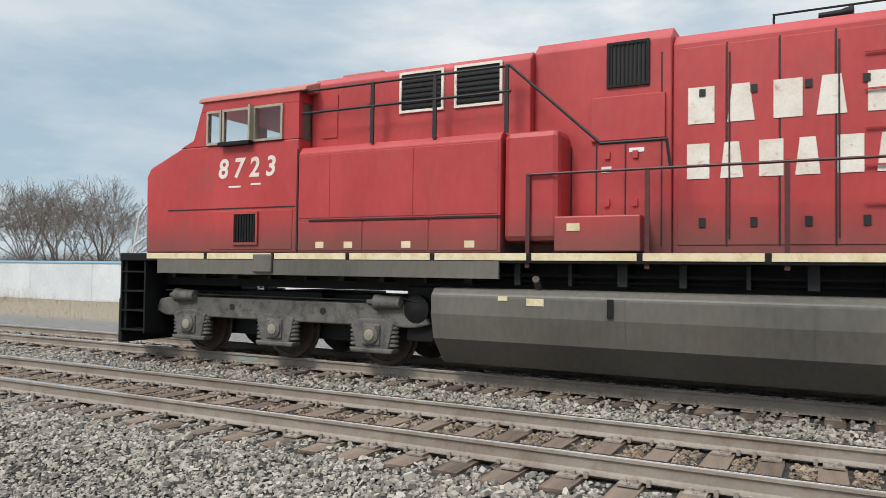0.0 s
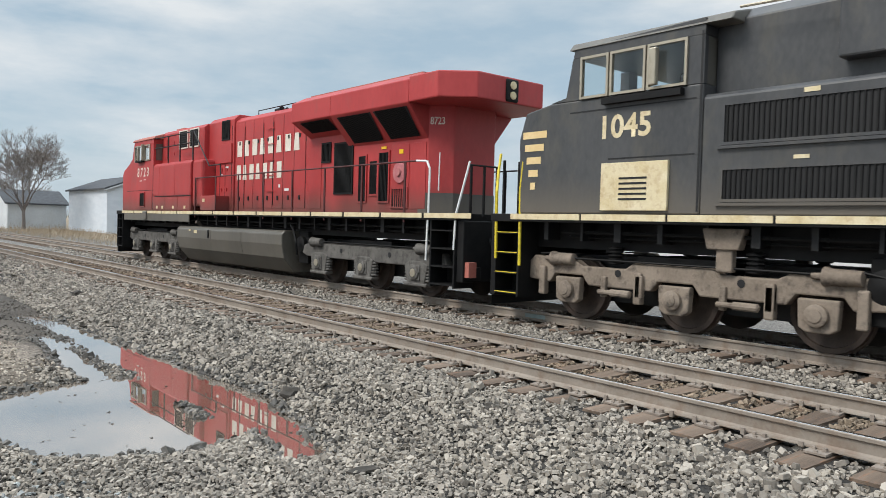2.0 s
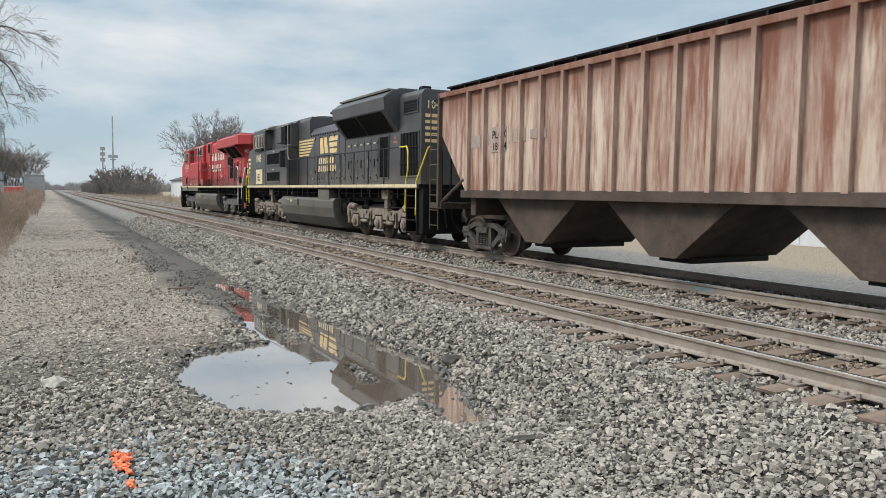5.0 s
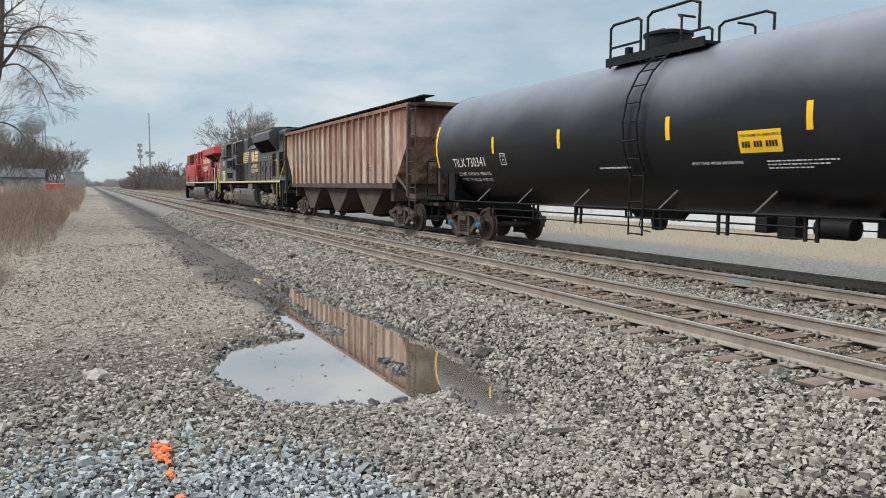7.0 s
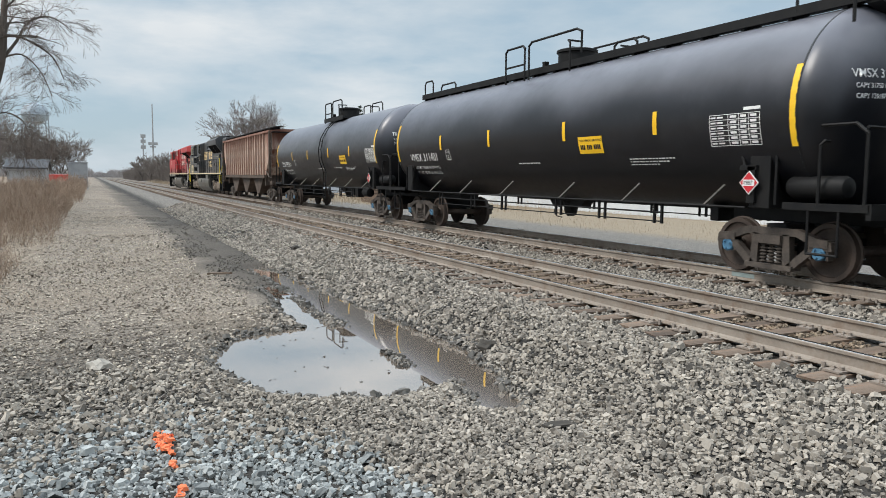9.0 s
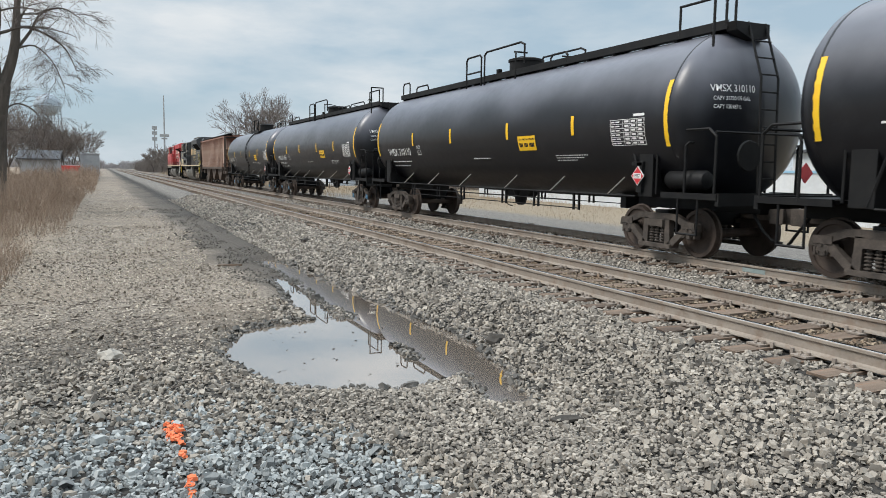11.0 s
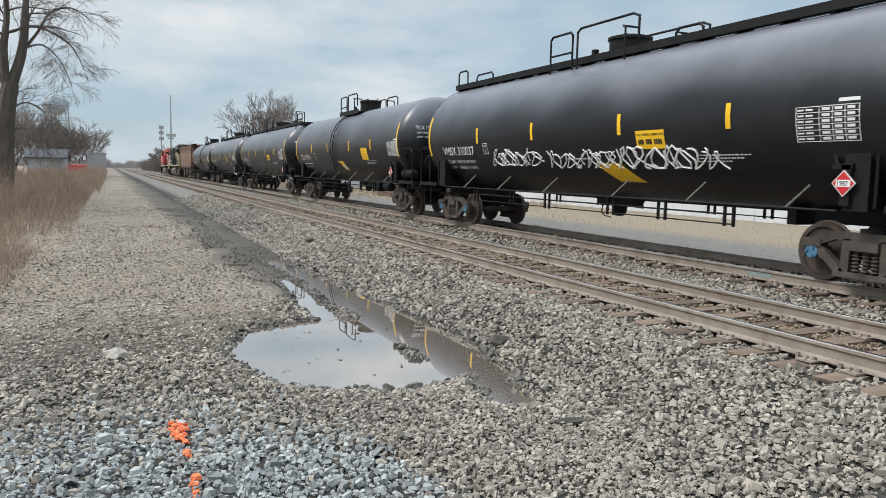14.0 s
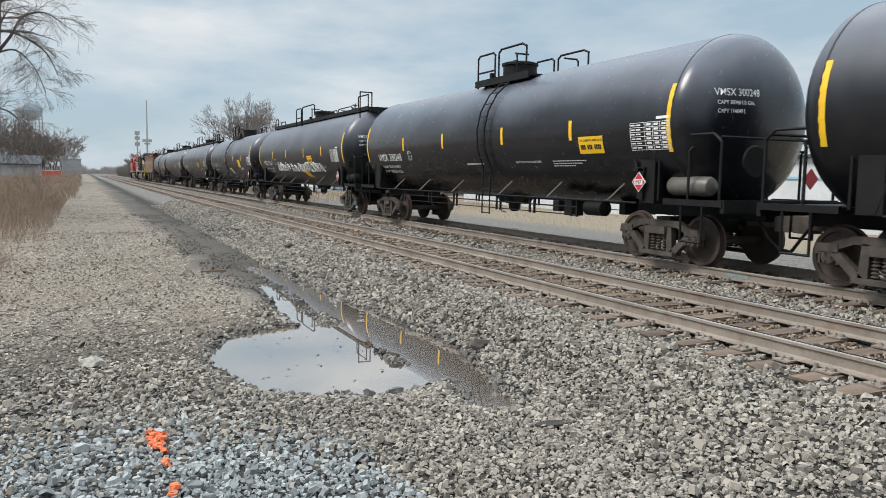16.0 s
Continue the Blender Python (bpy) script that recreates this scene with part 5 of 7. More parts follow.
    part("radiator_roof", prism(bmesh.new(), [(-1.55, -9.0), (-1.55, -9.95), (-0.95, -10.5), (0.95, -10.5), (1.55, -9.95), (1.55, -9.0)], 4.12, 4.66, "z"), RED, own, bevel=0.03)
    part("radiator_cap", blocks((-1.1, 1.1, -8.9, -4.2, 4.79, 4.84)), RED_ROOF, own)
    for y0, y1, f0, f1 in ((-5.75, -4.35, 0.30, 0.9), (-7.55, -6.15, 0.1, 0.92), (-8.9, -7.65, 0.1, 0.92)):
        bm = bmesh.new()
        za, zb = (3.75, 4.12) if y0 > -5.9 else (3.42, 4.12)
        pts = [(-0.98 - 0.57 * f - 0.012, za + (zb - za) * f - 0.012) for f in (f0, f1)]
        bm.faces.new([bm.verts.new(p) for p in ((pts[0][0], y0 + 0.1, pts[0][1]), (pts[0][0], y1 - 0.1, pts[0][1]), (pts[1][0], y1, pts[1][1]), (pts[1][0], y0, pts[1][1]))])
        g = part("intake_grille", bm, GRILLE, own, "black radiator intake mesh")
        bm = bmesh.new()
        for k in range(26):
            c = y0 + 0.1 + (y1 - y0 - 0.2) * k / 25
            rod(bm, (pts[0][0] - 0.006, c, pts[0][1]), (pts[1][0] - 0.006, c, pts[1][1]), 0.008, 4)
        part("mesh_screen", bm, SOOT, g)
    part("kick_plate", prism(bmesh.new(), [(-0.99, -8.7), (-0.99, -9.0), (-0.61, -9.43), (0.61, -9.43), (0.99, -9.0), (0.99, -8.7)], 1.8, 2.25, "z"), BLACK, own, "sooty black lower corner")
    vent("vent", own, -5.05, -4.68, 3.12, 3.56, -0.98, SOOT, 6)
    vent("vent", own, -6.08, -5.3, 2.30, 3.52, -0.98, SOOT, 16)
    for a, b, z0, z1 in ((-6.68, -6.38, 2.08, 3.16), (-7.15, -6.85, 2.25, 3.02), (-7.6, -7.22, 2.08, 3.2), (-8.3, -7.75, 1.95, 2.35)):
        vent("vent", own, a, b, z0, z1, -0.98, RED, 7)
    side_plate("panel", own, -8.36, -7.7, 1.9, 3.35, -0.98, RED, deep=0.015)
    part("blower_cover", lathe(bmesh.new(), [(-1.0, 0.24), (-1.03, 0.24), (-1.04, 0.1), (-1.08, 0.08), (-1.08, 0.02)], 20, "x", (0, -8.05, 2.72)), surface("scuffed pink-red paint", (0.40, 0.10, 0.12), (0.50, 0.2, 0.2), 0.6, scale=6, fine=30, bump=0.1), own, "scuffed round blower cover", smooth=True)
    side_plate("door", own, -8.95, -8.45, 1.9, 3.35, -0.98, RED, deep=0.015)
    side_plate("door", own, -4.62, -4.0, 1.9, 3.5, -0.98, RED, deep=0.012)
    pieces("sticker", [(-1.005, -0.998, -8.15, -8.0, 3.14, 3.24), (-1.0, -0.994, -7.5, -7.3, 3.28, 3.34)], YELLOW, own)
    def chamfer(u, v):
        return (-0.985 + u * 0.667, -9.01 - u * 0.745, 3.72 + v)
    part("rear_number", letters("8723", 0.22, lambda u, v: chamfer(0.03 + u * 0.75, v), 0.02), FADED, own, "cream painted road number")
    part("grab_rail", pipe([(-0.86, -9.24, 2.3), (-0.86, -9.26, 3.1)], 0.014, 6), WHITE, own)
    part("headlight_box", blocks((-0.18, 0.18, -10.54, -10.40, 4.15, 4.62)), SOOT, own, bevel=0.04)
    for z in (4.28, 4.49):
        part("headlight", lathe(bmesh.new(), [(-10.54, 0.085), (-10.56, 0.08), (-10.565, 0.02)], 14, "y", (0, 0, z)), CREAM, own, smooth=True)
    # stripe along the deck, rails, rear platform
    k = 9.9
    while k > -10.0:
        part("deck_stripe", blocks((-1.556, -1.541, k - 1.45, k - 0.03, 1.70, 1.80)), CREAM, own, "cream reflective stripe")
        k -= 1.5
    part("skirt", blocks((-1.545, -1.50, 2.86, 9.6, 1.44, 1.69)), FUEL, own, "grey-black lower skirt")
    part("skirt_box", blocks((-1.60, -1.54, 6.9, 7.3, 1.48, 1.78)), FUEL, own, bevel=0.02)
    side_rails(own, -1.50, 2.45, -9.3, 2.88, 1.62, surface("dark red-black handrail paint", (0.06, 0.012, 0.012), (0.09, 0.02, 0.02), 0.5, scale=8, bump=0.05))
    side_rails(own, 1.50, 2.45, -9.3, 2.88, 1.62, SOOT)
    for x in (-1.5, 1.5):
        part("grab_rail", pipe([(x, -9.3, 2.88), (x, -9.62, 2.86), (x, -9.72, 2.7), (x, -9.70, 1.8), (x, -9.66, 0.85)], 0.024, 6), WHITE, own, "white painted corner handrail", smooth=True)
        part("grab_rail", pipe([(x * 0.9, -10.75, 2.8), (x * 0.92, -10.72, 2.6), (x, -10.55, 1.75), (x, -10.52, 1.1)], 0.024, 6), WHITE, own, "white painted corner handrail", smooth=True)
    steps(own, -10.55, -9.78)
    part("rear_pilot", blocks((-1.45, 1.45, -10.75, -10.56, 0.45, 1.66), (-1.3, -1.05, -10.85, -10.74, 0.5, 0.75)), SOOT, own, bevel=0.02)
    for x in (-1.25, -0.9, -0.55, 0.55, 0.9, 1.25):
        part("end_rail_post", blocks((x - 0.02, x + 0.02, -10.72, -10.68, 1.75, 2.75)), SOOT, own)
    part("end_rail", pipe([(-1.3, -10.7, 2.75), (-0.5, -10.7, 2.75)], 0.02, 6), SOOT, own)
    part("marker", blocks((-1.4, -1.2, -10.87, -10.75, 0.55, 0.85)), RED_ROOF, own)
    for x, d in ((-0.6, 0.1), (-0.75, -0.05), (-0.5, 0.2)):
        part("jumper_hose", pipe([(x, -10.75, 1.3), (x, -10.95, 1.05 + d), (x + 0.05, -11.1, 0.7 + d), (x + 0.1, -11.15, 0.6)], 0.03, 8), SOOT, own)
    coupler(own, 11.2, 1)
    coupler(own, -11.15, -1)
    return own


def black_locomotive(y):
    own = car("diesel_locomotive", "dusty black diesel locomotive with gold stripes and yellow handrails", "locomotive", y, "locomotives of the train")
    underside(own, 10.7, (-3.3, 3.75), "long dusty fuel tank with dark streaks")
    loco_truck(own, 7.0, (4.95, 7.05, 9.1), 0.53, "emd")
    loco_truck(own, -7.0, (-9.05, -6.95, -4.85), 0.53, "emd")
    cab_shell(own, [(10.0, 1.80), (10.05, 3.1), (9.9, 3.55), (9.318, 3.66), (6.50, 3.66), (6.50, 1.80)], [(8.877, 4.34), (8.84, 4.5), (6.50, 4.58), (6.50, 4.34)],
              [(9.318, 3.66), (9.0, 3.72), (8.877, 4.34), (8.70, 4.34), (8.70, 3.66)], (6.50, 6.76), (3.66, 4.34), 1.52, BLACK, "black wide-nosed cab")
    part("cab_roof", prism(bmesh.new(), [(-1.55, 4.48), (-1.45, 4.60), (-1.0, 4.72), (1.0, 4.72), (1.45, 4.60), (1.55, 4.48)], 6.1, 8.95), FUEL, own, "dusty grey cab roof", bevel=0.02)
    for x in (-1.52, 1.52):
        for a, b in ((8.14, 8.70), (7.46, 8.11), (6.76, 7.43)):
            framed_pane(own, x, a, b, 3.66, 4.34)
    part("mirror", blocks((-1.68, -1.58, 7.2, 7.32, 3.7, 4.25)), ALU, own, bevel=0.02)
    part("armrest", blocks((-1.63, -1.52, 6.8, 8.2, 3.52, 3.62)), SOOT, own)
    part("cab_number", letters("1045", 0.50, lambda u, v: (-1.527, 8.32 - u * 1.0, 3.0 + v), 0.025), CREAM, own, "cream painted road number")
    box = side_plate("battery_box", own, 7.0, 8.2, 1.86, 2.60, -1.52, CREAM, "pale cream vented cover", 0.05)
    pieces("louvre", [*[(-1.576, -1.57, 7.35, 7.85, 2.02 + 0.08 * k, 2.05 + 0.08 * k) for k in range(5)]], GRILLE, box)
    part("nose_stripes", bars([(0.0 + 0.05 * k, 0.55 - 0.06 * k, 0.95 - 0.22 * k, 1.07 - 0.22 * k) for k in range(5)], on_side(9.95, 2.15, -1.527)), GOLD, own, "gold diagonal nose stripes")
    pieces("seam", [(-1.526, -1.52, 6.52, 6.55, 1.85, 4.4), (-1.526, -1.52, 6.6, 8.9, 3.45, 3.47), (-1.526, -1.52, 6.6, 8.1, 2.66, 2.68)], GRILLE, own)
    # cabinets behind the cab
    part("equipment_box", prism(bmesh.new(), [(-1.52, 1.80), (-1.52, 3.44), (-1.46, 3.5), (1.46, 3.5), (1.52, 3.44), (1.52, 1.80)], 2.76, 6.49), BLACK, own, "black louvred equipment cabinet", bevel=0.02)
    for z0, z1 in ((2.80, 3.30), (2.02, 2.42)):
        vent("vent", own, 3.98, 6.15, z0, z1, -1.52, BLACK, 30)
        part("visor", blocks((-1.57, -1.52, 3.9, 6.25, z0 - 0.09, z0 - 0.05)), BLACK, own)
    vent("vent", own, 2.9, 3.78, 2.62, 3.38, -1.52, BLACK, 12)
    side_plate("panel", own, 2.84, 3.8, 1.86, 2.5, -1.52, BLACK, deep=0.012)
    part("upper_hood", prism(bmesh.new(), [(-1.2, 3.5), (-1.2, 4.55), (-1.0, 4.72), (1.0, 4.72), (1.2, 4.55), (1.2, 3.5)], 2.7, 6.5), BLACK, own, bevel=0.02)
    part("blower_box", blocks((-1.45, -1.15, 4.0, 4.75, 3.75, 4.5)), BLACK, own, bevel=0.03)
    vent("vent", own, 2.75, 3.7, 3.65, 4.5, -1.35, BLACK, 10)
    part("vent_box", blocks((-1.345, -1.15, 2.7, 3.75, 3.55, 4.58)), BLACK, own, bevel=0.02)
    pieces("sticker", [(-1.529, -1.523, 4.9, 5.1, 3.36, 3.42), (-1.529, -1.523, 5.0, 5.2, 2.53, 2.58)], CREAM, own)
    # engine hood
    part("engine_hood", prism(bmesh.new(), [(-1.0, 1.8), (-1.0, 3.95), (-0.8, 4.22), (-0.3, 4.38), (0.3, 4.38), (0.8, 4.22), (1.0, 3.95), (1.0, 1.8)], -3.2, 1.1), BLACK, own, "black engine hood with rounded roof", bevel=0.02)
    part("brake_hood", prism(bmesh.new(), [(-1.0, 1.8), (-1.0, 4.60), (-0.9, 4.76), (0.9, 4.76), (1.0, 4.60), (1.0, 1.8)], 1.1, 2.76), BLACK, own, bevel=0.02)
    part("roof_fan", lathe(bmesh.new(), [(4.74, 0.6), (4.82, 0.6), (4.84, 0.5)], 20, "z", (0, 1.9, 0)), SOOT, own)
    for k in range(7):
        a = 0.95 - 0.60 * k
        d = side_plate("door", own, a - 0.575, a, 1.92, 3.85, -1.0, BLACK, deep=0.012)
        pieces("door_handle", [(-1.03, -1.012, a - 0.1, a - 0.04, 2.3, 2.42), (-1.03, -1.012, a - 0.1, a - 0.04, 3.7, 3.8), (-1.03, -1.012, a - 0.34, a - 0.28, 2.05, 2.12)], ALU if k % 3 == 0 else SOOT, d)
        pieces("hinge", [(-1.026, -1.012, a - 0.575 + o, a - 0.545 + o, z, z + 0.07) for z in (2.02, 2.9, 3.66) for o in (0.0,)], GRILLE, d)
        part("seam", blocks((-1.006, -1.001, a - 0.598, a - 0.578, 1.9, 3.87)), GRILLE, own)
    pieces("edge_latch", [(-1.03, -1.0, 0.8 - 0.3 * k, 0.86 - 0.3 * k, 3.86, 3.93) for k in range(13)], SOOT, own)
    for k in range(6):
        bm = bmesh.new()
        z = 3.70 - 0.125 * k
        bm.faces.new([bm.verts.new((-1.018, yy, zz)) for yy, zz in ((2.62, z), (2.62, z + 0.075), (0.32 + 0.15 * k, z + 0.075), (0.42 + 0.15 * k, z))])
        part("gold_stripe", bm, GOLD, own, "gold painted stripe")
    bm = bmesh.new()
    for q in ([(-0.28, 3.74), (-0.66, 3.74), (-0.80, 3.10), (-0.36, 3.10)], [(-0.74, 3.74), (-1.14, 3.74), (-1.34, 3.10), (-0.92, 3.10)],
              [(-1.40, 3.74), (-2.44, 3.74), (-2.40, 3.56), (-1.44, 3.56)], [(-1.44, 3.50), (-2.38, 3.50), (-2.36, 3.32), (-1.48, 3.32)], [(-1.48, 3.26), (-2.36, 3.26), (-2.30, 3.08), (-1.50, 3.08)]):
        bm.faces.new([bm.verts.new((-1.018, a, b)) for a, b in q])
    part("emblem", bm, GOLD, own, "gold emblem as plain blocks")
    letter_bars(own, -0.10, -2.0, 2.68, 2.92, 7, -1.018, GOLD, 0.04, "gold lettering as plain bars")
    letter_bars(own, -0.05, -2.3, 2.36, 2.60, 8, -1.018, GOLD, 0.04, "gold lettering as plain bars")
    bm = bmesh.new()
    for k in range(5):
        lathe(bm, [(-1.08 - 0.12 * (k % 2), 0.10), (-0.94, 0.06), (-0.64, 0.05)], 10, "y", (-0.65 + 0.16 * k, 0, 4.76 + 0.12 * (k % 2)))
    rod(bm, (-0.33, -0.84, 4.3), (-0.33, -0.84, 4.8), 0.05, 8)
    part("horn", bm, SOOT, own, "black five-chime horn", smooth=True)
    # radiator section
    part("radiator_body", prism(bmesh.new(), [(-1.0, 1.8), (-1.0, 4.55), (-0.9, 4.70), (0.9, 4.70), (1.0, 4.55), (1.0, 1.8)], -9.72, -3.2), BLACK, own, "black radiator end of the hood", bevel=0.02)
    part("radiator_wing", prism(bmesh.new(), [(-1.0, 3.50), (-1.52, 4.18), (-1.55, 4.58), (-1.25, 4.80), (-0.95, 4.90), (0.95, 4.90), (1.25, 4.80), (1.55, 4.58), (1.52, 4.18), (1.0, 3.50)], -3.25, -8.1), BLACK, own, "black flared radiator housing", bevel=0.02)
    for y0, y1 in ((-5.5, -3.6), (-7.75, -5.65)):
        bm = bmesh.new()
        pts = [(-1.0 - 0.52 * f - 0.012, 3.50 + 0.68 * f - 0.012) for f in (0.06, 0.95)]
        bm.faces.new([bm.verts.new(p) for p in ((pts[0][0], y0, pts[0][1]), (pts[0][0], y1, pts[0][1]), (pts[1][0], y1, pts[1][1]), (pts[1][0], y0, pts[1][1]))])
        g = part("intake_grille", bm, GRILLE, own, "black radiator intake mesh")
        bm = bmesh.new()
        for k in range(34):
            c = y0 + (y1 - y0) * k / 33
            rod(bm, (pts[0][0] - 0.006, c, pts[0][1]), (pts[1][0] - 0.006, c, pts[1][1]), 0.008, 4)
        part("mesh_screen", bm, SOOT, g)
    part("roof_walk", blocks((-1.3, -0.9, -7.9, -3.4, 4.82, 4.88)), FUEL, own)
    part("roof_rail", pipe([(-1.1, -3.6, 4.85), (-1.1, -3.6, 4.95), (-1.1, -7.4, 4.95)], 0.012, 5), ALU, own)
    vent("vent", own, -7.3, -6.6, 2.05, 3.40, -1.0, BLACK, 12, label="rusty black louvred door")
    vent("vent", own, -9.58, -8.3, 2.08, 3.42, -1.0, BLACK, 12, label="large open black grille")
    pieces("grille_bar", [(-1.05, -1.02, -9.6, -8.28, 2.45, 2.49), (-1.05, -1.02, -9.6, -8.28, 2.95, 2.99)], SOOT, own)
    for k in range(5):
        a = -3.35 - 0.62 * k
        d = side_plate("door", own, a - 0.58, a, 1.92, 3.36, -1.0, BLACK, deep=0.012)
        pieces("door_handle", [(-1.03, -1.012, a - 0.32, a - 0.26, 2.4, 2.7), (-1.03, -1.012, a - 0.5, a - 0.45, 2.1, 2.16)], ALU if k % 2 else SOOT, d)
        part("notice", blocks((-1.018, -1.013, a - 0.4, a - 0.2, 3.22, 3.27)), CREAM, d)
        part("seam", blocks((-1.006, -1.001, a - 0.605, a - 0.585, 1.9, 3.4)), GRILLE, own)
        pieces("hinge", [(-1.026, -1.012, a - 0.575, a - 0.545, z, z + 0.07) for z in (2.02, 2.62, 3.2)], GRILLE, d)
    vent("vent", own, -9.5, -8.5, 4.05, 4.4, -1.0, BLACK, 4, False)
    pieces("sticker", [(-1.008, -1.002, -8.0, -7.7, 3.15, 3.22), (-1.008, -1.002, -7.9, -7.75, 3.28, 3.36)], RED_ROOF, own)
    def rear(u, v):
        return (-0.85 + u, -9.728, v)
    part("rear_number", letters("1045", 0.34, lambda u, v: rear(u, 4.12 + v), 0.02), CREAM, own, "cream painted road number")
    part("rear_stripes", bars([(-0.12, 0.75 - 0.08 * k, 3.85 - 0.19 * k, 3.95 - 0.19 * k) for k in range(5)], lambda u, v: rear(u + 0.1, v)), GOLD, own, "gold end stripes")
    pieces("roof_lamp", [(-0.9, -0.6, -9.6, -9.3, 4.68, 4.80), (0.2, 0.6, -9.7, -9.4, 4.68, 4.8)], SOOT, own, bevel=0.03)
    k = 10.2
    while k > -10.3:
        part("deck_stripe", blocks((-1.556, -1.541, k - 1.58, k - 0.02, 1.70, 1.80)), CREAM, own, "dusty cream deck stripe")
        k -= 1.6
    side_rails(own, -1.50, 2.5, -9.3, 2.93, 1.32, GRILLE)
    side_rails(own, 1.50, 2.5, -9.3, 2.93, 1.32, GRILLE)
    part("handrail", pipe([(-1.5, 2.5, 2.93), (-1.5, 2.7, 3.1), (-1.5, 2.72, 4.5), (-1.5, 6.0, 4.62)], 0.02, 6), ALU, own)
    for x in (-1.5, 1.5):
        part("grab_rail", pipe([(x, -9.3, 2.93), (x, -9.75, 2.93), (x, -9.85, 2.8), (x, -9.85, 2.2), (x, -9.72, 1.9), (x, -9.70, 1.0)], 0.026, 6), SAFETY, own, "yellow corner handrail", smooth=True)
        part("grab_rail", pipe([(x * 0.8, -10.75, 2.9), (x * 0.85, -10.75, 2.85), (x, -10.45, 1.9), (x, -10.42, 0.9)], 0.026, 6), SAFETY, own, "yellow corner handrail", smooth=True)
        part("grab_rail", pipe([(x * 0.85, 10.75, 2.9), (x * 0.9, 10.72, 2.6), (x, 10.6, 2.2), (x, 10.58, 1.0)], 0.028, 6), SAFETY, own, "yellow front handrail", smooth=True)
        part("grab_rail", pipe([(x, 9.95, 2.7), (x, 10.0, 2.2), (x, 9.98, 0.9)], 0.028, 6), SAFETY, own, "yellow front handrail", smooth=True)
    steps(own, -10.5, -9.75)
    steps(own, 10.0, 10.62, edge=SAFETY)
    part("pilot", blocks((-1.45, 1.45, 10.63, 10.76, 0.3, 1.66)), SOOT, own, bevel=0.02)
    part("plough", prism(bmesh.new(), [(-1.4, 10.76), (0, 11.0), (1.4, 10.76)], 0.12, 0.6, "z"), SOOT, own)
    part("rear_pilot", blocks((-1.45, 1.45, -10.8, -10.52, 0.35, 1.66)), SOOT, own, bevel=0.02)
    for x in (-1.2, -0.8, -0.5, 0.5, 0.8, 1.2):
        part("end_rail_post", blocks((x - 0.02, x + 0.02, -10.75, -10.71, 1.7, 2.8)), SOOT, own)
        part("end_rail_post", blocks((x - 0.02, x + 0.02, 10.7, 10.74, 1.7, 2.8)), SOOT, own)
    part("air_box", blocks((-1.5, -0.9, -2.8, -1.5, 1.15, 1.62)), FUEL, own, "grey-brown box under the deck", bevel=0.02)
    for x, d in ((-0.6, 0.1), (-0.8, -0.05), (0.4, 0.2)):
        part("jumper_hose", pipe([(x, 10.76, 1.3), (x, 10.95, 1.05 + d), (x + 0.05, 11.1, 0.7 + d)], 0.03, 8), SOOT, own)
        part("jumper_hose", pipe([(x, -10.8, 1.3), (x, -10.95, 1.05 + d), (x + 0.05, -11.0, 0.6 + d)], 0.03, 8), SOOT, own)
    coupler(own, 11.1, 1)
    coupler(own, -11.1, -1)
    return own


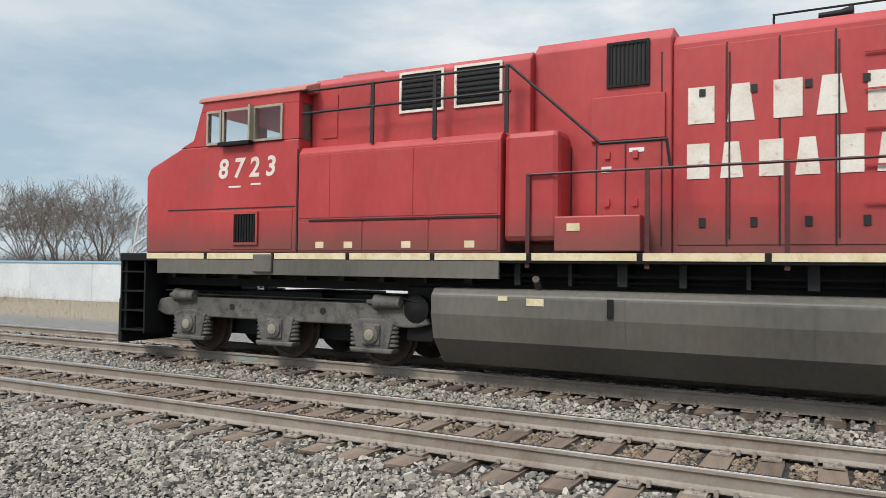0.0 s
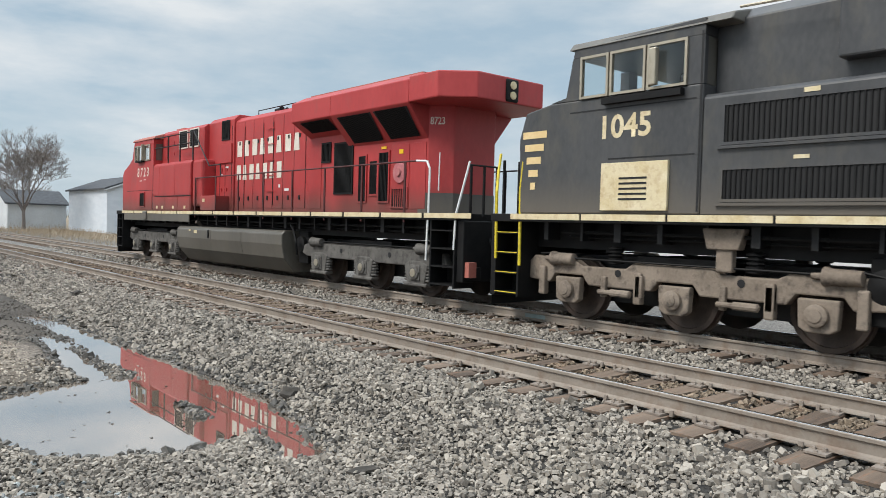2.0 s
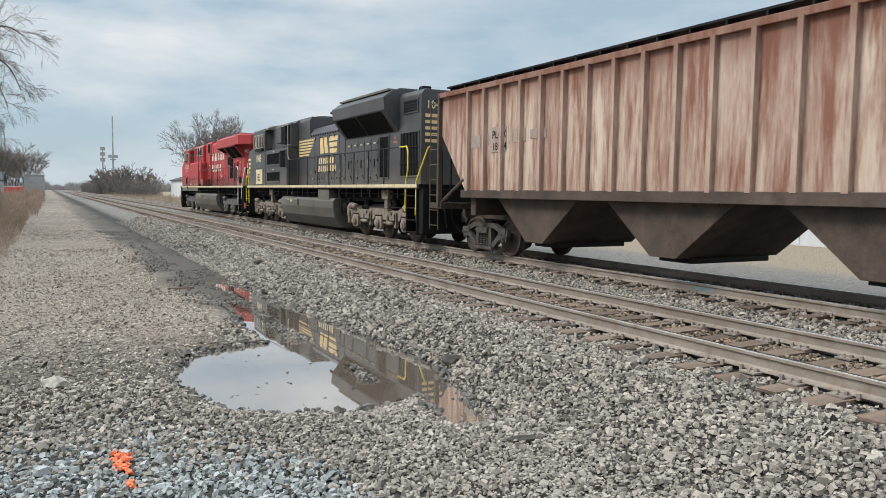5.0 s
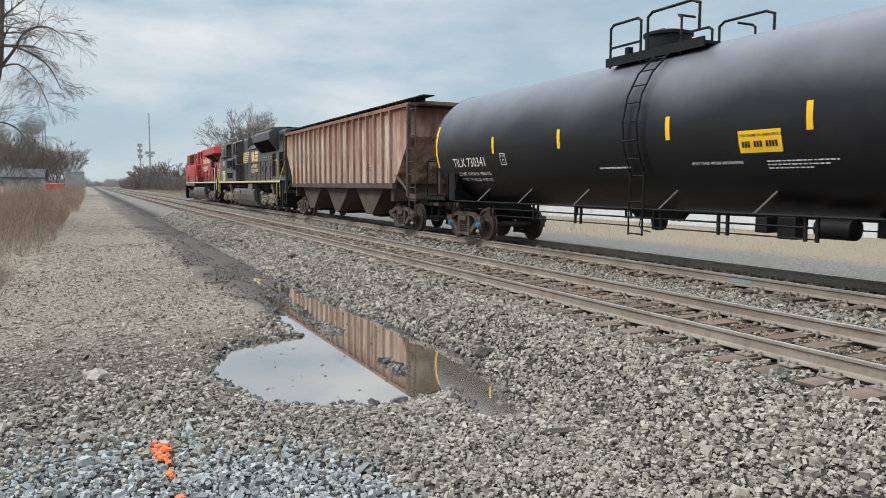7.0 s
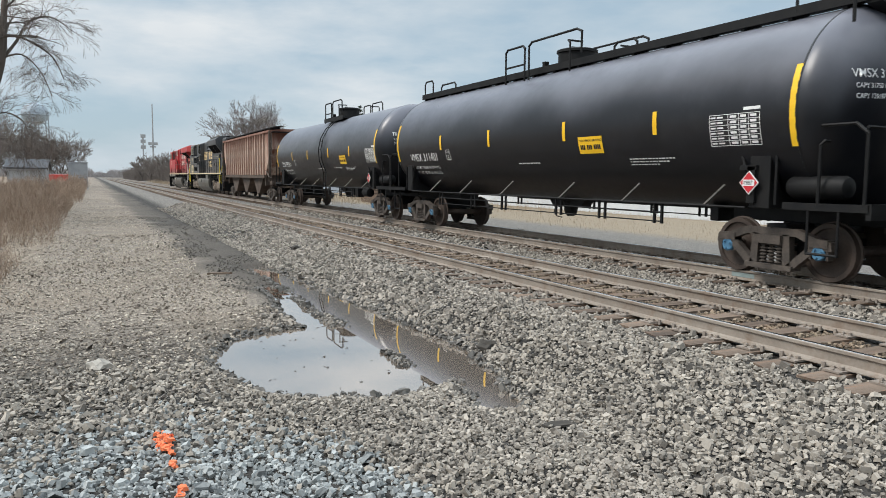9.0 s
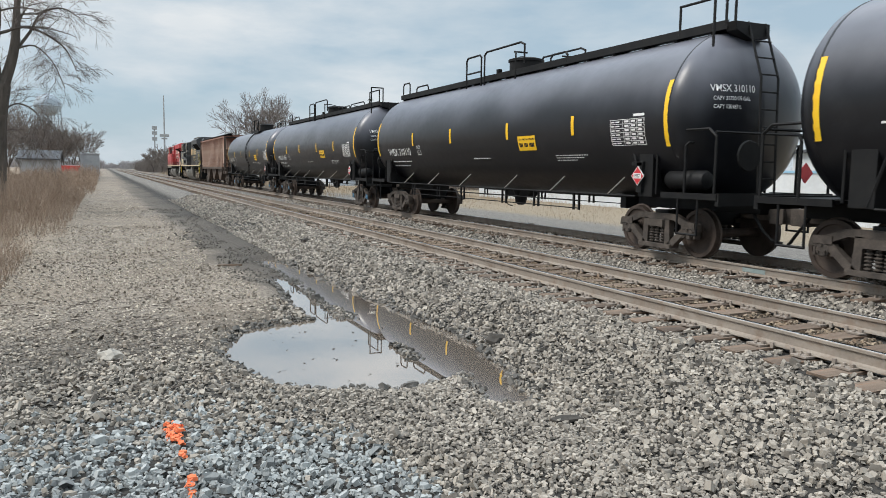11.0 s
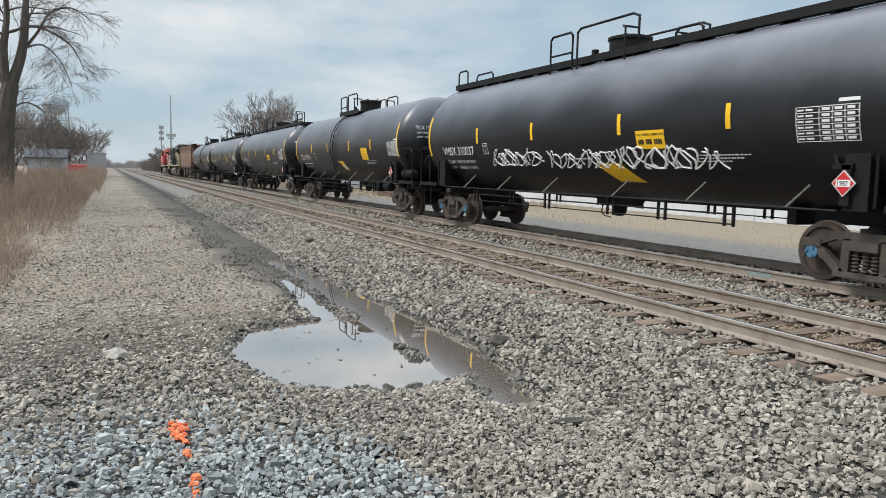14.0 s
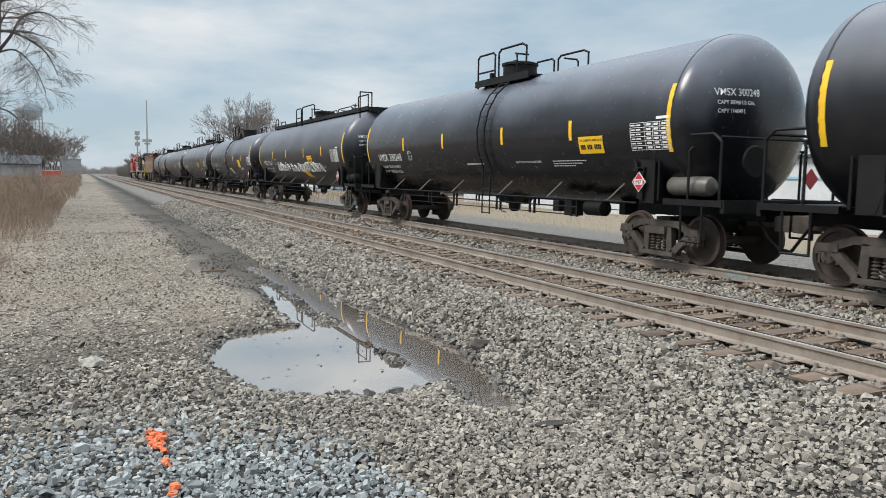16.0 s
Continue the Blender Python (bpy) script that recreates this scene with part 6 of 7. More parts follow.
def covered_hopper(y):
    own = car("covered_hopper", "rust-streaked cream covered hopper car with ribbed sides", "hopper car", y)
    # sides: sheet with a sloping end line below
    side = [(8.3, 4.22), (8.3, 3.15), (6.95, 1.62), (-6.95, 1.62), (-8.3, 3.15), (-8.3, 4.22)]
    part("body", prism(bmesh.new(), side, -1.46, 1.46, "x"), HOPPER, own, "rust-streaked cream hopper body", bevel=0.015)
    part("top_chord", blocks((-1.55, -1.42, -8.35, 8.35, 4.12, 4.25), (1.42, 1.55, -8.35, 8.35, 4.12, 4.25)), HOPPER, own, bevel=0.01)
    part("side_sill", blocks((-1.56, -1.40, -7.0, 7.0, 1.44, 1.64), (1.40, 1.56, -7.0, 7.0, 1.44, 1.64)), HOPPER_DARK, own, bevel=0.01)
    rib = lambda s: prism(bmesh.new(), [(s * 1.45, -0.06), (s * 1.57, -0.05), (s * 1.57, 0.05), (s * 1.45, 0.06)], 1.62, 4.14, "z")
    for s in (-1, 1):
        me = shared("hopper rib %d" % s, lambda: rib(s), HOPPER)
        for k in range(18):
            put("rib", me, own, (0, 6.72 - k * 0.79, 0))
    for k, wide, z0, z1 in ((5.0, 0.66, 2.55, 3.15), (-5.6, 0.36, 1.95, 2.3), (-4.75, 0.36, 1.95, 2.3), (5.78, 0.3, 2.75, 3.0), (6.2, 0.46, 2.7, 3.0), (4.2, 0.5, 2.75, 3.05), (3.4, 0.62, 2.8, 3.0)):
        part("patch", blocks((-1.474, -1.462, k, k + wide, z0, z1)), surface("pale grey repaint", (0.30, 0.25, 0.215), (0.40, 0.345, 0.30), 0.6, scale=4, fine=30, bump=0.05, stain=(0.25, 0.14, 0.09), amount=0.6), own)
    part("car_number", letters("PLCX", 0.26, on_side(5.62, 2.88, -1.478), 0.015), GRILLE, own, "black stencilled car number")
    part("car_number", letters("18634", 0.26, on_side(5.62, 2.60, -1.478), 0.015), GRILLE, own, "black stencilled car number")
    part("weight_line", bars(text_rows(0, 0, (0.3, 0.28, 0.3), 0.03, 0.06), on_side(-4.42, 2.2, -1.478)), GRILLE, own)
    # end posts, slopes and ladders
    for d in (-1, 1):
        for x in (-1.5, 1.5):
            part("corner_post", blocks((x - 0.06, x + 0.06, d * 8.3 - 0.05, d * 8.3 + 0.05, 1.2, 4.2)), HOPPER_DARK, own)
            part("end_brace", pipe([(x * 0.96, d * 8.25, 1.3), (x * 0.96, d * 7.05, 1.9)], 0.05, 6), HOPPER_DARK, own)
            lad = pipe([(x, d * 8.36, 0.55), (x, d * 8.36, 4.2)], 0.02, 5)
            pipe([(x, d * 8.86, 0.55), (x, d * 8.86, 4.05)], 0.02, 5, lad)
            for k in range(9):
                rod(lad, (x, d * 8.36, 0.65 + 0.42 * k), (x, d * 8.86, 0.65 + 0.42 * k), 0.016, 5)
            part("ladder", lad, HOPPER_DARK, own, "rusty steel corner ladder")
        part("end_sill", blocks((-1.5, 1.5, min(d * 8.2, d * 8.9), max(d * 8.2, d * 8.9), 1.12, 1.28), (-0.35, 0.35, min(d * 5.5, d * 9), max(d * 5.5, d * 9), 0.86, 1.2)), HOPPER_DARK, own, bevel=0.01)
        part("end_deck", blocks((-1.4, 1.4, min(d * 8.3, d * 8.9), max(d * 8.3, d * 8.9), 4.1, 4.15)), SOOT, own)
        part("bolster_plate", blocks((-1.4, 1.4, d * 6.6 - 0.12, d * 6.6 + 0.12, 1.0, 1.7)), HOPPER_DARK, own)
        bogie(own, d * 6.6, RUSTY)
        coupler(own, d * 9.1, d)
    part("brake_stand", blocks((-0.6, -0.5, -8.8, -8.7, 1.2, 2.9), (-0.9, -0.2, -8.75, -8.7, 2.4, 2.46)), HOPPER_DARK, own)
    # pockets
    for k in (-4.0, 0.0, 4.0):
        part("hopper_pocket", prism(bmesh.new(), [(k - 1.75, 1.6), (k + 1.75, 1.6), (k + 0.32, 0.45), (k - 0.32, 0.45)], -1.32, 1.32, "x"), HOPPER_DARK, own, "rusty discharge hopper", bevel=0.01)
        part("outlet_gate", blocks((-1.0, 1.0, k - 0.4, k + 0.4, 0.36, 0.46)), SOOT, own)
    # roof walk and hatches
    part("roof", prism(bmesh.new(), [(-1.5, 4.22), (-0.8, 4.33), (0.8, 4.33), (1.5, 4.22)], -8.3, 8.3), HOPPER, own)
    walk_bm = blocks((-1.25, -0.85, -8.9, 8.4, 4.42, 4.46), (0.85, 1.25, -8.9, 8.4, 4.42, 4.46))
    for k in range(22):
        for x in (-1.05, 1.05):
            block(walk_bm, x - 0.2, x + 0.2, -8.2 + k * 0.78, -8.16 + k * 0.78, 4.26, 4.43)
    part("roof_walk", walk_bm, SOOT, own, "black steel roof walk")
    for k in range(10):
        part("roof_hatch", blocks((-0.4, 0.4, 6.9 - k * 1.5, 7.9 - k * 1.5, 4.32, 4.44)), HOPPER_DARK, own, bevel=0.02)
    return own


red_locomotive(1.28)
black_locomotive(-21.0)
covered_hopper(-41.2)


# ---- trees, brush and buildings round the line ----
BARK = surface("grey-brown bark", (0.055, 0.046, 0.039), (0.12, 0.102, 0.086), 0.9, scale=3, fine=30, bump=0.4, streak=(2, 2, 0.5))
TWIG = surface("grey-brown twigs", (0.10, 0.082, 0.072), (0.20, 0.168, 0.148), 0.9, scale=2, fine=20, bump=0.0)
GREY_TWIG = surface("soft grey-brown twigs", (0.13, 0.11, 0.10), (0.22, 0.19, 0.175), 0.9, scale=2, fine=20, bump=0.0)
# distance haze is put into this twig colour
HAZE_TWIG = surface("twigs paled by painted haze", (0.24, 0.225, 0.225), (0.34, 0.315, 0.31), 0.95, scale=0.5, fine=8, bump=0.0)
DRY = surface("dry straw stems", (0.24, 0.175, 0.115), (0.44, 0.355, 0.25), 0.9, scale=0.6, fine=8, bump=0.0, island=True)
BRUSH = surface("reddish-brown dry weed stems", (0.16, 0.105, 0.075), (0.40, 0.305, 0.225), 0.9, scale=0.6, fine=8, bump=0.0, island=True)
NEEDLE = surface("dark conifer needles", (0.018, 0.035, 0.018), (0.05, 0.085, 0.04), 0.8, scale=2, fine=10, bump=0.0, island=True)
SIDING = surface("pale blue-white siding", (0.55, 0.60, 0.66), (0.66, 0.70, 0.75), 0.7, scale=0.6, fine=6, bump=0.05, streak=(1, 1, 3))
WHITEWALL = surface("white painted wall", (0.50, 0.52, 0.54), (0.66, 0.68, 0.69), 0.7, scale=0.4, fine=5, bump=0.05, stain=(0.5, 0.5, 0.48), amount=0.3)
ROOF = surface("dark grey shingles", (0.045, 0.048, 0.055), (0.085, 0.09, 0.10), 0.85, scale=2, fine=20, bump=0.2)
BLUE = surface("light blue trim paint", (0.22, 0.42, 0.58), (0.3, 0.5, 0.66), 0.5, scale=1, fine=10, bump=0.02)
STEEL = surface("galvanised grey steel", (0.30, 0.31, 0.32), (0.42, 0.43, 0.44), 0.5, 0.4, scale=1, fine=10, bump=0.05)
PALE = surface("pale water tower paint", (0.30, 0.36, 0.41), (0.38, 0.44, 0.49), 0.5, scale=0.1, fine=1, bump=0.0)
PANE = plain("dark window pane", (0.05, 0.06, 0.07), 0.1)


class Sticks:
    """Gathers tapered sticks and blades, and links them as one mesh."""

    def __init__(self):
        self.v, self.f = [], []

    least = 0.0

    def limb(self, a, b, r0, r1, n=4):
        d = b - a
        r0, r1 = max(r0, self.least), max(r1, self.least)
        if d.length < 1e-5:
            return
        side = d.orthogonal().normalized()
        up = d.cross(side).normalized()
        k = len(self.v)
        for p, r in ((a, r0), (b, r1)):
            for i in range(n):
                q = 2 * math.pi * i / n
                self.v.append(tuple(p + side * (math.cos(q) * r) + up * (math.sin(q) * r)))
        for i in range(n):
            j = (i + 1) % n
            self.f.append((k + i, k + j, k + n + j, k + n + i))

    def blade(self, a, b, w, rnd):
        q = rnd.uniform(0, 6.28)
        s = Vector((math.cos(q) * w, math.sin(q) * w, 0))
        k = len(self.v)
        self.v += [tuple(a - s), tuple(a + s), tuple(b)]
        self.f.append((k, k + 1, k + 2))

    def link(self, name, mat, parent=None):
        me = bpy.data.meshes.new(name)
        me.from_pydata(self.v, [], self.f)
        me.materials.append(mat)
        ob = new(name, me)
        if parent:
            ob.parent = parent
        return ob


def branch(rnd, thick, thin, at, way, length, r, depth, droop, spread):
    """A limb that bends, tapers and forks until it is a twig."""
    steps_ = 4 if depth > 1 else 3
    p, d, rr = at, way, r
    for i in range(steps_):
        d = (d + Vector((rnd.gauss(0, 0.13), rnd.gauss(0, 0.13), rnd.gauss(0.02, 0.10) - droop * (3 - min(depth, 3)) * 0.06))).normalized()
        q = p + d * (length / steps_)
        r2 = rr * 0.86
        (thick if rr > 0.035 else thin).limb(p, q, rr, r2, 6 if rr > 0.12 else (4 if rr > 0.03 else 3))
        if depth > 0 and i > 0:
            for _ in range(rnd.choice((1, 2, 2)) if depth < 3 else 1):
                turn = Vector((rnd.uniform(-1, 1), rnd.uniform(-1, 1), rnd.uniform(-0.25, 0.75))).normalized()
                branch(rnd, thick, thin, q, (d + turn * spread).normalized(), length * rnd.uniform(0.5, 0.72), r2 * rnd.uniform(0.42, 0.62), depth - 1, droop, spread)
        p, rr = q, r2
    if depth > 0:
        branch(rnd, thick, thin, p, d, length * 0.6, rr * 0.85, depth - 1, droop, spread)


def bare_tree(x, y, height, seed, label, trunk_r=0.3, fork=0.28, depth=4, spread=0.85, lean=(0, 0), twig=None, droop=0.4, limbs=5):
    rnd = random.Random(seed)
    z = ground_z(x, y) - 0.1
    own = thing("bare_tree", label, "tree", "bare trees", (x, y, z))
    thick, thin = Sticks(), Sticks()
    thin.least = 0.00016 * math.hypot(x, y)
    p, r = Vector((0, 0, 0)), trunk_r
    top = height * fork
    for i in range(4):
        q = p + Vector((rnd.gauss(lean[0], 0.12) * top * 0.1, rnd.gauss(lean[1], 0.12) * top * 0.1, top / 4))
        thick.limb(p, q, r * (1.25 if i == 0 else 1), r * 0.93, 9)
        p, r = q, r * 0.93
    for k in range(limbs):
        a = 6.28 * (k + rnd.uniform(-0.3, 0.3)) / limbs
        tilt = rnd.uniform(0.3, 0.95)
        way = Vector((math.cos(a) * tilt + lean[0] * 0.3, math.sin(a) * tilt + lean[1] * 0.3, 1)).normalized()
        branch(rnd, thick, thin, p - Vector((0, 0, rnd.uniform(0, top * 0.25))), way, height * rnd.uniform(0.26, 0.36), r * rnd.uniform(0.5, 0.75), depth - 1, droop, spread)
    thick.link("trunk", BARK if twig is None else twig, own)
    thin.link("crown", twig or TWIG, own)
    return own


def forked_tree(x, y):
    """The big tree by the road: a stout trunk that forks low into two stems, long limbs arching over to hang down, and fine twigs."""
    rnd = random.Random(23)
    z = ground_z(x, y) - 0.1
    own = thing("bare_tree", "big bare forked tree with drooping limbs over the weeds", "tree", "bare trees", (x, y, z))
    thick, thin = Sticks(), Sticks()
    thin.least = 0.0045

    def stem(points, r0, r1, sprout, size, droop):
        """A limb through a few bends, thinning evenly, with side branches from a given share of its way."""
        pts = [Vector(p) for p in points]
        fine = []
        for i in range(len(pts) - 1):
            p0, p1, p2, p3 = pts[max(i - 1, 0)], pts[i], pts[i + 1], pts[min(i + 2, len(pts) - 1)]
            for k in range(4):
                t = k / 4
                fine.append(0.5 * (2 * p1 + (p2 - p0) * t + (2 * p0 - 5 * p1 + 4 * p2 - p3) * t * t + (3 * p1 - p0 - 3 * p2 + p3) * t ** 3))
        fine.append(pts[-1])
        n = len(fine) - 1
        for i in range(n):
            ra, rb = r0 + (r1 - r0) * i / n, r0 + (r1 - r0) * (i + 1) / n
            (thick if ra > 0.03 else thin).limb(fine[i], fine[i + 1], ra, rb, 9 if ra > 0.15 else 5)
            if i / n >= sprout:
                for _ in range(2):
                    d = (fine[i + 1] - fine[i]).normalized()
                    turn = Vector((rnd.uniform(-1, 1), rnd.uniform(-1, 1), rnd.uniform(-0.7, 0.7))).normalized()
                    branch(rnd, thick, thin, fine[i + 1], (d * 0.7 + turn * 0.9).normalized(), size * rnd.uniform(0.5, 1.0), max(0.012, rb * 0.38), 2, droop, 0.8)

    stem([(0, 0, 0), (0.12, 0, 2.0), (0.25, 0, 4.1), (0.5, 0, 5.6)], 0.46, 0.33, 2, 1, 0)
    stem([(0.45, 0, 5.3), (0.95, 0, 6.9), (1.15, 0.1, 8.6), (1.3, 0.2, 11.0), (1.2, 0.2, 14.0)], 0.25, 0.05, 0.35, 1.7, 0.8)
    stem([(0.35, 0, 5.2), (0.3, -0.2, 7.0), (0.5, -0.3, 8.6), (0.3, -0.4, 11.5), (0, -0.4, 14.0)], 0.20, 0.05, 0.35, 1.7, 0.8)
    stem([(0.4, 0.1, 5.4), (-0.3, 0.3, 6.6), (-0.9, 0.4, 8.4), (-1.6, 0.4, 11.0)], 0.13, 0.04, 0.3, 1.6, 0.8)
    stem([(-0.5, -0.3, 7.5), (0.5, -0.3, 7.7), (1.4, -0.5, 8.0), (2.2, -0.6, 7.8), (3.0, -0.7, 7.2), (3.4, -0.8, 6.3)], 0.075, 0.02, 0.25, 1.0, 1.2)
    stem([(1.0, 0, 7.0), (1.6, 0.2, 7.9), (2.1, 0.3, 8.8), (2.9, 0.4, 9.1), (3.5, 0.4, 8.8)], 0.08, 0.02, 0.3, 1.1, 1.2)
    stem([(1.0, 0, 7.1), (1.8, -0.2, 7.3), (2.5, -0.3, 6.6), (2.9, -0.4, 5.6)], 0.045, 0.015, 0.2, 0.9, 1.0)
    stem([(0.25, 0, 4.2), (0.9, 0.2, 4.8), (1.6, 0.3, 4.6), (2.0, 0.3, 3.8)], 0.04, 0.015, 0.1, 1.2, 1.6)
    stem([(0.2, 0, 3.4), (0.9, -0.2, 3.7), (1.5, -0.2, 3.1)], 0.03, 0.012, 0.1, 1.2, 1.6)
    thick.link("trunk", BARK, own)
    thin.link("crown", TWIG, own)
    return own


def conifer(x, y, height, seed):
    rnd = random.Random(seed)
    own = thing("conifer", "dark green ragged conifer behind the house", "tree", "conifers", (x, y, ground_z(x, y)))
    s, leaf = Sticks(), Sticks()
    s.limb(Vector((0, 0, -0.1)), Vector((0, 0, height)), 0.2, 0.02, 7)
    z = height * 0.12
    while z < height * 0.98:
        w = (1 - z / height) * height * 0.30 + 0.15
        for k in range(7):
            a = rnd.uniform(0, 6.28)
            d = Vector((math.cos(a), math.sin(a), rnd.uniform(-0.15, 0.2)))
            e = Vector((0, 0, z)) + d * w * rnd.uniform(0.6, 1.05)
            s.limb(Vector((0, 0, z)), e, 0.03, 0.01, 3)
            for _ in range(16):
                t = rnd.uniform(0.25, 1)
                c = Vector((0, 0, z)).lerp(e, t)
                leaf.blade(c, c + Vector((rnd.gauss(0, 0.22), rnd.gauss(0, 0.22), rnd.gauss(-0.08, 0.16))) + d * 0.2, 0.09, rnd)
        z += height * 0.045
    s.link("trunk", BARK, own)
    leaf.link("crown", NEEDLE, own)


def thicket(name, label, spots, seed, mat, stems, height, category="brush"):
    """Brush as one object: upright forked stems over a list of stretches (x0, x1, y0, y1, number, height)."""
    rnd = random.Random(seed)
    s = Sticks()
    for x0, x1, y0, y1, n, h in spots:
        for _ in range(n):
            x, y = rnd.uniform(x0, x1), rnd.uniform(y0, y1)
            k = noise.noise((x * 0.25, y * 0.12, seed)) * 0.5 + 0.75
            a = Vector((x, y, ground_z(x, y) - 0.03))
            hh = h * k * rnd.uniform(0.45, 1.1)
            b = a + Vector((rnd.gauss(0, 0.26) * hh, rnd.gauss(0, 0.26) * hh, hh))
            w = max(0.0035, 0.00017 * y) * rnd.uniform(0.7, 1.4)
            s.blade(a, b, w, rnd)
            for _ in range(stems):
                t = rnd.uniform(0.35, 0.95)
                c = a.lerp(b, t)
                s.blade(c, c + Vector((rnd.gauss(0, 0.22), rnd.gauss(0, 0.22), rnd.uniform(0.05, 0.4))) * hh * 0.7, w * 0.8, rnd)
    return tagged(s.link(name, mat), label, category, kind="stuff")


def window(own, x0, x1, y, z0, z1):
    w = part("window", blocks((x0, x1, y - 0.06, y + 0.02, z0, z1)), WHITEWALL, own)
    part("pane", blocks((x0 + 0.1, (x0 + x1) / 2 - 0.03, y - 0.075, y - 0.05, z0 + 0.1, z1 - 0.1)), PANE, w)
    part("pane", blocks(((x0 + x1) / 2 + 0.03, x1 - 0.1, y - 0.075, y - 0.05, z0 + 0.1, z1 - 0.1)), PANE, w)


def gable(name, label, x0, x1, y0, y1, eave, ridge, wall, category="house", along="y", overhang=0.4):
    """A house with a gable roof; walls, two roof slopes."""
    own = thing(name, label, category, "buildings by the line", ((x0 + x1) / 2, (y0 + y1) / 2, -0.6))
    w, l, e, r = (x1 - x0) / 2, (y1 - y0) / 2, eave + 0.6, ridge + 0.6
    if along == "y":
        part("wall", prism(bmesh.new(), [(-w, 0), (-w, e), (0, r), (w, e), (w, 0)], -l, l), wall, own)
        for s in (-1, 1):
            k = (r - e) / w
            o = overhang
            part("roof", prism(bmesh.new(), [(0, r + 0.02), (0, r + 0.22), (s * (w + o), e - k * o + 0.22), (s * (w + o), e - k * o + 0.02)], -l - o, l + o), ROOF, own, "dark shingled roof slope")
            part("fascia", prism(bmesh.new(), [(0, r - 0.16), (0, r + 0.02), (s * (w + o), e - k * o + 0.02), (s * (w + o), e - k * o - 0.16)], -l - o - 0.06, -l - o), WHITEWALL, own)
    else:
        part("wall", prism(bmesh.new(), [(-l, 0), (-l, e), (0, r), (l, e), (l, 0)], -w, w, "x"), wall, own)
        for s in (-1, 1):
            k = (r - e) / l
            o = overhang
            part("roof", prism(bmesh.new(), [(0, r + 0.02), (0, r + 0.2), (s * (l + o), e - k * o + 0.2), (s * (l + o), e - k * o + 0.02)], -w - o, w + o, "x"), ROOF, own, "dark shingled roof slope")
    return own


def make_surroundings():
    # long white wall by the yard opposite
    wall = thing("yard_wall", "long white low wall with a light blue cap", "wall", at=(30, 35, -0.6))
    for k in range(8):
        y0 = -25 + k * 6.0
        part("wall_panel", blocks((0, 0.25, y0 + 0.01, y0 + 5.99, 0, 2.32)), WHITEWALL, wall)
        part("cap", blocks((-0.06, 0.31, y0, y0 + 6.0, 2.32, 2.44)), BLUE, wall, "light blue cap")
    white = gable("warehouse", "white flat warehouse with a pale blue band", 40, 60, 10, 34, 3.0, 3.4, WHITEWALL, "warehouse", "x")
    part("band", blocks((-10.04, -10.0, -12, 12, 1.9, 2.3)), BLUE, white)
    h = gable("house", "pale blue-white house with a dark shingled roof", 27.6, 36.4, 97, 115, 5.0, 6.7, SIDING)
    window(h, -2.4, -1.0, -9.0, 3.0, 4.7)
    window(h, -2.0, -1.0, -9.0, 0.9, 1.2)
    b = thing("house", "flat-roofed pale blue annex of the house", "house", "buildings by the line", (34.8, 104, -0.6))
    part("wall", blocks((-2.6, 3.0, -6.0, 6, 0, 7.0)), SIDING, b)
    part("roof", blocks((-2.7, 3.1, -6.1, 6.1, 7.0, 7.12)), ROOF, b)
    window(b, 1.2, 2.9, -6.0, 3.3, 3.9)
    part("porch_roof", prism(bmesh.new(), [(-3.0, 6.0), (-2.9, 6.25), (0.0, 4.9), (0.0, 4.7)], -7.5, -6.05), ROOF, b)
    part("porch_post", blocks((-0.3, -0.15, -7.4, -7.25, 0, 4.75)), WHITEWALL, b)
    g = thing("garage", "pale low garage with a sloping roof", "garage", "buildings by the line", (40, 103, -0.6))
    part("wall", prism(bmesh.new(), [(-2.4, 0), (-2.4, 5.2), (3.6, 3.7), (3.6, 0)], -5, 5), SIDING, g)
    part("roof", prism(bmesh.new(), [(-2.4, 5.2), (-2.4, 5.4), (4.0, 3.8), (4.0, 3.6)], -5.3, 5.3), ROOF, g)
    s = gable("shed", "low white shed with a dark roof", 20.5, 28.0, 118, 130, 3.0, 4.9, WHITEWALL, "shed", "x")
    gable("warehouse", "white gabled warehouse beyond the trees", 30, 42, 190, 215, 3.9, 5.8, WHITEWALL, "warehouse", "y")
    gable("shed", "white metal shed near the line", 28, 34, 150, 160, 3.6, 4.2, WHITEWALL, "shed", "x")
    gable("house", "grey weathered house among the weeds", -9.8, -5.4, 112, 122, 2.3, 3.4, STEEL, "house", "x")
    # stack of timber, cars
    st = thing("timber_stack", "stack of weathered timber beams on the verge", "timber stack", at=(23, 60, -0.6))
    rnd = random.Random(4)
    for r in range(4):
        for k in range(5):
            part("beam", blocks((-1.6 + k * 0.62, -1.03 + k * 0.62, -2.2 + rnd.uniform(-0.3, 0.3), 2.2 + rnd.uniform(-0.3, 0.3), r * 0.36, r * 0.36 + 0.33)), TIE, st)
    # relay hut, red van
    hut = thing("relay_hut", "grey steel equipment hut beside the track", "equipment hut", at=(-1.55, 120, -0.55))
    part("body", blocks((-1.25, 1.25, -1.4, 1.4, 0.0, 3.75)), STEEL, hut, bevel=0.03)
    part("roof", blocks((-1.35, 1.35, -1.5, 1.5, 3.75, 3.87)), STEEL, hut)
    part("door", blocks((-0.1, 0.9, -1.44, -1.4, 0.1, 3.4)), STEEL, hut)
    van = thing("parked_van", "small red van parked in the weeds", "van", at=(-5.3, 130, -0.5))
    van.rotation_euler = (0, 0, radians(90))
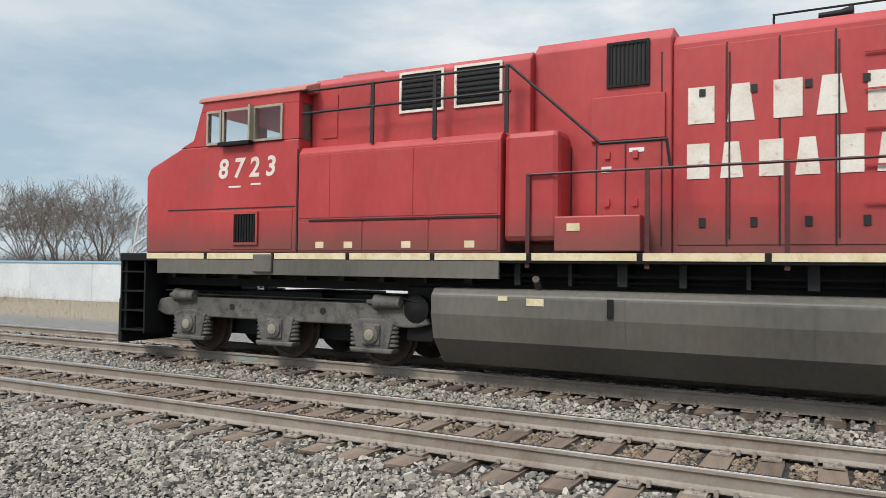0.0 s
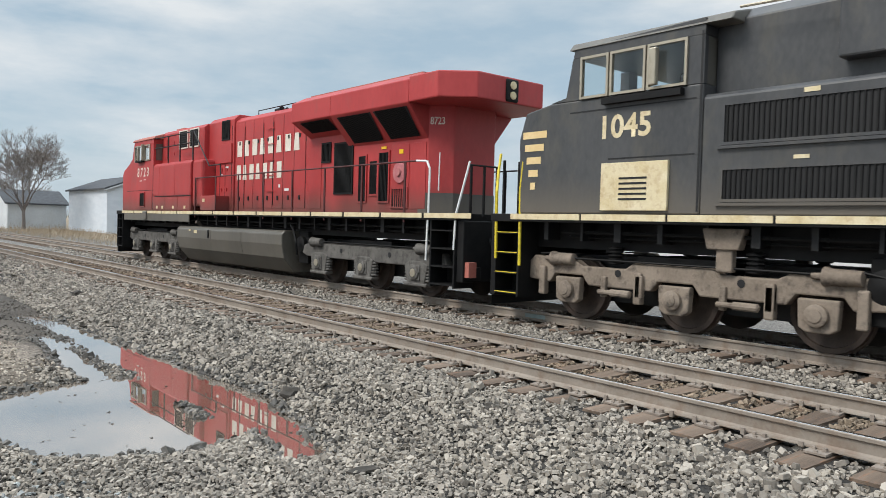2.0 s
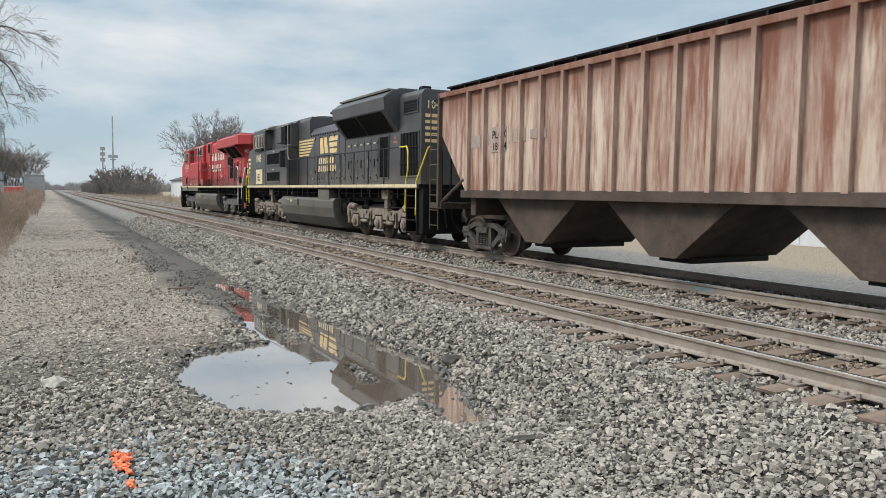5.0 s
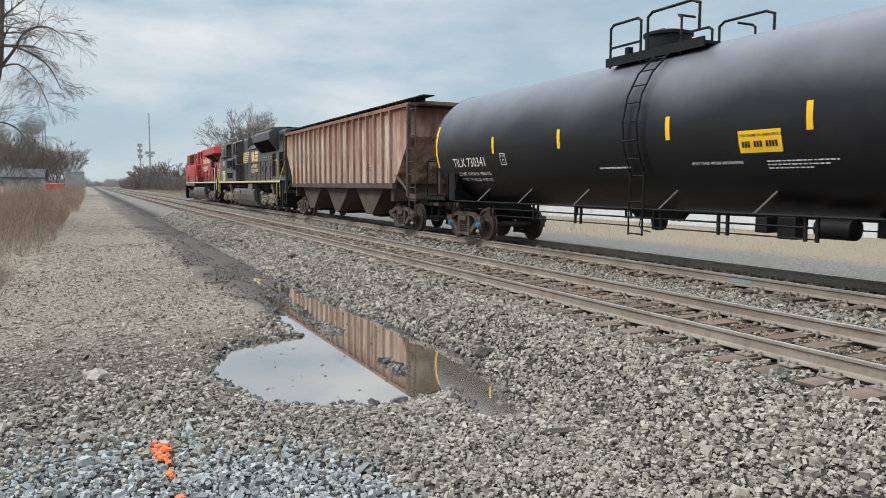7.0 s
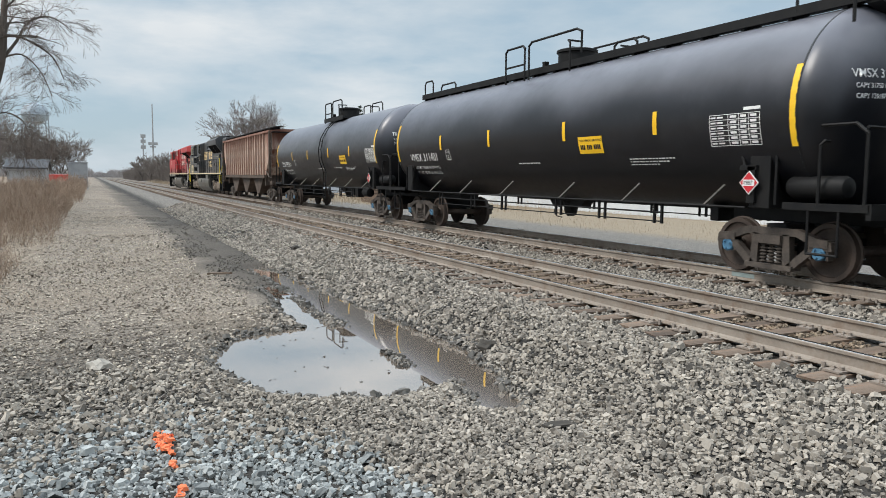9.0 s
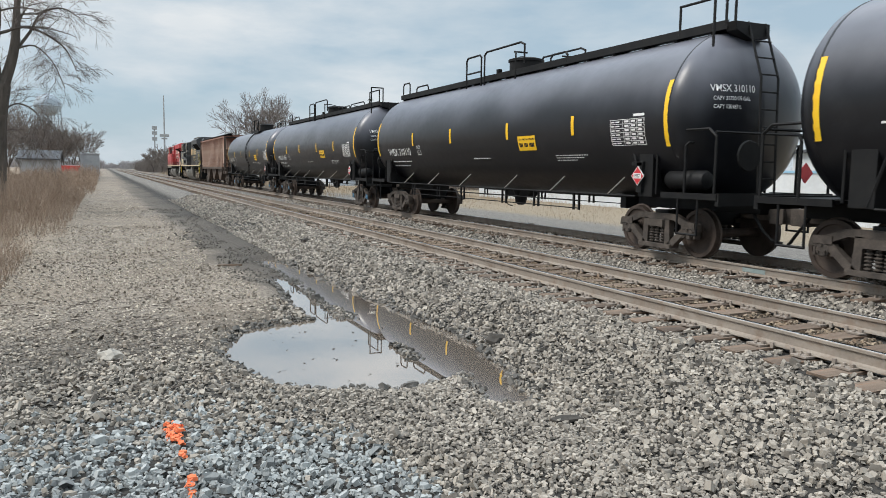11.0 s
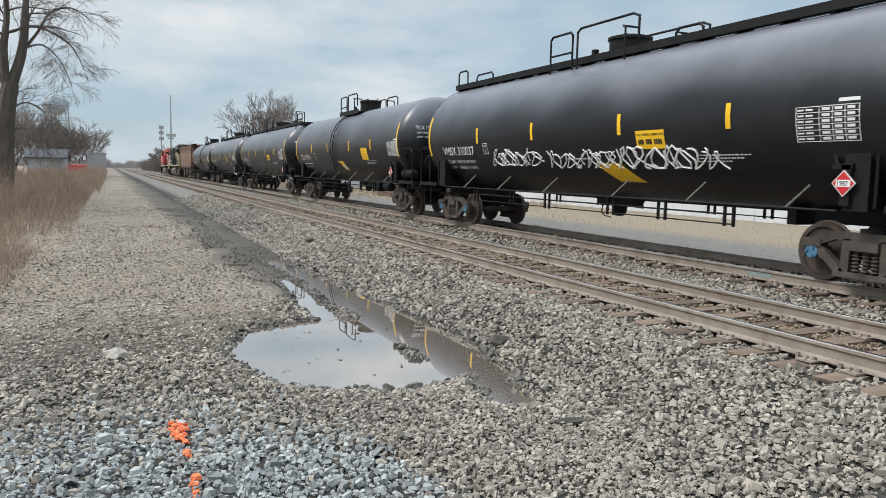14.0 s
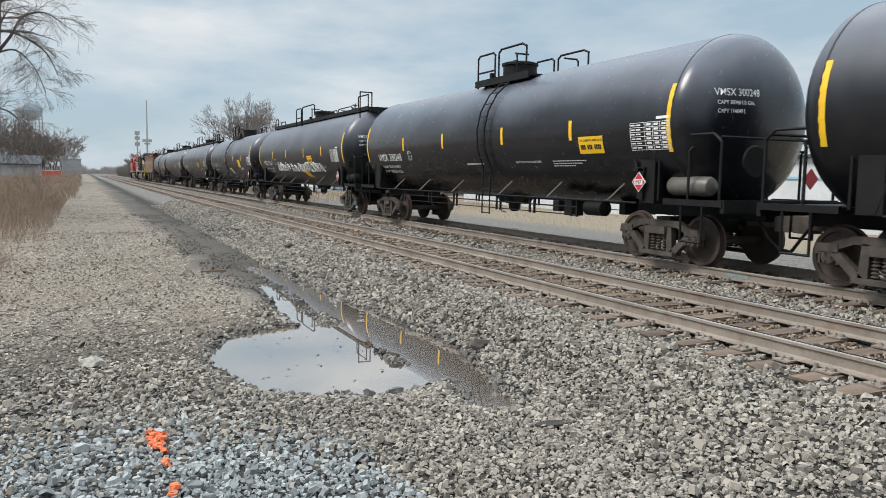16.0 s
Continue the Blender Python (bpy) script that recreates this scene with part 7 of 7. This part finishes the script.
    part("body", prism(bmesh.new(), [(-0.85, 0.35), (-0.9, 1.2), (-0.72, 2.05), (0.72, 2.05), (0.9, 1.2), (0.85, 0.35)], -2.2, 2.2), plain("glossy red car paint", (0.5, 0.03, 0.02), 0.3), van, bevel=0.06)
    part("roof", blocks((-0.7, 0.7, -2.0, 2.0, 2.05, 2.12)), WHITEWALL, van, bevel=0.03)
    part("window", blocks((-0.62, 0.62, -2.23, -2.16, 1.3, 1.9)), PANE, van)
    for x in (-0.8, 0.8):
        for y in (-1.4, 1.4):
            part("wheel", lathe(bmesh.new(), [(x - 0.1, 0.33), (x + 0.1, 0.33)], 16, "x", (0, y, 0.33)), SOOT, van)
    # masts and water tower
    m = thing("radio_mast", "tall thin grey radio mast", "mast", "masts", (25.2, 349, -0.6))
    part("pole", rod(bmesh.new(), (0, 0, 0), (0, 0, 33), 0.45, 8, 0.22), STEEL, m)
    part("antenna_ring", blocks((-1.9, 1.9, -0.5, 0.5, 15.2, 16.4), (-1.2, 1.2, -0.5, 0.5, 14.2, 14.8)), STEEL, m)
    m = thing("cell_tower", "short grey antenna tower with panels", "mast", "masts", (21.2, 349, -0.6))
    part("pole", rod(bmesh.new(), (0, 0, 0), (0, 0, 19), 0.35, 8, 0.25), STEEL, m)
    for z in (13.5, 16, 18.2):
        part("antenna_panel", blocks((-1.0, 1.0, -0.4, 0.4, z, z + 1.5)), STEEL, m)
    w = thing("water_tower", "pale blue-white bulbous water tower on thin legs", "water tower", at=(-28, 500, -0.6))
    prof = [(31.0, 0.6), (31.8, 3.6), (33.4, 6.0), (35.6, 7.2), (37.6, 7.4), (39.6, 7.0), (41.6, 5.6), (43.2, 3.4), (44.0, 0.8)]
    part("bowl", lathe(bmesh.new(), prof, 36, "z"), PALE, w, smooth=True)
    part("catwalk", lathe(bmesh.new(), [(36.4, 7.3), (36.5, 7.7), (36.9, 7.7), (37.0, 7.3)], 36, "z"), PALE, w)
    part("riser", rod(bmesh.new(), (0, 0, 0), (0, 0, 31.5), 0.8, 10), PALE, w)
    for k in range(6):
        a = radians(60 * k + 20)
        part("leg", rod(bmesh.new(), (math.cos(a) * 8.5, math.sin(a) * 8.5, 0), (math.cos(a) * 7, math.sin(a) * 7, 36), 0.32, 6), PALE, w)
    pole = thing("utility_pole", "weathered wooden utility pole beyond the yard", "utility pole", at=(44, 76, -0.6))
    part("post", rod(bmesh.new(), (0, 0, 0), (0, 0, 8.5), 0.16, 8, 0.11), BARK, pole)
    part("crossarm", blocks((-1.1, 1.1, -0.06, 0.06, 7.7, 7.85)), BARK, pole)
    # trees
    forked_tree(-4.3, 37.5)
    for i, (x, y, hh) in enumerate(((-6.6, 33, 9), (-8.0, 38, 11), (-6.6, 47, 10), (-5.9, 55, 9), (-9, 52, 12))):
        bare_tree(x, y, hh, 90 + i, "thin bare sapling among the weeds", 0.10, 0.2, 4, 0.8, limbs=5)
    bare_tree(-9.5, 45, 12, 12, "bare tree among the weeds by the road", 0.2, 0.2, 4, 0.9)
    bare_tree(21.4, 112, 14.2, 33, "lone bare tree with a wide round crown", 0.24, 0.20, 5, 0.95, (0, 0), GREY_TWIG, 0.0, 9)
    for i, (x, y, hh) in enumerate(((46, 66, 9.5), (52, 68, 10.5), (58, 72, 9.5), (36, 88, 9.0), (44, 92, 10), (50, 90, 11), (62, 28, 10), (70, 36, 11), (60, 78, 12), (64, 88, 13.5), (62, 97, 13), (68, 104, 14), (57, 84, 10.5), (59, 91, 12.5), (41, 115, 9.5), (47, 118, 10.5), (26, 140, 8))):
        bare_tree(x, y, hh * 1.3, 30 + i, "bare grey tree behind the yard", 0.17, 0.16, 4, 0.75, limbs=6)
    for i, (x, y, hh) in enumerate(((-16, 150, 10), (-14, 142, 9), (-11, 156, 10), (-8.4, 140, 9), (-6, 143, 9), (-3.4, 152, 8.5), (-12.5, 146, 11), (-9.5, 150, 10.5), (-7, 148, 10), (-5, 154, 9.5), (-20, 140, 12), (23, 238, 9), (20, 246, 9.5), (18, 262, 8.5), (26, 230, 7.5), (17.5, 300, 9))):
        bare_tree(x, y, hh * 1.3, 60 + i, "bare grey tree in the distance", 0.2, 0.14, 4, 0.8, limbs=7, twig=None)
    conifer(42, 122, 14.5, 1)
    conifer(45.5, 124, 11.5, 2)
    conifer(48.5, 126, 11, 3)
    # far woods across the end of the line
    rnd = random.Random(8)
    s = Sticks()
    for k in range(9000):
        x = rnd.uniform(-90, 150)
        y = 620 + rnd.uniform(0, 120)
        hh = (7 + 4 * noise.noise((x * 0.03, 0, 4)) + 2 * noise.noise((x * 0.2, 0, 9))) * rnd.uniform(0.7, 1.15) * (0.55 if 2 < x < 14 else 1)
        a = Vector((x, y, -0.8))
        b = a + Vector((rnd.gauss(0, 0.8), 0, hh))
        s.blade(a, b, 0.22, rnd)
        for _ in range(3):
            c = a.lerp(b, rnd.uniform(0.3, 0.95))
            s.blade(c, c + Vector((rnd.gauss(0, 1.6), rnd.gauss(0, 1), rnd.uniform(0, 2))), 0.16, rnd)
    tagged(s.link("far_woods", HAZE_TWIG), "bare woods far down the line, haze painted into their colour", "woods", kind="stuff")
    # brush
    thicket("brush", "reddish-brown dry weeds and brush by the road",
            [(-3.0, -1.55, 11.5, 20, 1300, 0.75), (-4.2, -2.3, 13, 26, 2600, 1.3), (-9, -3.2, 15, 32, 6500, 1.8), (-2.6, -1.1, 24, 60, 2200, 0.9), (-9, -2.0, 30, 60, 7000, 2.0), (-8, -0.6, 60, 118, 4600, 2.0)], 5, BRUSH, 5, 1.5)
    thicket("dry_grass", "dry straw grass on the far verge",
            [(19, 30, 8, 60, 9000, 0.32), (15.5, 26, 55, 110, 4500, 0.9), (15, 28, 110, 240, 3500, 1.2), (22, 29, 40, 75, 1500, 1.0)], 6, DRY, 1, 0.4, "grass")
    thicket("hedge", "bare brown thicket behind the yard",
            [(31, 74, 76, 100, 15000, 4.6), (58, 80, 15, 50, 5000, 4.5), (19, 27, 205, 300, 3200, 6.0), (15, 22, 300, 420, 2200, 6.0)], 7, TWIG, 4, 5.0)


make_surroundings()


# ---- loose stones: ballast and road gravel ----
def stones(name, label, spots, seed, mat, keep=None, up=0.0):
    """Angular stones scattered over stretches (x0, x1, y0, y1, number a square metre, size, flatness), as one object."""
    rng = np.random.default_rng(seed)
    five = 5
    pts = []
    for x0, x1, y0, y1, dens, size, flat in spots:
        n = int((x1 - x0) * (y1 - y0) * dens)
        xs, ys = rng.uniform(x0, x1, n), rng.uniform(y0, y1, n)
        for x, y in zip(xs, ys):
            if keep and not keep(x, y):
                continue
            pts.append((x, y, ground_z(x, y), size * rng.lognormal(-0.06, 0.28), flat))
    p = np.array(pts)
    n = len(p)
    turn = (np.arange(five) + rng.uniform(-0.32, 0.32, (n, five))) * 2 * math.pi / five
    reach = rng.uniform(0.7, 1.15, (n, five))
    foot = np.stack([np.cos(turn) * reach, np.sin(turn) * reach, np.full((n, five), -1.0)], 2)
    crown = foot * rng.uniform(0.62, 0.95, (n, five, 1))
    crown[:, :, 2] = 1.0 + rng.normal(0, 0.22, (n, five))
    crown[:, :, :2] += rng.normal(0, 0.08, (n, 1, 2))
    v = np.concatenate([foot, crown], 1)
    v *= np.stack([p[:, 3] * rng.uniform(0.52, 0.85, n), p[:, 3] * rng.uniform(0.34, 0.58, n), p[:, 3] * p[:, 4] * rng.uniform(0.16, 0.36, n)], 1)[:, None]
    q = rng.normal(0, 1, (n, 4)) * np.array([1, 0.22, 0.22, 1])
    q /= np.linalg.norm(q, axis=1)[:, None]
    w, x, y, z = q.T
    m = np.stack([1 - 2 * (y * y + z * z), 2 * (x * y - z * w), 2 * (x * z + y * w), 2 * (x * y + z * w), 1 - 2 * (x * x + z * z), 2 * (y * z - x * w),
                  2 * (x * z - y * w), 2 * (y * z + x * w), 1 - 2 * (x * x + y * y)], 1).reshape(n, 3, 3)
    v = np.einsum("nij,nkj->nki", m, v)
    v += p[:, None, :3] + np.stack([np.zeros(n), np.zeros(n), up + p[:, 3] * rng.uniform(-0.15, 0.55, n)], 1)[:, None]
    ring = np.arange(five)
    sides = np.stack([ring, (ring + 1) % five, (ring + 1) % five + five, ring + five], 1).reshape(-1)
    one = np.concatenate([sides, ring + five])           # four-cornered sides, then the top
    f = (one[None] + 2 * five * np.arange(n)[:, None]).reshape(-1)
    start = np.concatenate([np.arange(five) * 4, [4 * five]])
    me = bpy.data.meshes.new(name)
    me.vertices.add(n * 2 * five)
    me.vertices.foreach_set("co", v.reshape(-1))
    me.loops.add(n * 5 * five)
    me.loops.foreach_set("vertex_index", f.astype(np.int32))
    me.polygons.add(n * (five + 1))
    me.polygons.foreach_set("loop_start", (start[None] + 5 * five * np.arange(n)[:, None]).reshape(-1).astype(np.int32))
    me.update(calc_edges=True)
    me.validate()
    me.shade_flat()
    me.materials.append(mat)
    return tagged(new(name, me), label, "gravel", kind="stuff")


def dry(x, y):
    return not (0.8 < x < 4.8 and 5 < y < 18.5) or shore(x, y) > 0.03


def off_ties(x, y):
    for c in (NEAR_TRACK, FAR_TRACK):
        if abs(x - c) < 1.36 and abs((y / TIE_STEP + 0.5) % 1 - 0.5) * TIE_STEP < 0.15:
            return False
        if abs(abs(x - c) - 0.7525) < 0.1:
            return False
    return True


def bank(x, y):
    return dry(x, y) and (x < 5.6 or off_ties(x, y))


def slate_heap(x, y):
    return y - 6.3 + 0.55 * max(x - 0.2, 0) + 6.0 * max(x - 1.7, 0) + 0.7 * noise.noise((x * 0.7, y * 0.7, 2.0)) + 2.2 * noise.noise((x * 19, y * 19, 5.0)) < 0


def chips(x, y):
    return 2.1 < x + 0.35 * (y - 5) + 0.7 * noise.noise((x * 0.8, y * 0.8, 7.0)) + 1.3 * noise.noise((x * 17, y * 17, 3.0)) < 3.3


stones("slate_gravel", "blue-grey crushed stone spread over the dirt", [(-3.2, 2.8, 2.6, 7.6, 900, 0.040, 1.0)], 11, SLATE, keep=lambda x, y: dry(x, y) and slate_heap(x, y))
stones("stone_chips", "small flat tan-grey stone chips", [(1.0, 5.2, 2.6, 7.4, 1500, 0.032, 0.9)], 12, CHIP, up=0.006, keep=lambda x, y: dry(x, y) and not slate_heap(x, y) and chips(x, y))
stones("gravel", "grey crushed stone gravel in front of the track",
       [(-3.2, 5.75, 2.6, 7.0, 900, 0.040, 1.05), (2.2, 5.75, 7.0, 11.0, 720, 0.044, 1.05), (-2.6, 2.2, 7.0, 8.6, 500, 0.045, 0.8), (-2.6, 2.2, 8.6, 10.0, 160, 0.034, 0.8),
        (3.7, 5.75, 11, 24, 520, 0.052, 1.0), (4.4, 5.75, 24, 50, 130, 0.07, 1.0), (3.7, 4.4, 20, 50, 110, 0.055, 0.9), (4.6, 5.75, -1, 2.6, 600, 0.05, 1.0), (-4, 4.6, -1.5, 2.6, 260, 0.05, 0.8)], 1, STONE, keep=lambda x, y: bank(x, y) and not (2.6 < y < 7.4 and (slate_heap(x, y) or chips(x, y))))
stones("road_gravel", "small stones pressed into the dirt road", [(-3.0, 2.2, 7.2, 11, 240, 0.034, 0.8), (-3.0, 3.6, 11, 20, 210, 0.034, 0.7), (-2.4, 3.2, 20, 28, 110, 0.036, 0.7), (-2.2, 3.2, 28, 42, 45, 0.04, 0.7), (-1.8, 3.0, 42, 70, 12, 0.045, 0.7)], 2, ROAD_STONE, keep=lambda x, y: dry(x, y) and (y < 12 or abs(x - 3.35 + 0.012 * y + 0.8 * noise.noise((x, y * 0.5, 0))) > 0.85))
stones("mud_gravel", "small dark stones in the damp wheel track", [(2.2, 4.2, 10, 22, 130, 0.032, 0.8), (2.0, 4.2, 22, 40, 45, 0.038, 0.8)], 13, MUD, keep=lambda x, y: dry(x, y) and noise.noise((x * 1.6, y * 0.5, 9.0)) > -0.15)
stones("ballast", "grey ballast stones between and beside the tracks",
       [(5.75, 6.27, -2, 16, 480, 0.045, 1.0), (7.77, 9.6, -2, 16, 480, 0.045, 1.0), (5.75, 6.27, 16, 40, 130, 0.07, 1.0), (7.77, 9.6, 16, 40, 130, 0.07, 1.0), (9.6, 13.6, -1, 20, 170, 0.058, 1.0), (9.6, 13.6, 20, 45, 60, 0.075, 1.0)], 3, STONE, keep=off_ties)
stones("stained_ballast", "brown rust-stained ballast between the rails of the empty track", [(6.27, 7.77, -2, 16, 780, 0.042, 0.9), (6.27, 7.77, 16, 40, 180, 0.065, 0.9)], 14, FOUL, keep=off_ties)
stones("wet_gravel", "dark wet stones at the puddle's edge", [(1.0, 4.6, 5.6, 17.5, 420, 0.055, 0.8)], 4, WET, keep=lambda x, y: -0.03 < shore(x, y) < 0.13)
ORANGE = surface("orange marking paint", (0.75, 0.16, 0.06), (0.85, 0.24, 0.10), 0.7, scale=8, fine=60, bump=0.1)
mark = stones("paint_mark", "line of bright orange survey paint on the stones", [(0.36, 0.60, 4.5, 6.3, 1500, 0.034, 0.9)], 5, ORANGE, up=0.016,
              keep=lambda x, y: abs(x - 0.475 - 0.02 * math.sin(y * 5)) < 0.02 + 0.045 * ease(5.4, 6.1, y) and y < 6.22 and (y > 5.75 or noise.noise((x * 5, y * 4, 0.5)) > -0.22))


TEAL = surface("pale teal marking paint", (0.19, 0.245, 0.24), (0.29, 0.335, 0.325), 0.7, scale=9, fine=60, bump=0.1)
tick = part("rail_mark", blocks((FAR_TRACK - 0.7525 - 0.0155, FAR_TRACK - 0.7525 - 0.0125, 9.15, 9.65, -0.13, -0.055)), TEAL)
tagged(tick, "faded teal paint mark on the web of the rail", "paint mark")


def rock(x, y, s, seed, label, mat):
    bm = bmesh.new()
    bmesh.ops.create_icosphere(bm, subdivisions=2, radius=s)
    for v in bm.verts:
        v.co *= 0.8 + 0.45 * noise.noise(v.co * (1.7 / s) + Vector((seed, 0, 0)))
        v.co.z *= 0.55
    ob = part("rock", bm, mat, None)
    ob.location = (x, y, ground_z(x, y) + s * 0.2)
    tagged(ob, label, "rock", "loose rocks")


PALE_ROCK = surface("pale limestone", (0.30, 0.275, 0.24), (0.43, 0.395, 0.345), 0.9, scale=6, fine=50, bump=0.3)
CLOD = surface("dark clod of earth", (0.03, 0.027, 0.023), (0.07, 0.06, 0.05), 0.95, scale=8, fine=60, bump=0.5)
rock(0.02, 8.6, 0.17, 1, "pale rounded limestone rock on the gravel", PALE_ROCK)
rock(4.36, 7.85, 0.17, 2, "dark clod of earth by the puddle", CLOD)
rock(4.75, 19.0, 0.18, 3, "dark clod of earth on the ballast", CLOD)
rock(5.1, 5.2, 0.09, 4, "dark clod on the ballast slope", CLOD)
stick = part("stick", prism(bmesh.new(), [(-0.25, -0.03), (0.22, -0.05), (0.27, 0.0), (-0.2, 0.04)], 0, 0.04, "z"), TIE)
stick.location = (2.4, 16.1, ground_z(2.4, 16.1))
tagged(stick, "short weathered board lying on the road", "board")


for k, (x, y, sz) in enumerate(((4.72, 4.2, 0.05), (4.6, 4.28, 0.04), (4.85, 7.3, 0.05), (5.0, 7.35, 0.04), (4.55, 4.9, 0.035), (3.9, 5.2, 0.03), (1.2, 5.0, 0.035), (-0.9, 5.4, 0.04), (5.2, 9.5, 0.05))):
    rock(x, y, sz, 20 + k, "small pale stone among the grey gravel", PALE_ROCK)
flake = part("flat_scrap", prism(bmesh.new(), [(-0.13, -0.05), (0.12, -0.07), (0.15, 0.02), (-0.02, 0.07), (-0.15, 0.03)], 0, 0.02, "z"), CLOD)
flake.location = (3.45, 5.0, ground_z(3.45, 5.0) + 0.025)
tagged(flake, "flat dark scrap lying on the gravel", "scrap")


def twigs():
    """Broken twigs and bark strewn over the edge of the road."""
    rnd = random.Random(31)
    s = Sticks()
    for _ in range(150):
        x, y = rnd.uniform(-2.4, 0.8), rnd.uniform(7.2, 12.5)
        a = Vector((x, y, ground_z(x, y) + 0.022))
        q, w = rnd.uniform(-0.5, 0.9), rnd.choice((0.08, 0.12, 0.2, 0.35))
        s.limb(a, a + Vector((math.cos(q) * w, math.sin(q) * w, rnd.uniform(0, 0.02))), rnd.uniform(0.004, 0.009), 0.003, 4)
    tagged(s.link("twig_litter", TWIG), "broken twigs strewn over the road edge", "litter", kind="stuff")


twigs()


def litter():
    rnd = random.Random(3)
    s = Sticks()
    while len(s.f) < 60:
        x, y = rnd.uniform(1.2, 4.2), rnd.uniform(6, 12)
        if shore(x, y) < -0.05:
            a = Vector((x, y, WATER + 0.004))
            s.blade(a, a + Vector((rnd.uniform(-0.06, 0.06), rnd.uniform(-0.06, 0.06), 0.006)), 0.02, rnd)
    tagged(s.link("leaf_litter", CLOD), "dark leaf scraps floating on the puddle", "litter", kind="stuff")


litter()


# ---- what moves ----
def motions():
    for ob, y in MOVERS:
        walk(ob, [(t * 0.5, pose(FAR_TRACK, y + run(t * 0.5), 0)) for t in range(33)])
    for ob, at, r in ROLLERS:
        walk(ob, [(k / 15, pose(*at, -math.degrees(run(k / 15) / r))) for k in range(241)])


motions()
